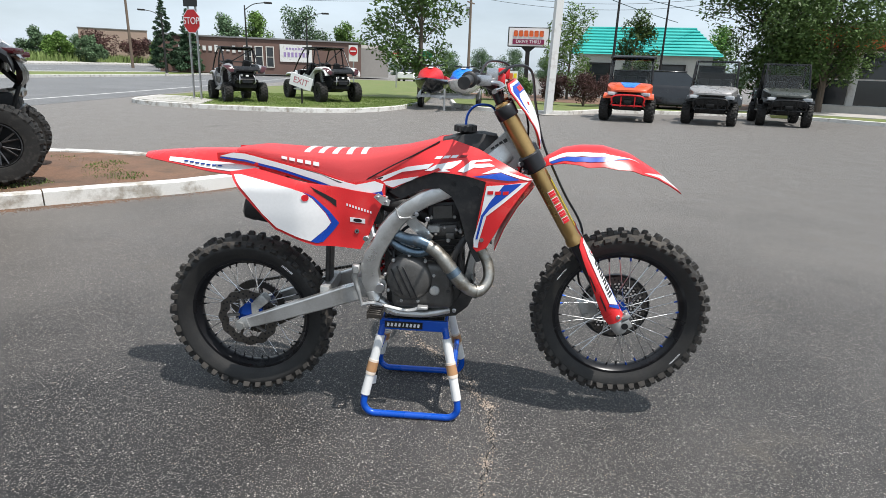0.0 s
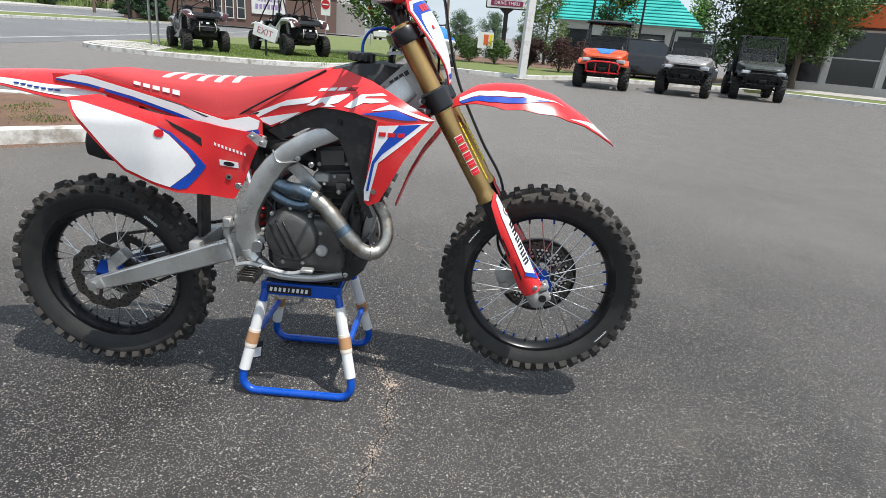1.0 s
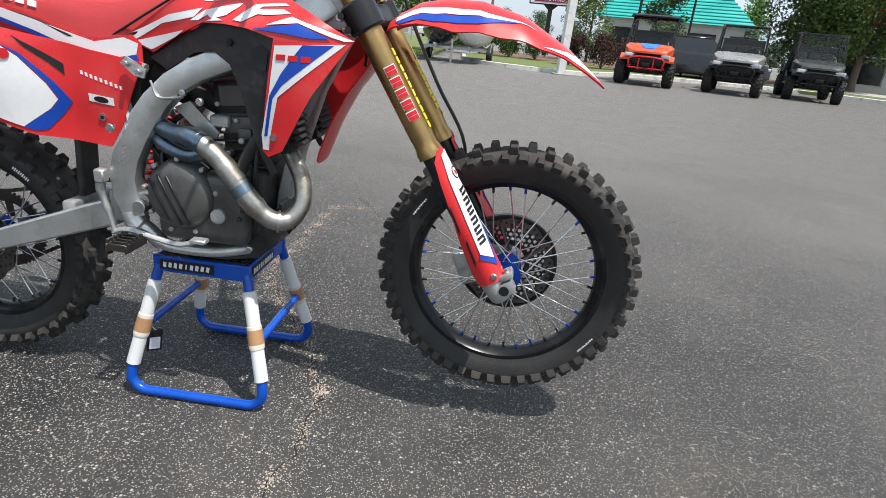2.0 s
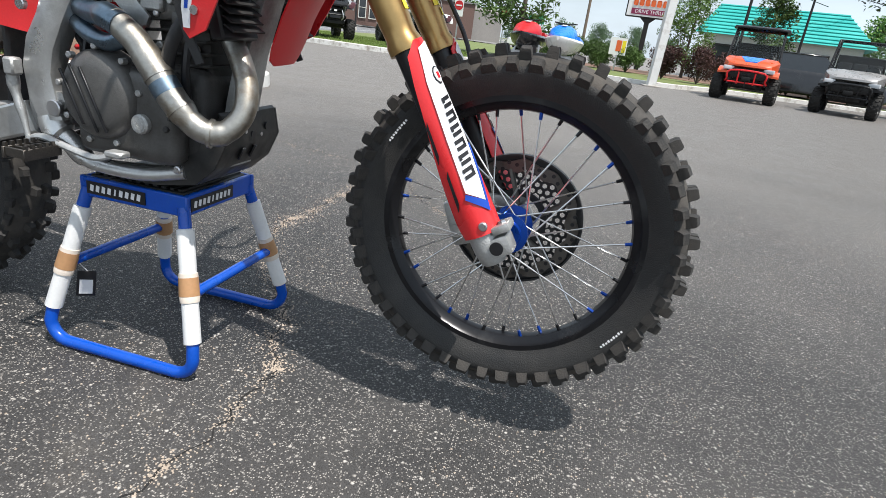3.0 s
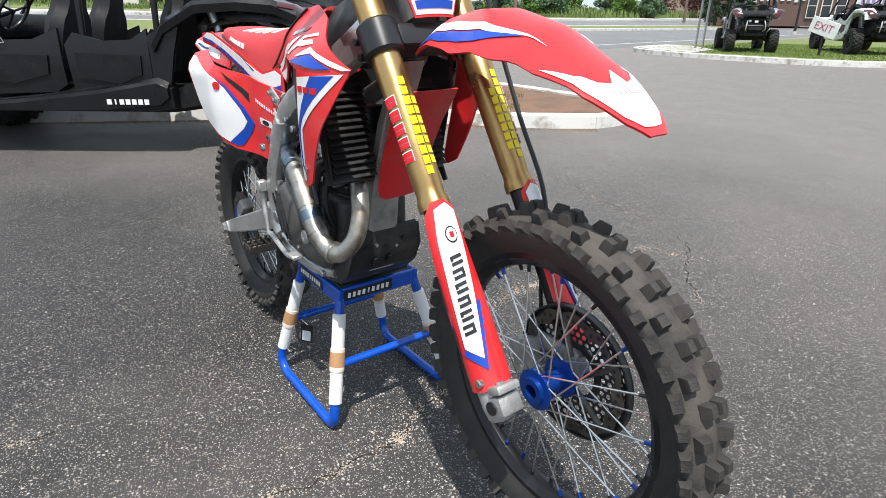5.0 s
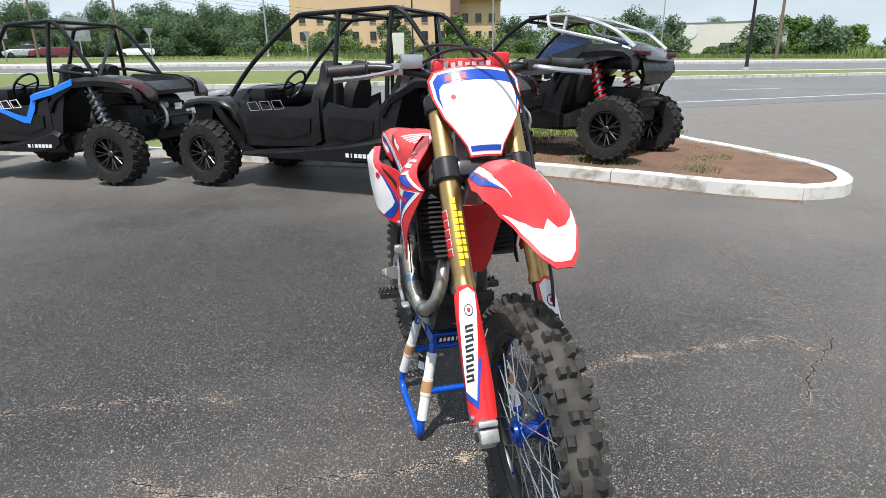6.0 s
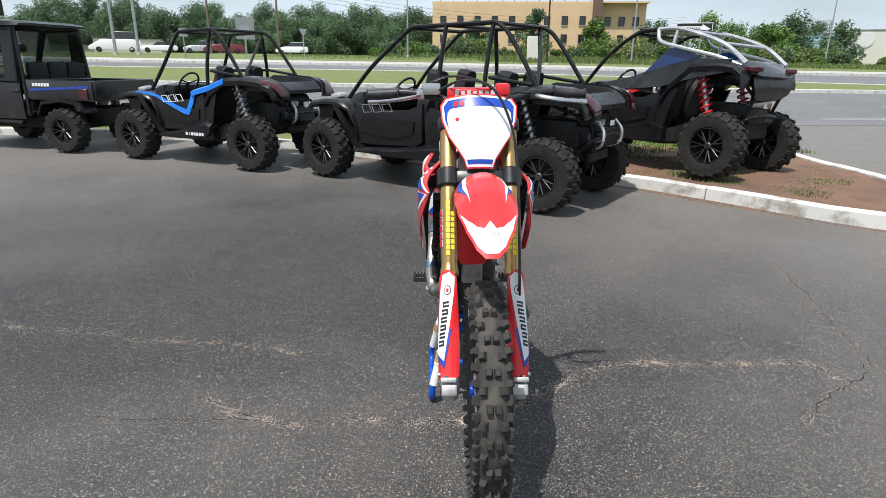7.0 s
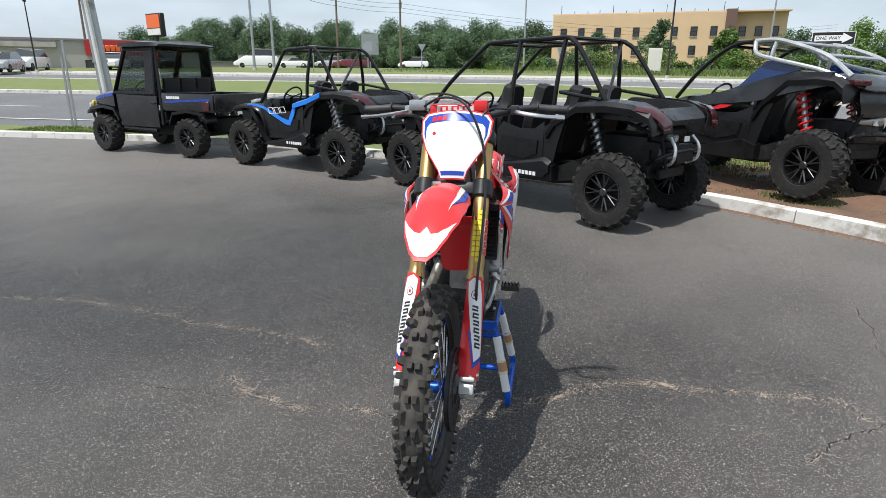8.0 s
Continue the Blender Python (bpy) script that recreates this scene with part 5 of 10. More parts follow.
mirror_pair("white_flash", [(0.165, 1.008), (0.216, 1.028), (0.346, 0.992), (0.326, 0.990), (0.300, 0.996), (0.232, 1.017)], shroud_f, DWHITE, "", 0.001, 0.02, 0.0020, shrouds)
mirror_pair("white_flash", [(-0.228, 0.950), (-0.212, 0.958), (-0.10, 1.008), (-0.003, 1.029), (-0.024, 1.009), (-0.12, 0.988), (-0.189, 0.951), (-0.212, 0.940), (-0.056, 0.979), (-0.082, 0.962), (-0.150, 0.930), (-0.158, 0.928)], shroud_f, DWHITE, "slanting white graphic", 0.001, 0.02, 0.0016, shrouds)
mirror_pair("white_flash", [(-0.035, 1.001), (0.006, 1.025), (0.046, 1.035), (0.096, 1.046), (0.092, 1.039), (0.064, 1.019), (0.039, 1.012), (0.058, 1.008), (0.012, 1.003), (0.027, 1.009), (0.015, 1.016), (-0.011, 1.003)], shroud_f, DWHITE, "slanting white graphic", 0.001, 0.02, 0.0016, shrouds)
mirror_pair("white_flash", [(0.084, 1.011), (0.128, 1.046), (0.190, 1.054), (0.202, 1.049), (0.145, 1.043), (0.138, 1.037), (0.193, 1.041), (0.212, 1.034), (0.161, 1.027), (0.140, 1.027), (0.106, 1.009)], shroud_f, DWHITE, "slanting white graphic", 0.001, 0.02, 0.0016, shrouds)
for k in range(3):
    x = -0.002 + 0.028 * k
    mirror_pair("white_mark", [(x, 1.043 + 0.0035 * k), (x + 0.008, 1.052 + 0.0035 * k), (x + 0.030, 1.0545 + 0.0035 * k), (x + 0.022, 1.0455 + 0.0035 * k)], shroud_f, DWHITE, "", 0.001, 0.05, 0.0012, shrouds)
mirror_pair("dark_mark", [(0.084, 1.053), (0.092, 1.062), (0.117, 1.064), (0.110, 1.056)], shroud_f, mat("dark red decal", (0.16, 0.004, 0.006), 0.35), "", 0.001, 0.05, 0.0012, shrouds)
for s in (-1, 1):
    bm = BM()
    for k in range(3):
        u = 0.190 + k * 0.026
        sheet(bm, [(u, 0.953), (u + 0.020, 0.954), (u + 0.019, 0.942), (u, 0.941)], lambda a, b, s=s: V(a, -s * shroud_f(a, b).y, b), 0.001 if s < 0 else -0.001, 0.03, 0.0032 if s < 0 else -0.0032)
    part("wordmark", bm, DRED, shrouds[s], "red bars in place of a wordmark")
mirror_pair("bolt", [(0.178 + 0.008 * math.cos(k * 0.785), 0.775 + 0.008 * math.sin(k * 0.785)) for k in range(8)], shroud_f, STEEL, "", 0.003, 0.05, 0.004, shrouds)

# black lower tank cover
blk = [(-0.172, 0.908), (-0.08, 0.962), (0.0, 0.998), (0.061, 1.000), (0.12, 0.996), (0.181, 0.982), (0.170, 0.90), (0.158, 0.80), (0.152, 0.742), (0.178, 0.690), (0.164, 0.684), (0.140, 0.722), (0.120, 0.772), (0.110, 0.812), (0.092, 0.868), (0.066, 0.918), (0.02, 0.942), (-0.04, 0.932), (-0.126, 0.884)]
tankc = mirror_pair("tank_cover", blk, lambda x, z: V(x, shroud_f(x, z).y + 0.014, z), BLACK, "black plastic tank cover", 0.004, 0.03)
mirror_pair("cover_recess", [(0.122, 0.955), (0.150, 0.968), (0.166, 0.955), (0.160, 0.915), (0.148, 0.912)], lambda x, z: V(x, shroud_f(x, z).y + 0.0125, z), DBLACK, "", 0.001, 0.04, 0.001, tankc)
mirror_pair("rivet", [(0.07 + 0.008 * math.cos(k * 0.785), 0.965 + 0.008 * math.sin(k * 0.785)) for k in range(8)], lambda x, z: V(x, shroud_f(x, z).y + 0.012, z), DBLACK, "", 0.003, 0.05, 0.003, tankc)

# fuel tank top, cap and breather
bm = loft(BM(), [[V(x, w * a, z0 + (z1 - z0) * b) for a, b in ((-1, 0), (-0.95, 0.6), (-0.6, 0.95), (0, 1), (0.6, 0.95), (0.95, 0.6), (1, 0))]
                 for x, w, z0, z1 in ((-0.06, 0.055, 0.98, 1.080), (0.02, 0.062, 0.98, 1.108), (0.10, 0.068, 0.98, 1.132), (0.165, 0.068, 0.98, 1.136), (0.215, 0.062, 0.98, 1.128), (0.235, 0.05, 0.99, 1.09))])
tank = part("fuel_tank", bm, BLACK, bike, "black fuel tank under a dark cap")
bm = disc(BM(), (0.10, 0, 1.143), (0, 0, 1), 0.038, 0.026, 24, 0.005)
for k in range(12):
    a = k * math.pi / 6
    box(bm, (0.10 + 0.038 * math.cos(a), 0.038 * math.sin(a), 1.143), (0.008, 0.008, 0.022))
part("filler_cap", bm, BLACK, tank, "ribbed black filler cap")
bm = tube(BM(), curve([(0.10, 0, 1.14), (0.105, 0.005, 1.19), (0.135, 0.0, 1.225), (0.19, 0, 1.225), (0.22, 0, 1.19)], 6), 0.0045, 8)
part("breather_hose", bm, HUBB, tank, "blue breather hose")

# dark edge where the seat meets the shrouds
for s in (-1, 1):
    ed = [shroud_f(x, z) for x, z in ((-0.286, 0.931), (-0.225, 0.968), (-0.153, 1.010), (-0.081, 1.049), (-0.015, 1.086), (0.013, 1.102))]
    part("seat_edge", tube(BM(), curve([V(p.x, s * (abs(p.y) + 0.003), p.z) for p in ed], 4), 0.0028, 6), DBLACK, seat, "dark edge of the seat cover")


# aluminium frame
def spar(s):
    """A forged spar: pairs of its outer and inner edge, from the steering head to the pivot, with rounded corners."""
    bm = BM()
    rows = [((0.235, 1.105), (0.285, 1.045), 0.045), ((0.15, 1.035), (0.20, 0.985), 0.085), ((0.045, 0.962), (0.085, 0.915), 0.110), ((-0.054, 0.917), (-0.015, 0.872), 0.117),
            ((-0.113, 0.879), (-0.070, 0.838), 0.118), ((-0.165, 0.830), (-0.106, 0.800), 0.118), ((-0.201, 0.784), (-0.135, 0.760), 0.118), ((-0.225, 0.730), (-0.162, 0.715), 0.118),
            ((-0.256, 0.683), (-0.188, 0.663), 0.118), ((-0.272, 0.627), (-0.200, 0.617), 0.118), ((-0.266, 0.565), (-0.192, 0.563), 0.118), ((-0.247, 0.520), (-0.182, 0.528), 0.118)]
    rings = []
    for (xo, zo), (xi, zi), y in rows:
        o, i = V(xo, s * y, zo), V(xi, s * y, zi)
        m, h = (o + i) / 2, (o - i) / 2
        w = V(0, 0.024, 0)
        rings.append([m + h * c + w * d for c, d in ((-1, -0.45), (-0.9, -0.85), (-0.65, -1), (0.65, -1), (0.9, -0.85), (1, -0.45), (1, 0.45), (0.9, 0.85), (0.65, 1), (-0.65, 1), (-0.9, 0.85), (-1, 0.45))])
    return loft(bm, rings)


for s in (-1, 1):
    frame_side = part("frame_spar", spar(s), ALU, bike, "bare aluminium frame spar")
    bm = tube(BM(), curve([(-0.138, s * 0.1425, 0.862), (-0.120, s * 0.144, 0.826), (-0.060, s * 0.1425, 0.832)], 5), 0.0028, 6)
    part("weld", bm, ALU, frame_side, "weld bead")
    bm = tube(BM(), curve([(-0.225, s * 0.12, 0.530), (-0.215, s * 0.122, 0.502), (-0.190, s * 0.120, 0.482), (-0.160, s * 0.116, 0.452), (-0.115, s * 0.110, 0.440), (-0.02, s * 0.105, 0.440), (0.070, s * 0.095, 0.458)], 5),
              [0.030] * 8 + [0.021] * 8 + [0.017] * 15, 12, flat=0.8)
    part("cradle_tube", bm, ALU, frame_side, "aluminium cradle tube")
    for x, z, r in ((-0.192, 0.552, 0.017), (-0.246, 0.742, 0.011), (-0.02, 0.826, 0.009), (-0.06, 0.842, 0.008), (0.09, 0.475, 0.008)):
        part("frame_bolt", disc(BM(), (x, s * 0.146, z), (0, 1, 0), r, 0.012, 12, 0.002), STEEL, frame_side)
    bm = tube(BM(), [(-0.27, s * 0.075, 0.92), (-0.23, s * 0.09, 0.75), (-0.22, s * 0.10, 0.735)], 0.012, 8)
    tube(bm, [(-0.65, s * 0.07, 0.955), (-0.28, s * 0.085, 0.905), (-0.175, s * 0.095, 0.882)], 0.011, 8)
    part("subframe", bm, ALU, bike, "aluminium subframe rail")
# subframe bracket, engine hanger plate and steering head
bm = sheet(BM(), [(-0.222, 0.893), (-0.206, 0.908), (-0.160, 0.882), (-0.166, 0.862), (-0.190, 0.866)], lambda x, z: V(x, -0.122, z), 0.006, 0.2)
brk = part("subframe_bracket", bm, ALU, bike, "aluminium subframe bracket")
for x, z in ((-0.205, 0.893), (-0.176, 0.877)):
    part("bracket_bolt", disc(BM(), (x, -0.127, z), (0, 1, 0), 0.007, 0.010, 8, 0.002), STEEL, brk)
bm = BM()
sheet(bm, [(-0.110, 0.800), (-0.070, 0.818), (0.000, 0.750), (-0.008, 0.732), (-0.040, 0.735)], lambda x, z: V(x, -0.098, z), 0.006, 0.2)
part("engine_hanger", bm, ALU, bike, "aluminium engine hanger plate")
bm = BM()
cyl(bm, fork_pt(-0.285, 0.0, 0), fork_pt(-0.14, 0.0, 0), 0.034, 0.036, 24)
sheet(bm, [(0.160, 1.060), (0.208, 1.106), (0.256, 1.150), (0.290, 1.098), (0.318, 1.035), (0.284, 1.010), (0.20, 1.020)], lambda x, z: V(x, -(0.066 - 0.10 * max(0.0, z - 1.08)), z), 0.10, 0.05)
part("steering_head", bm, CAST, bike, "aluminium steering head")
bm = BM()
for k in range(4):
    box(bm, (0.204 + 0.014 * k, -0.0668 + 0.0009 * k, 1.080 + 0.0100 * k), (0.0135, 0.003, 0.013), Matrix.Rotation(-0.6, 3, "Y"))
part("stamped_mark", bm, DBLACK, bike, "dark stamped marking")
# down tube with radiators
bm = loft(BM(), [[V(x + 0.018 * a, w * b, z) for a, b in ((-1, -0.8), (-0.7, -1), (0.7, -1), (1, -0.8), (1, 0.8), (0.7, 1), (-0.7, 1), (-1, 0.8))] for x, w, z in ((0.285, 0.030, 1.0), (0.212, 0.034, 0.86), (0.160, 0.038, 0.70), (0.140, 0.042, 0.60), (0.120, 0.042, 0.47))])
part("down_tube", bm, CAST, bike, "aluminium down tube")
for s in (-1, 1):
    bm = box(BM(), (0.160, s * 0.100, 0.838), (0.028, 0.115, 0.225), Matrix.Rotation(-0.25, 3, "Y"), 0.004)
    rad = part("radiator", bm, DBLACK, bike, "black radiator")
    bm = BM()
    for k in range(13):
        z = -0.095 + k * 0.0155
        box(bm, V(0.160, s * 0.100, 0.838) + Matrix.Rotation(-0.25, 3, "Y") @ V(0.024, 0, z), (0.022, 0.104, 0.003), Matrix.Rotation(0.5, 3, "Y"))
    part("louvre", bm, BLACK, rad, "black radiator louvres")
# red front cowl between the fork legs and the down tube
bm = BM()
cowl_x = lambda v: lerp([(0.685, 0.234), (0.70, 0.239), (0.727, 0.249), (0.786, 0.271), (0.87, 0.315), (0.93, 0.360), (0.96, 0.376)], v)
sheet(bm, [(-0.072, 0.945), (0.072, 0.945), (0.068, 0.86), (0.060, 0.735), (0.050, 0.705), (0.036, 0.692), (-0.040, 0.688), (-0.055, 0.697), (-0.062, 0.720), (-0.068, 0.86)], lambda u, v: V(cowl_x(v) - 1.6 * u * u, u, v), 0.004, 0.024)
part("front_cowl", bm, RED, bike, "red plastic cowl behind the fork")

# engine
bm = BM()
box(bm, (-0.03, 0, 0.565), (0.30, 0.20, 0.20), None, 0.03, 3)
box(bm, (-0.13, 0.0, 0.64), (0.12, 0.17, 0.10), None, 0.02, 2)
box(bm, (0.05, 0, 0.735), (0.115, 0.13, 0.20), Matrix.Rotation(-0.10, 3, "Y"), 0.012, 2)
engine = part("engine", bm, ENGINE, bike, "dark single-cylinder engine")
bm = BM()
for k in range(5):
    box(bm, (0.05 - 0.004 * k, 0, 0.665 + 0.022 * k), (0.135, 0.155, 0.006), Matrix.Rotation(-0.10, 3, "Y"), 0.002)
part("cylinder_fin", bm, ENGINE, engine, "cylinder fins")
bm = box(BM(), (0.035, 0, 0.835), (0.125, 0.14, 0.085), Matrix.Rotation(-0.10, 3, "Y"), 0.018, 2)
cam = part("cam_cover", bm, DBLACK, engine, "black cam cover")
bm = box(BM(), (0.030, -0.072, 0.838), (0.078, 0.008, 0.052), Matrix.Rotation(-0.10, 3, "Y"), 0.003, 1)
part("cover_boss", bm, COVER, cam, "raised grey boss")
for x, z in ((-0.012, 0.815), (0.075, 0.822)):
    part("cover_bolt", disc(BM(), (x, -0.073, z), (0, 1, 0), 0.007, 0.014, 8, 0.002), CAST, cam)
bm = box(BM(), (0.030, 0, 0.768), (0.118, 0.168, 0.042), Matrix.Rotation(-0.10, 3, "Y"), 0.008, 2)
box(bm, (0.062, -0.070, 0.752), (0.034, 0.05, 0.026), None, 0.006, 2)
head = part("cylinder_head", bm, COVER, engine, "grey cylinder head")
for x, z in ((0.008, 0.757), (0.040, 0.782), (0.084, 0.776)):
    part("head_bolt", disc(BM(), (x, -0.086, z), (0, 1, 0), 0.0065, 0.012, 8, 0.002), STEEL, head)
# clutch cover, right side
CL = V(-0.082, -0.14, 0.592)
bm = BM()
lathe(bm, [(0.0, -0.026), (0.056, -0.026), (0.072, -0.021), (0.080, -0.012), (0.088, 0.0), (0.092, 0.03), (0.0, 0.03)], CL, seg=40, closed=False)
box(bm, (-0.035, -0.115, 0.565), (0.235, 0.06, 0.185), None, 0.03, 3)
clutch = part("clutch_cover", bm, COVER, engine, "round dark grey clutch cover")
bm = BM()
for k, (dx, ln) in enumerate(((-0.045, 0.11), (-0.018, 0.135), (0.004, 0.13))):
    box(bm, CL + V(dx, -0.027, -0.006), (0.0055, 0.004, ln), Matrix.Rotation(-0.42, 3, "Y"), 0.001)
part("cover_groove", bm, DBLACK, clutch, "slanting grooves")
for k in range(9):
    a = k * 2 * math.pi / 9 + 0.2
    bm = disc(BM(), CL + V(0.093 * math.cos(a), -0.004, 0.093 * math.sin(a)), (0, 1, 0), 0.0065, 0.016, 8, 0.002)
    part("cover_bolt", bm, CAST, clutch)
bm = disc(BM(), (0.014, -0.150, 0.553), (0, 1, 0), 0.019, 0.016, 20, 0.003)
lathe(bm, [(0.004, -0.009), (0.012, -0.009), (0.012, -0.006), (0.004, -0.006)], (0.014, -0.150, 0.553), seg=16)
part("filler_plug", bm, CAST, clutch, "bright filler plug")
bm = BM()
disc(bm, (0.04, -0.118, 0.60), (0, 1, 0), 0.05, 0.05, 24, 0.006)
for k in range(6):
    a = -1.2 + k * 0.55
    disc(bm, (0.045 + 0.054 * math.cos(a), -0.140, 0.60 + 0.054 * math.sin(a)), (0, 1, 0), 0.0065, 0.018, 8, 0.002)
part("water_pump", bm, ENGINE, engine, "dark water pump cover")
bm = tube(BM(), curve([(0.055, -0.13, 0.62), (0.085, -0.15, 0.70), (0.12, -0.145, 0.76), (0.16, -0.13, 0.775)], 6), 0.013, 10)
part("coolant_hose", bm, BLACK, engine, "black coolant hose")
bm = tube(BM(), curve([(0.09, -0.11, 0.60), (0.10, -0.13, 0.66), (0.105, -0.125, 0.73)], 5), 0.008, 8)
part("hose", bm, DBLACK, engine, "small black hose")
bm = tube(BM(), curve([(-0.13, -0.12, 0.62), (-0.15, -0.10, 0.68), (-0.12, -0.09, 0.76), (-0.06, -0.08, 0.80)], 5), 0.006, 8)
part("hose", bm, DBLACK, engine, "small black hose")
bm = tube(BM(), curve([(-0.16, -0.09, 0.83), (-0.19, -0.10, 0.78), (-0.18, -0.09, 0.70), (-0.15, -0.09, 0.66)], 5), 0.007, 8)
part("hose", bm, DBLACK, engine, "small black hose")
for p in ((0.055, -0.085, 0.735), (0.02, -0.085, 0.70), (0.085, -0.085, 0.70), (0.10, -0.08, 0.77)):
    part("engine_bolt", disc(BM(), p, (0, 1, 0), 0.008, 0.03, 8, 0.002), CAST, engine)
part("engine_fitting", box(BM(), (0.0, -0.08, 0.775), (0.05, 0.03, 0.03), None, 0.005), CAST, engine)
# throttle body and air boot
bm = tube(BM(), curve([(-0.03, 0, 0.80), (-0.10, 0, 0.83), (-0.2, 0, 0.86)], 5), [0.03] * 6 + [0.045] * 5, 16)
box(bm, (-0.33, 0, 0.85), (0.26, 0.16, 0.15), None, 0.02, 2)
part("air_box", bm, BLACK, bike, "black air box and intake boot")

# exhaust header, right side: from the head forward and down, round and back along the engine
hdr = curve([(0.10, -0.02, 0.785), (0.140, -0.055, 0.745), (0.180, -0.078, 0.700), (0.208, -0.095, 0.650), (0.213, -0.116, 0.598), (0.186, -0.140, 0.562), (0.146, -0.155, 0.566), (0.104, -0.161, 0.604), (0.060, -0.160, 0.660), (0.020, -0.157, 0.706), (-0.03, -0.152, 0.738)], 6)
bm = tube(BM(), hdr, [0.0215] * 30 + [0.0235] * 10 + [0.0265] * 12 + [0.0245] * (len(hdr) - 52), 18)
pipe = part("exhaust_header", bm, PIPE, bike, "heat-tinted steel exhaust header pipe")
bm = BM()
for i in (33, 41, 47):
    t = (hdr[i + 1] - hdr[i - 1]).normalized()
    cyl(bm, hdr[i] - t * 0.003, hdr[i] + t * 0.003, 0.0280, seg=18)
part("weld_ring", bm, PIPE, pipe, "weld rings")
part("heat_band", tube(BM(), hdr[44:47], 0.0272, 18), PIPEBLUE, pipe, "blue heat band")
mid_pipe = curve([(-0.012, -0.156, 0.730), (-0.055, -0.148, 0.744), (-0.10, -0.13, 0.745), (-0.17, -0.10, 0.76)], 6)
bm = tube(BM(), mid_pipe, [0.0245] * 7 + [0.021] * 12, 18)
tube(bm, curve([(0.005, -0.148, 0.716), (-0.05, -0.145, 0.696), (-0.11, -0.13, 0.705), (-0.155, -0.11, 0.725)], 6), 0.0165, 14)
part("mid_pipe", bm, PIPEBLUE, pipe, "blued steel pipe")
# silencer
ax0, ax1 = V(-0.42, -0.078, 0.785), V(-0.692, -0.128, 0.862)
bm = tube(BM(), [ax0.lerp(ax1, t) for t in (0, 0.06, 0.82, 0.84, 0.97, 1.0)], [0.035, 0.056, 0.063, 0.066, 0.064, 0.050], 24)
sil = part("silencer", bm, BLACK, bike, "dark silencer behind the number board")
bm = tube(BM(), [ax0.lerp(ax1, t) for t in (0.985, 1.006)], [0.032, 0.032], 16)
part("silencer_outlet", bm, DBLACK, sil, "black outlet")

# skid plate
bm = BM()
pf = [(0.155, 0.585), (0.165, 0.53), (0.140, 0.475), (0.095, 0.435), (0.0, 0.418), (-0.13, 0.418)]
loft(bm, [[V(x, -0.10 + 0.02 * i, z) for x, z in pf] + [V(x - 0.006, -0.10 + 0.02 * i, z + 0.005) for x, z in reversed(pf)] for i in range(11)])
for s in (-1, 1):
    sheet(bm, [(0.155, 0.585), (0.165, 0.53), (0.140, 0.475), (0.095, 0.435), (0.0, 0.418), (-0.13, 0.418), (-0.10, 0.452), (0.02, 0.462), (0.10, 0.505), (0.13, 0.56)], lambda x, z, s=s: V(x, s * 0.101, z), 0.005, 0.2)
skid = part("skid_plate", bm, CARBON, bike, "black skid plate under the engine")
for y, z in ((-0.055, 0.545), (0.0, 0.538), (0.055, 0.550)):
    part("skid_hole", disc(BM(), (0.162, y, z), (1, 0, 0), 0.008, 0.006, 10), DBLACK, skid)
for y in (-0.030, 0.012):
    part("skid_slot", box(BM(), (0.156, y, 0.500), (0.006, 0.012, 0.030), Matrix.Rotation(0.45, 3, "Y"), 0.002), DBLACK, skid)
for y, z in ((-0.028, 0.548), (0.030, 0.536)):
    part("skid_bolt", disc(BM(), (0.163, y, z), (1, 0, 0), 0.0045, 0.006, 8), STEEL, skid)

# swingarm
for s in (-1, 1):
    bm = BM()
    y = s * 0.118
    rings = []
    for x, zc, h in ((-0.752, 0.357, 0.020), (-0.70, 0.374, 0.023), (-0.60, 0.408, 0.027), (-0.45, 0.461, 0.031), (-0.34, 0.500, 0.034), (-0.285, 0.518, 0.034)):
        t = V(0.93, 0, 0.36).normalized()
        u = V(-t.z, 0, t.x)
        yy = y * (1 if x < -0.5 else 1 - 0.10 * (x + 0.5) / 0.2)
        rings.append([V(x, yy, zc) + u * h * c + V(0, 0.017 * d, 0) for c, d in ((-1, -0.75), (-0.85, -1), (0.85, -1), (1, -0.75), (1, 0.75), (0.85, 1), (-0.85, 1), (-1, 0.75))])
    loft(bm, rings)
    arm = part("swingarm", bm, ALU, bike, "bare aluminium swingarm")
    bm = BM()
    box(bm, (-0.742, s * 0.128, 0.360), (0.052, 0.026, 0.038), Matrix.Rotation(-0.37, 3, "Y"), 0.005, 2)
    disc(bm, (-0.748, s * 0.142, 0.357), (0, 1, 0), 0.017, 0.016, 6)
    part("chain_adjuster", bm, CAST, arm, "axle block and nut")
bm = BM()
box(bm, (-0.265, 0, 0.535), (0.06, 0.23, 0.085), None, 0.012, 2)
cyl(bm, (-0.19, -0.135, 0.565), (-0.19, 0.135, 0.565), 0.018)
box(bm, (-0.42, 0, 0.50), (0.04, 0.20, 0.05), None, 0.01, 2)
part("caliper_guard", sheet(BM(), [(-0.765, 0.385), (-0.745, 0.430), (-0.700, 0.440), (-0.672, 0.405), (-0.70, 0.380)], lambda x, z: V(x, -0.088, z), -0.006, 0.1), HUBB, bike, "blue rear caliper guard")
part("swingarm_pivot", bm, CAST, bike, "cast swingarm pivot")
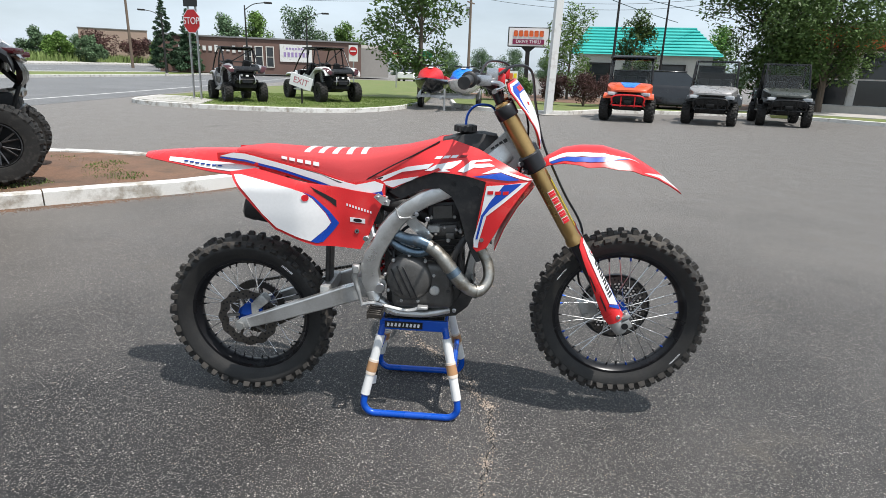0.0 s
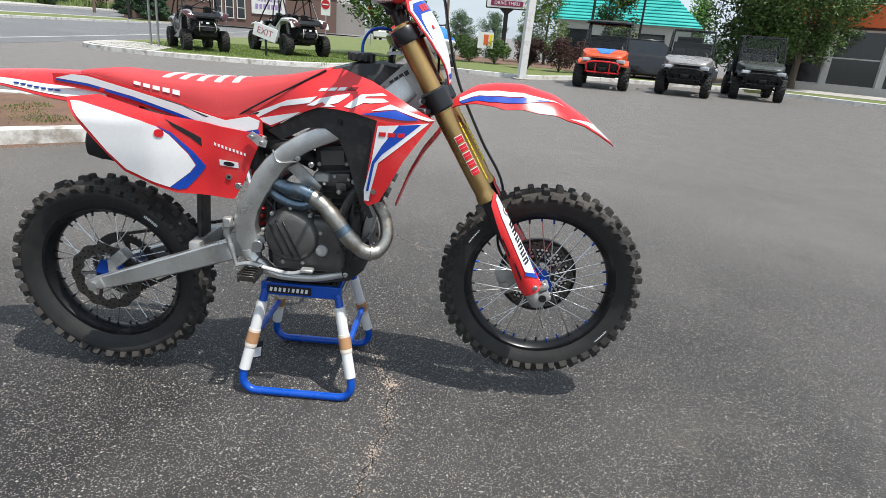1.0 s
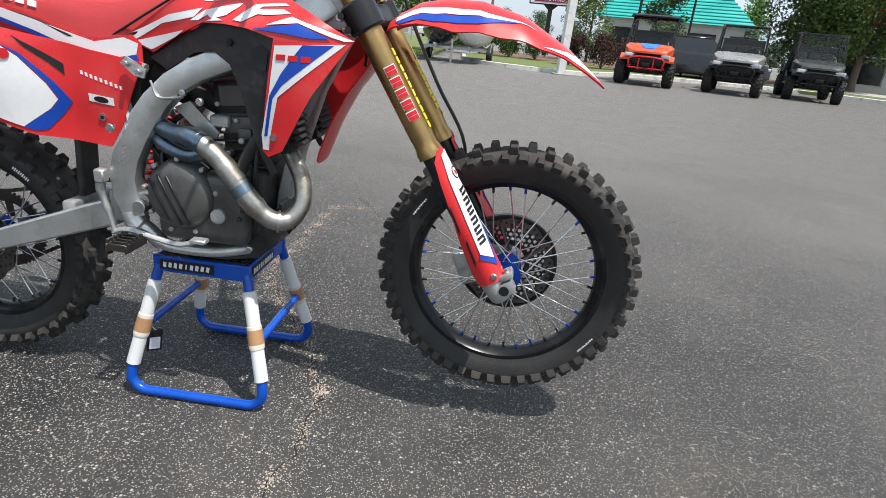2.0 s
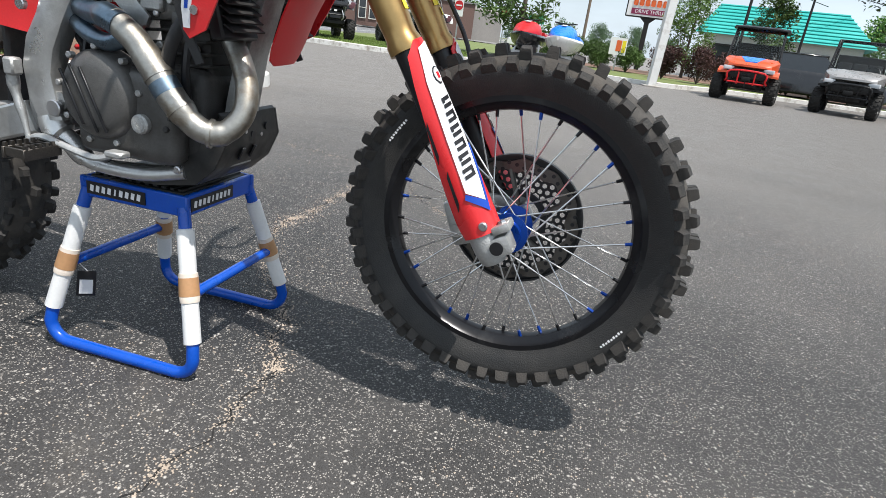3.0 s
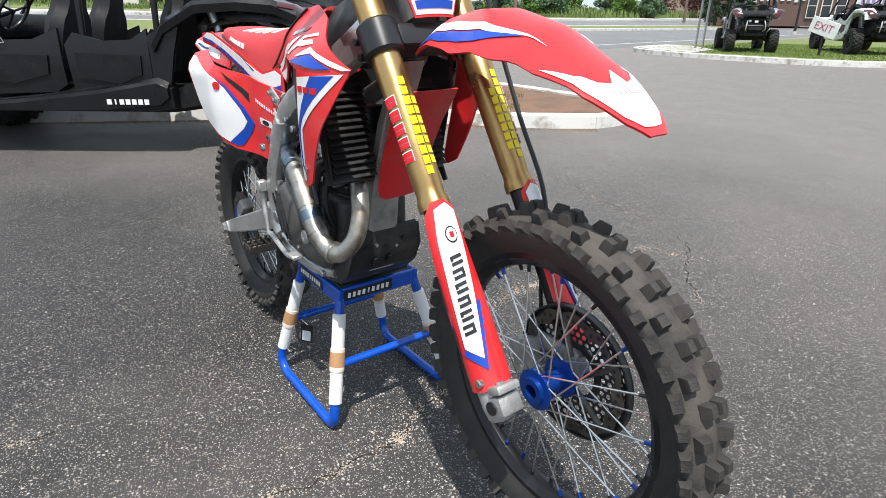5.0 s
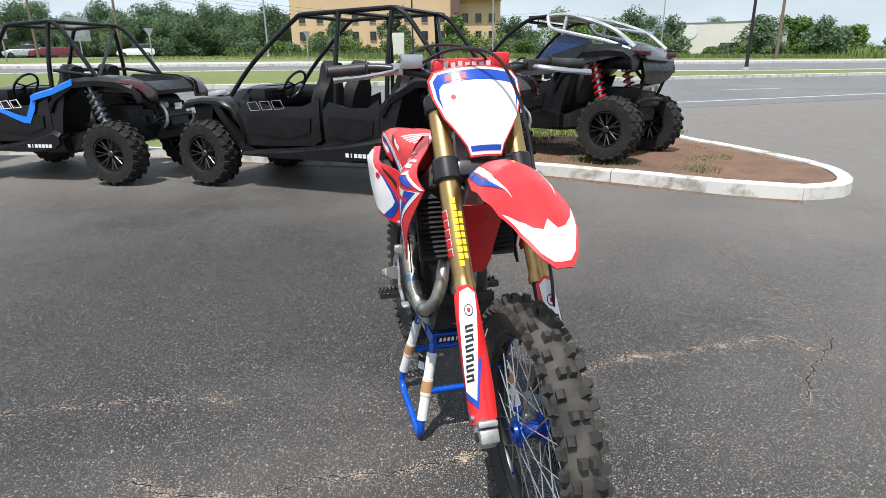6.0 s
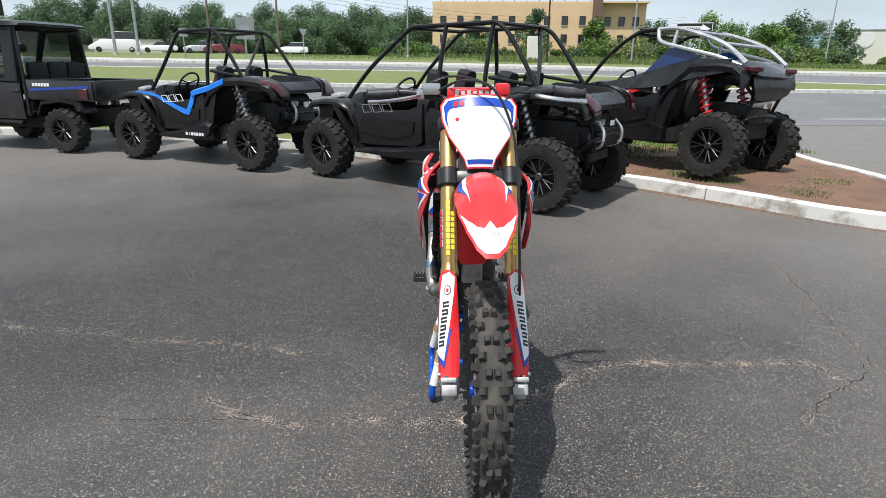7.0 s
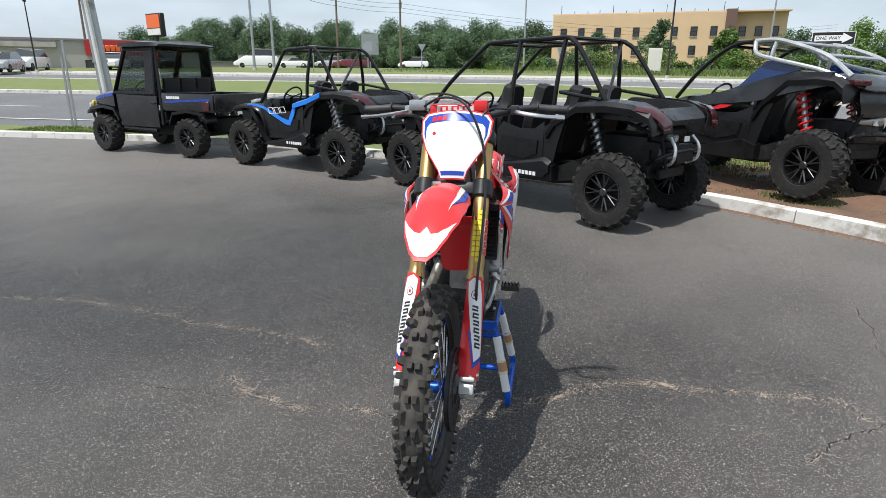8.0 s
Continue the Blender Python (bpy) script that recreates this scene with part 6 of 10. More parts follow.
# mud flap and shock
bm = box(BM(), (-0.418, -0.01, 0.60), (0.020, 0.075, 0.24), Matrix.Rotation(0.05, 3, "Y"), 0.006)
part("mud_flap", bm, BLACK, bike, "black rubber mud flap")
bm = cyl(BM(), (-0.25, 0, 0.52), (-0.19, 0, 0.86), 0.026)
part("shock_absorber", bm, STEEL, bike, "rear shock absorber")
bm = tube(BM(), [V(-0.245 + 0.05 * k / 80 , 0, 0.56 + 0.20 * k / 80) + V(0.038 * math.cos(k * 0.55), 0.038 * math.sin(k * 0.55), 0) for k in range(81)], 0.006, 6)
part("shock_spring", bm, RED, bike, "red coil spring")
# rear sprocket and chain, left side
bm = BM()
lathe(bm, [(0.085, -0.003), (0.112, -0.003), (0.112, 0.003), (0.085, 0.003)], R_AXLE + V(0, 0.062, 0), seg=50)
for k in range(5):
    a = 2 * math.pi * k / 5
    tube(bm, [R_AXLE + V(0.04 * math.cos(a), 0.062, 0.04 * math.sin(a)), R_AXLE + V(0.09 * math.cos(a + 0.2), 0.062, 0.09 * math.sin(a + 0.2))], 0.009, 6, flat=0.4)
for k in range(49):
    a = 2 * math.pi * k / 49
    box(bm, R_AXLE + V(0.114 * math.cos(a), 0.062, 0.114 * math.sin(a)), (0.006, 0.005, 0.006), Matrix.Rotation(-a, 3, "Y"))
part("rear_sprocket", bm, CHAINM, bike, "rear sprocket")
bm = BM()
path = [R_AXLE + V(0.116 * math.cos(a), 0.062, 0.116 * math.sin(a)) for a in [math.radians(q) for q in range(95, 276, 8)]]
path += [V(-0.74 + 0.55 * t, 0.062, 0.241 + (0.535 - 0.241) * t) for t in [i / 36 for i in range(1, 37)]]
path += [V(-0.19 - 0.55 * t, 0.062, 0.595 - (0.595 - 0.473) * t) for t in [i / 36 for i in range(0, 36)]]
for i, p in enumerate(path):
    q = path[(i + 1) % len(path)]
    t = (q - p)
    if t.length > 0:
        box(bm, (p + q) / 2, (t.length * 0.85, 0.012 if i % 2 else 0.008, 0.011), Matrix.Rotation(-math.atan2(t.z, t.x), 3, "Y"))
part("drive_chain", bm, CHAINM, bike, "dark drive chain")
# rear brake: caliper, pedal, master cylinder
bm = BM()
box(bm, R_AXLE + V(0.068, -0.078, 0.085), (0.060, 0.045, 0.042), Matrix.Rotation(-0.7, 3, "Y"), 0.010, 2)
box(bm, R_AXLE + V(0.045, -0.092, 0.055), (0.03, 0.016, 0.05), None, 0.005, 2)
part("rear_caliper", bm, CAST, bike, "rear brake caliper")
bm = BM()
tube(bm, curve([(-0.285, -0.145, 0.635), (-0.29, -0.145, 0.585), (-0.275, -0.147, 0.53), (-0.262, -0.15, 0.478)], 4), [0.013, 0.014, 0.010, 0.012, 0.012, 0.009, 0.008, 0.010, 0.008, 0.007, 0.006, 0.006, 0.006], 12)
box(bm, (-0.283, -0.148, 0.622), (0.026, 0.026, 0.034), None, 0.004)
part("brake_master_cylinder", bm, CAST, bike, "rear brake master cylinder")
bm = tube(BM(), curve([(-0.265, -0.15, 0.478), (-0.22, -0.158, 0.492), (-0.15, -0.162, 0.480), (-0.085, -0.165, 0.472), (-0.035, -0.168, 0.487)], 5), 0.0075, 8, flat=0.7)
box(bm, (-0.028, -0.170, 0.490), (0.04, 0.028, 0.012), None, 0.003)
part("brake_pedal", bm, CAST, bike, "alloy brake pedal")
for s in (-1, 1):
    bm = BM()
    lo = V(-0.20, s * 0.165, 0.472)
    for dx in (-0.024, 0.024):
        box(bm, lo + V(dx, s * 0.035, 0), (0.006, 0.085, 0.022), None, 0.001)
    for k in range(5):
        box(bm, lo + V(0, s * (0.0 + 0.018 * k), 0.002), (0.05, 0.005, 0.018), None, 0.001)
    for k in range(6):
        for dx in (-0.024, 0.024):
            box(bm, lo + V(dx, s * (-0.005 + 0.015 * k), 0.014), (0.006, 0.006, 0.010))
    part("foot_peg", bm, CHAINM, bike, "toothed steel foot peg")

# ---- the blue bike stand ----
SBLUE = mat("blue powder coat", (0.001, 0.070, 0.44), 0.30, var=0.12, scale=8, grain=200, coat=0.1, dirt=(0.015, 0.10, 0.40), dscale=20, dlow=0.55, dhigh=0.85)
FOAM = mat("white foam wrap", (0.72, 0.72, 0.71), 0.75, var=0.06, scale=14, grain=160, bump=0.25, bscale=260)
TAPE = mat("brown packing tape", (0.42, 0.23, 0.11), 0.4, var=0.14, scale=14, grain=120)
TAPEW = mat("pale packing tape", (0.66, 0.58, 0.50), 0.5, var=0.08, scale=14, grain=120)
PADR = mat("black ribbed rubber", (0.014, 0.014, 0.014), 0.55, var=0.25)
stand = thing("bike_stand", "blue tubular bike stand, legs still wrapped in foam and tape", "stand", pose(-0.066, 0.030, 0, 0, 0, -2.0))
TW, TL, TZ = 0.122, 0.126, 0.405         # half width, half length and height of the top
BW, BL = 0.188, 0.193                    # half width and length at the ground
bm = BM()
for s in (-1, 1):
    box(bm, (0, s * TW, TZ - 0.026), (TL * 2 + 0.02, 0.012, 0.046), None, 0.003, 1)
    box(bm, (s * TL, 0, TZ - 0.026), (0.012, TW * 2 + 0.008, 0.046), None, 0.003, 1)
part("top_frame", bm, SBLUE, stand, "blue box frame of the top")
bm = box(BM(), (0, 0, TZ - 0.006), (TL * 2 - 0.014, TW * 2 - 0.014, 0.010), None, 0.003, 1)
pad = part("rubber_pad", bm, PADR, stand, "black ribbed rubber pad")
for k in range(11):
    part("pad_rib", box(BM(), (-TL + 0.02 + k * 0.0212, 0, TZ + 0.001), (0.010, TW * 2 - 0.03, 0.006)), PADR, pad)
r = 0.0135
for s in (-1, 1):
    bendr = 0.046
    side = [V(-BL, s * BW, 0.080)]
    for k in range(8):
        a_ = math.pi / 2 * k / 7
        side.append(V(-BL + bendr * (1 - math.cos(a_)) + 0.004, s * (BW + 0.002), r + 0.001 + bendr * (1 - math.sin(a_))))
    side[0] = V(-BL + 0.008, s * (BW - 0.004), 0.090)
    dense = [V(-TL + 0.004, s * (TW - 0.004), TZ - 0.03), *side, *[V(-p.x, p.y, p.z) for p in reversed(side)], V(TL - 0.004, s * (TW - 0.004), TZ - 0.03)]
    part("leg_hoop", tube(BM(), dense, r, 14), SBLUE, stand, "bent blue tube, two legs and a foot")
    for e in (-1, 1):
        top, foot = V(e * (TL - 0.004), s * (TW - 0.004), TZ - 0.03), V(e * (BL - 0.008), s * (BW - 0.004), 0.090)
        jt = 0.018 * s - 0.012 * e
        bm = tube(BM(), [top.lerp(foot, t) for t in (0.15, 0.16, 0.505, 0.51)], [r, 0.0185, 0.0180, r], 14)
        tube(bm, [top.lerp(foot, t) for t in (0.69 + jt, 0.70 + jt, 0.985, 0.99)], [r, 0.0180, 0.0185, r], 14)
        part("foam_wrap", bm, FOAM, stand, "white foam sleeve")
        bm = tube(BM(), [top.lerp(foot, t) for t in (0.525 + jt, 0.53 + jt, 0.665 + jt, 0.67 + jt)], [r, 0.0208, 0.0218, r], 14)
        part("tape", bm, TAPE, stand, "brown packing tape")
        bm = tube(BM(), [top.lerp(foot, t) for t in (0.495 + jt, 0.50 + jt, 0.532 + jt)], [r, 0.0200, 0.0206], 14)
        part("tape_band", bm, TAPEW, stand, "pale tape band")
        bm = tube(BM(), [top.lerp(foot, t) for t in (0.662 + jt, 0.667 + jt, 0.712 + jt, 0.717 + jt)], [0.0205, 0.0213, 0.0203, r], 14)
        part("tape_band", bm, TAPEW, stand, "pale tape band")
for e in (-1, 1):
    a = V(e * 0.164, -0.158, 0.195)
    part("cross_brace", cyl(BM(), a, V(a.x, 0.158, 0.195), 0.0118, seg=12), SBLUE, stand, "blue cross brace")
bm = box(BM(), (-0.040, -TW - 0.0072, TZ - 0.026), (0.150, 0.002, 0.028))
lab = part("label_plate", bm, DBLACK, stand, "black label strip")
for k in range(9):
    bm = box(BM(), (-0.101 + k * 0.0150, -TW - 0.0080, TZ - 0.026), (0.0085 if k != 4 else 0.004, 0.0016, 0.0145), Matrix.Rotation(0.2, 3, "Y"))
    part("white_mark", bm, DWHITE, lab)
bm = box(BM(), (TL + 0.0072, -0.035, TZ - 0.026), (0.002, 0.150, 0.028))
lab = part("label_plate", bm, DBLACK, stand, "black label strip")
for k in range(9):
    bm = box(BM(), (TL + 0.0080, -0.096 + k * 0.0150, TZ - 0.026), (0.0016, 0.0085 if k != 4 else 0.004, 0.0145), Matrix.Rotation(-0.2, 3, "X"))
    part("white_mark", bm, DWHITE, lab)
TAGR = Matrix.Rotation(0.75, 3, "Z") @ Matrix.Rotation(0.12, 3, "Y")
TAGC = V(-0.165, -0.108, 0.125)
bm = box(BM(), TAGC, (0.040, 0.003, 0.066), TAGR, 0.001)
tag = part("hang_tag", bm, DBLACK, stand, "black hanging tag")
bm = box(BM(), TAGC + TAGR @ V(0, -0.0025, -0.008), (0.028, 0.0016, 0.036), TAGR)
part("tag_label", bm, DWHITE, tag, "small white label")
bm = cyl(BM(), TAGC + TAGR @ V(0, 0, 0.033), (-0.164, -0.135, 0.200), 0.0012, seg=5)
part("tag_string", bm, DWHITE, tag, "string")

# ---- side-by-side off-road vehicles ----
VBLACK = mat("black moulded plastic", (0.0080, 0.0080, 0.0088), 0.30, var=0.25, scale=5, grain=160, bump=0.12, bscale=350, dirt=(0.024, 0.023, 0.021), dscale=6, dlow=0.55, dhigh=0.9)
VBODY = mat("satin black body panel", (0.0080, 0.0080, 0.0090), 0.34, var=0.2, scale=4, grain=160, bump=0.05, bscale=350, coat=0.15, dirt=(0.018, 0.018, 0.018), dscale=6, dlow=0.55, dhigh=0.9)
VDARK = mat("dark underbody", (0.007, 0.007, 0.007), 0.6, var=0.3, dirt=(0.028, 0.025, 0.022), dscale=8)
VGLOSS = mat("glossy black paint", (0.010, 0.010, 0.012), 0.22, var=0.1, scale=4, coat=0.5, dirt=(0.03, 0.03, 0.03), dscale=5)
VBLUE = mat("bright blue plastic", (0.008, 0.19, 0.74), 0.3, var=0.1, coat=0.2)
VDBLUE = mat("deep blue paint", (0.005, 0.024, 0.10), 0.25, var=0.1, coat=0.4)
VUBLUE = mat("blue body stripe", (0.012, 0.05, 0.34), 0.3, var=0.1, coat=0.3)
VORANGE = mat("orange red plastic", (0.60, 0.080, 0.020), 0.32, var=0.1, coat=0.25)
VRED = mat("red coil spring", (0.62, 0.012, 0.016), 0.35, var=0.1)
VWHITE = mat("white painted plastic", (0.68, 0.68, 0.67), 0.32, var=0.06, coat=0.2)
VSILVER = mat("silver painted tube", (0.55, 0.56, 0.57), 0.3, 0.6, var=0.08)
VGREY = mat("grey painted plastic", (0.30, 0.30, 0.31), 0.35, 0.2, var=0.1, coat=0.2)
VTYRE = mat("off-road tyre rubber", (0.015, 0.0145, 0.014), 0.72, var=0.3, scale=8, grain=120, bump=0.4, bscale=200, dirt=(0.050, 0.045, 0.040), dscale=9, dlow=0.5, dhigh=0.8)
VRIM = mat("black machined wheel", (0.012, 0.012, 0.0125), 0.35, 0.5, var=0.25)
VRIMF = mat("machined wheel face", (0.085, 0.085, 0.088), 0.36, 0.8, var=0.5, scale=5, dirt=(0.03, 0.03, 0.03), dscale=7)
VHOODS = mat("silver painted hood", (0.30, 0.29, 0.285), 0.3, 0.3, var=0.08, coat=0.3)
VHOODD = mat("dark olive painted hood", (0.045, 0.05, 0.045), 0.3, 0.2, var=0.1, coat=0.3)
VSPRING = mat("dark coil spring", (0.030, 0.030, 0.032), 0.35, 0.4, var=0.2)
VSEAT = mat("black seat vinyl", (0.012, 0.012, 0.013), 0.55, var=0.25, bump=0.3, bscale=300)
VLAMP = mat("clear lamp lens", (0.50, 0.52, 0.54), 0.12, var=0.05, coat=0.6)
VAMBER = mat("yellow marker lens", (0.80, 0.55, 0.02), 0.2, var=0.05, coat=0.4)
VTAIL = mat("red lamp lens", (0.050, 0.004, 0.006), 0.15, var=0.1, coat=0.6)
# flat dark colour for the panel that stands in for cab shade
VSHADE = mat("dark cab shade", (0.010, 0.010, 0.010), 0.9, var=0.3)
VGLASS = glass("cab glass", (0.93, 0.95, 0.94), 0.05)
VTINT = glass("tinted cab glass", (0.60, 0.64, 0.64), 0.06)


for m_ in (VBLACK, VBODY, VDARK, VTYRE, VSEAT):      # dull, sun-dried plastic and rubber
    for n_ in m_.node_tree.nodes:
        if n_.type == "BSDF_PRINCIPLED":
            n_.inputs["Specular IOR Level"].default_value = 0.32


def wheel_meshes(key, spokes, width, lug):
    """Meshes of a wheel of radius 1 on the y axis: tyre with blocks, rim, spoke face."""
    w = width / 2
    bm = BM()
    prof = [(0.52, -w * 0.78), (0.56, -w * 0.92), (0.74, -w * 1.02), (0.88, -w * 0.98), (0.93, -w * 0.72), (0.945, 0), (0.93, w * 0.72), (0.88, w * 0.98), (0.74, w * 1.02), (0.56, w * 0.92), (0.52, w * 0.78)]
    lathe(bm, prof, (0, 0, 0), seg=40)
    lugs = []
    for k in range(lug):
        for sgn in (-1, 1):
            aa = 2 * math.pi * k / lug + (math.pi / lug if sgn > 0 else 0)
            for i, (y, R, til) in enumerate(((0.30, 0.945, 0.12), (0.82, 0.915, 0.75))):
                ang = aa + (0.10 if i else 0)
                rad, tan = V(math.cos(ang), 0, math.sin(ang)), V(-math.sin(ang), 0, math.cos(ang))
                nrm = (rad * math.cos(sgn * til) + V(0, math.sin(sgn * til), 0)).normalized()
                lat = nrm.cross(tan)
                m = Matrix((nrm, -lat, tan)).transposed().to_4x4()
                m.translation = rad * (R - 0.005) + V(0, sgn * w * y, 0)
                lugs.append((i, m @ Matrix.Rotation(0.35 * sgn if i == 0 else 0.0, 4, "X")))
    shapes = []
    for L, W in ((0.115, w * 0.52), (0.12, w * 0.46)):
        bl = BM()
        knob(bl, V(0, 0, 0), 0, 0, 0, 0, L, W, 0.045)
        me = bpy.data.meshes.new(key + "_lug")
        finish(bl, me)
        me.materials.append(VTYRE)
        shapes.append(me)
    t = bpy.data.meshes.new(key + "_tyre")
    finish(bm, t)
    t.materials.append(VTYRE)
    bm = BM()
    lathe(bm, [(0.535, -w * 0.82), (0.50, -w * 0.86), (0.475, -w * 0.70), (0.45, 0), (0.475, w * 0.70), (0.50, w * 0.86), (0.535, w * 0.82)], (0, 0, 0), seg=36)
    disc(bm, (0, 0, 0), (0, 1, 0), 0.46, 0.04, 24)
    r = bpy.data.meshes.new(key + "_rim")
    finish(bm, r)
    r.materials.append(VRIM)
    bm = BM()
    for sgn in (-1, 1):
        for k in range(spokes):
            a = 2 * math.pi * k / spokes
            for da in (-0.17, 0.17):
                p0, p1 = V(0.13 * math.cos(a), sgn * w * 0.62, 0.13 * math.sin(a)), V(0.485 * math.cos(a + da), sgn * w * 0.80, 0.485 * math.sin(a + da))
                tube(bm, [p0, p1], [0.030, 0.022], 5, flat=0.7)
        lathe(bm, [(0.505, sgn * w * 0.84), (0.525, sgn * w * 0.84), (0.525, sgn * w * 0.88), (0.505, sgn * w * 0.88)], (0, 0, 0), seg=36)
        disc(bm, (0, sgn * w * 0.64, 0), (0, 1, 0), 0.11, 0.08, 14, 0.02)
        for k in range(spokes):
            a = 2 * math.pi * (k + 0.5) / spokes
            disc(bm, (0.515 * math.cos(a), sgn * w * 0.87, 0.515 * math.sin(a)), (0, 1, 0), 0.014, 0.02, 6)
    s = bpy.data.meshes.new(key + "_spokes")
    finish(bm, s)
    s.materials.append(VRIMF)
    return t, r, s, shapes, lugs


WHEELS = {"sport": wheel_meshes("sport", 7, 0.74, 20), "utility": wheel_meshes("utility", 7, 0.74, 18)}


def put_wheel(parent, x, y, R, key="sport", yaw=0.0):
    hub = new("wheel")
    hub.parent = parent
    hub.matrix_basis = pose(x, y, R, 0, 0, yaw) @ Matrix.Diagonal((R, R, R, 1))
    *meshes, shapes, lugs = WHEELS[key]
    for nm, me in zip(("tyre", "rim", "wheel_face"), meshes):
        ob = new(nm, me)
        ob.parent = hub
    for i, m in lugs:
        ob = new("tread_block", shapes[i])
        ob.parent = hub
        ob.matrix_basis = m
    return hub


def coil(bm, p0, p1, r, turns, wire):
    p0, p1 = Vector(p0), Vector(p1)
    ax = (p1 - p0).normalized()
    u = ax.orthogonal().normalized()
    w = ax.cross(u)
    n = turns * 10
    tube(bm, [p0.lerp(p1, k / n) + (u * math.cos(2 * math.pi * k / 10) + w * math.sin(2 * math.pi * k / 10)) * r for k in range(n + 1)], wire, 6)
    return bm


def shock(root, p0, p1, spring):
    p0, p1 = Vector(p0), Vector(p1)
    s = part("shock_absorber", cyl(cyl(BM(), p0, p0.lerp(p1, 0.55), 0.022, seg=10), p0.lerp(p1, 0.4), p1, 0.032, seg=10), VSILVER, root)
    part("coil_spring", coil(BM(), p0.lerp(p1, 0.06), p0.lerp(p1, 0.86), 0.064, 9, 0.014), spring, s)


def utv_seat(root, x, y):
    bm = BM()
    box(bm, (x + 0.05, y, 0.64), (0.50, 0.46, 0.16), Matrix.Rotation(-0.12, 3, "Y"), 0.05, 2)
    st = part("seat", bm, VSEAT, root, "black vinyl bucket seat")
    R = Matrix.Rotation(-0.22, 3, "Y")
    bm = loft(BM(), [[V(x - 0.20, y, 0.66) + R @ V(a * 0.07, w * b, h) for a, b in ((-1, -0.8), (-1, 0.8), (0.2, 1), (1, 0.85), (0.7, 0), (1, -0.85), (0.2, -1))]
                     for h, w in ((0.0, 0.22), (0.14, 0.25), (0.30, 0.25), (0.40, 0.22), (0.46, 0.17), (0.52, 0.14), (0.60, 0.135), (0.66, 0.12), (0.69, 0.07))])
    part("backrest", bm, VSEAT, st)


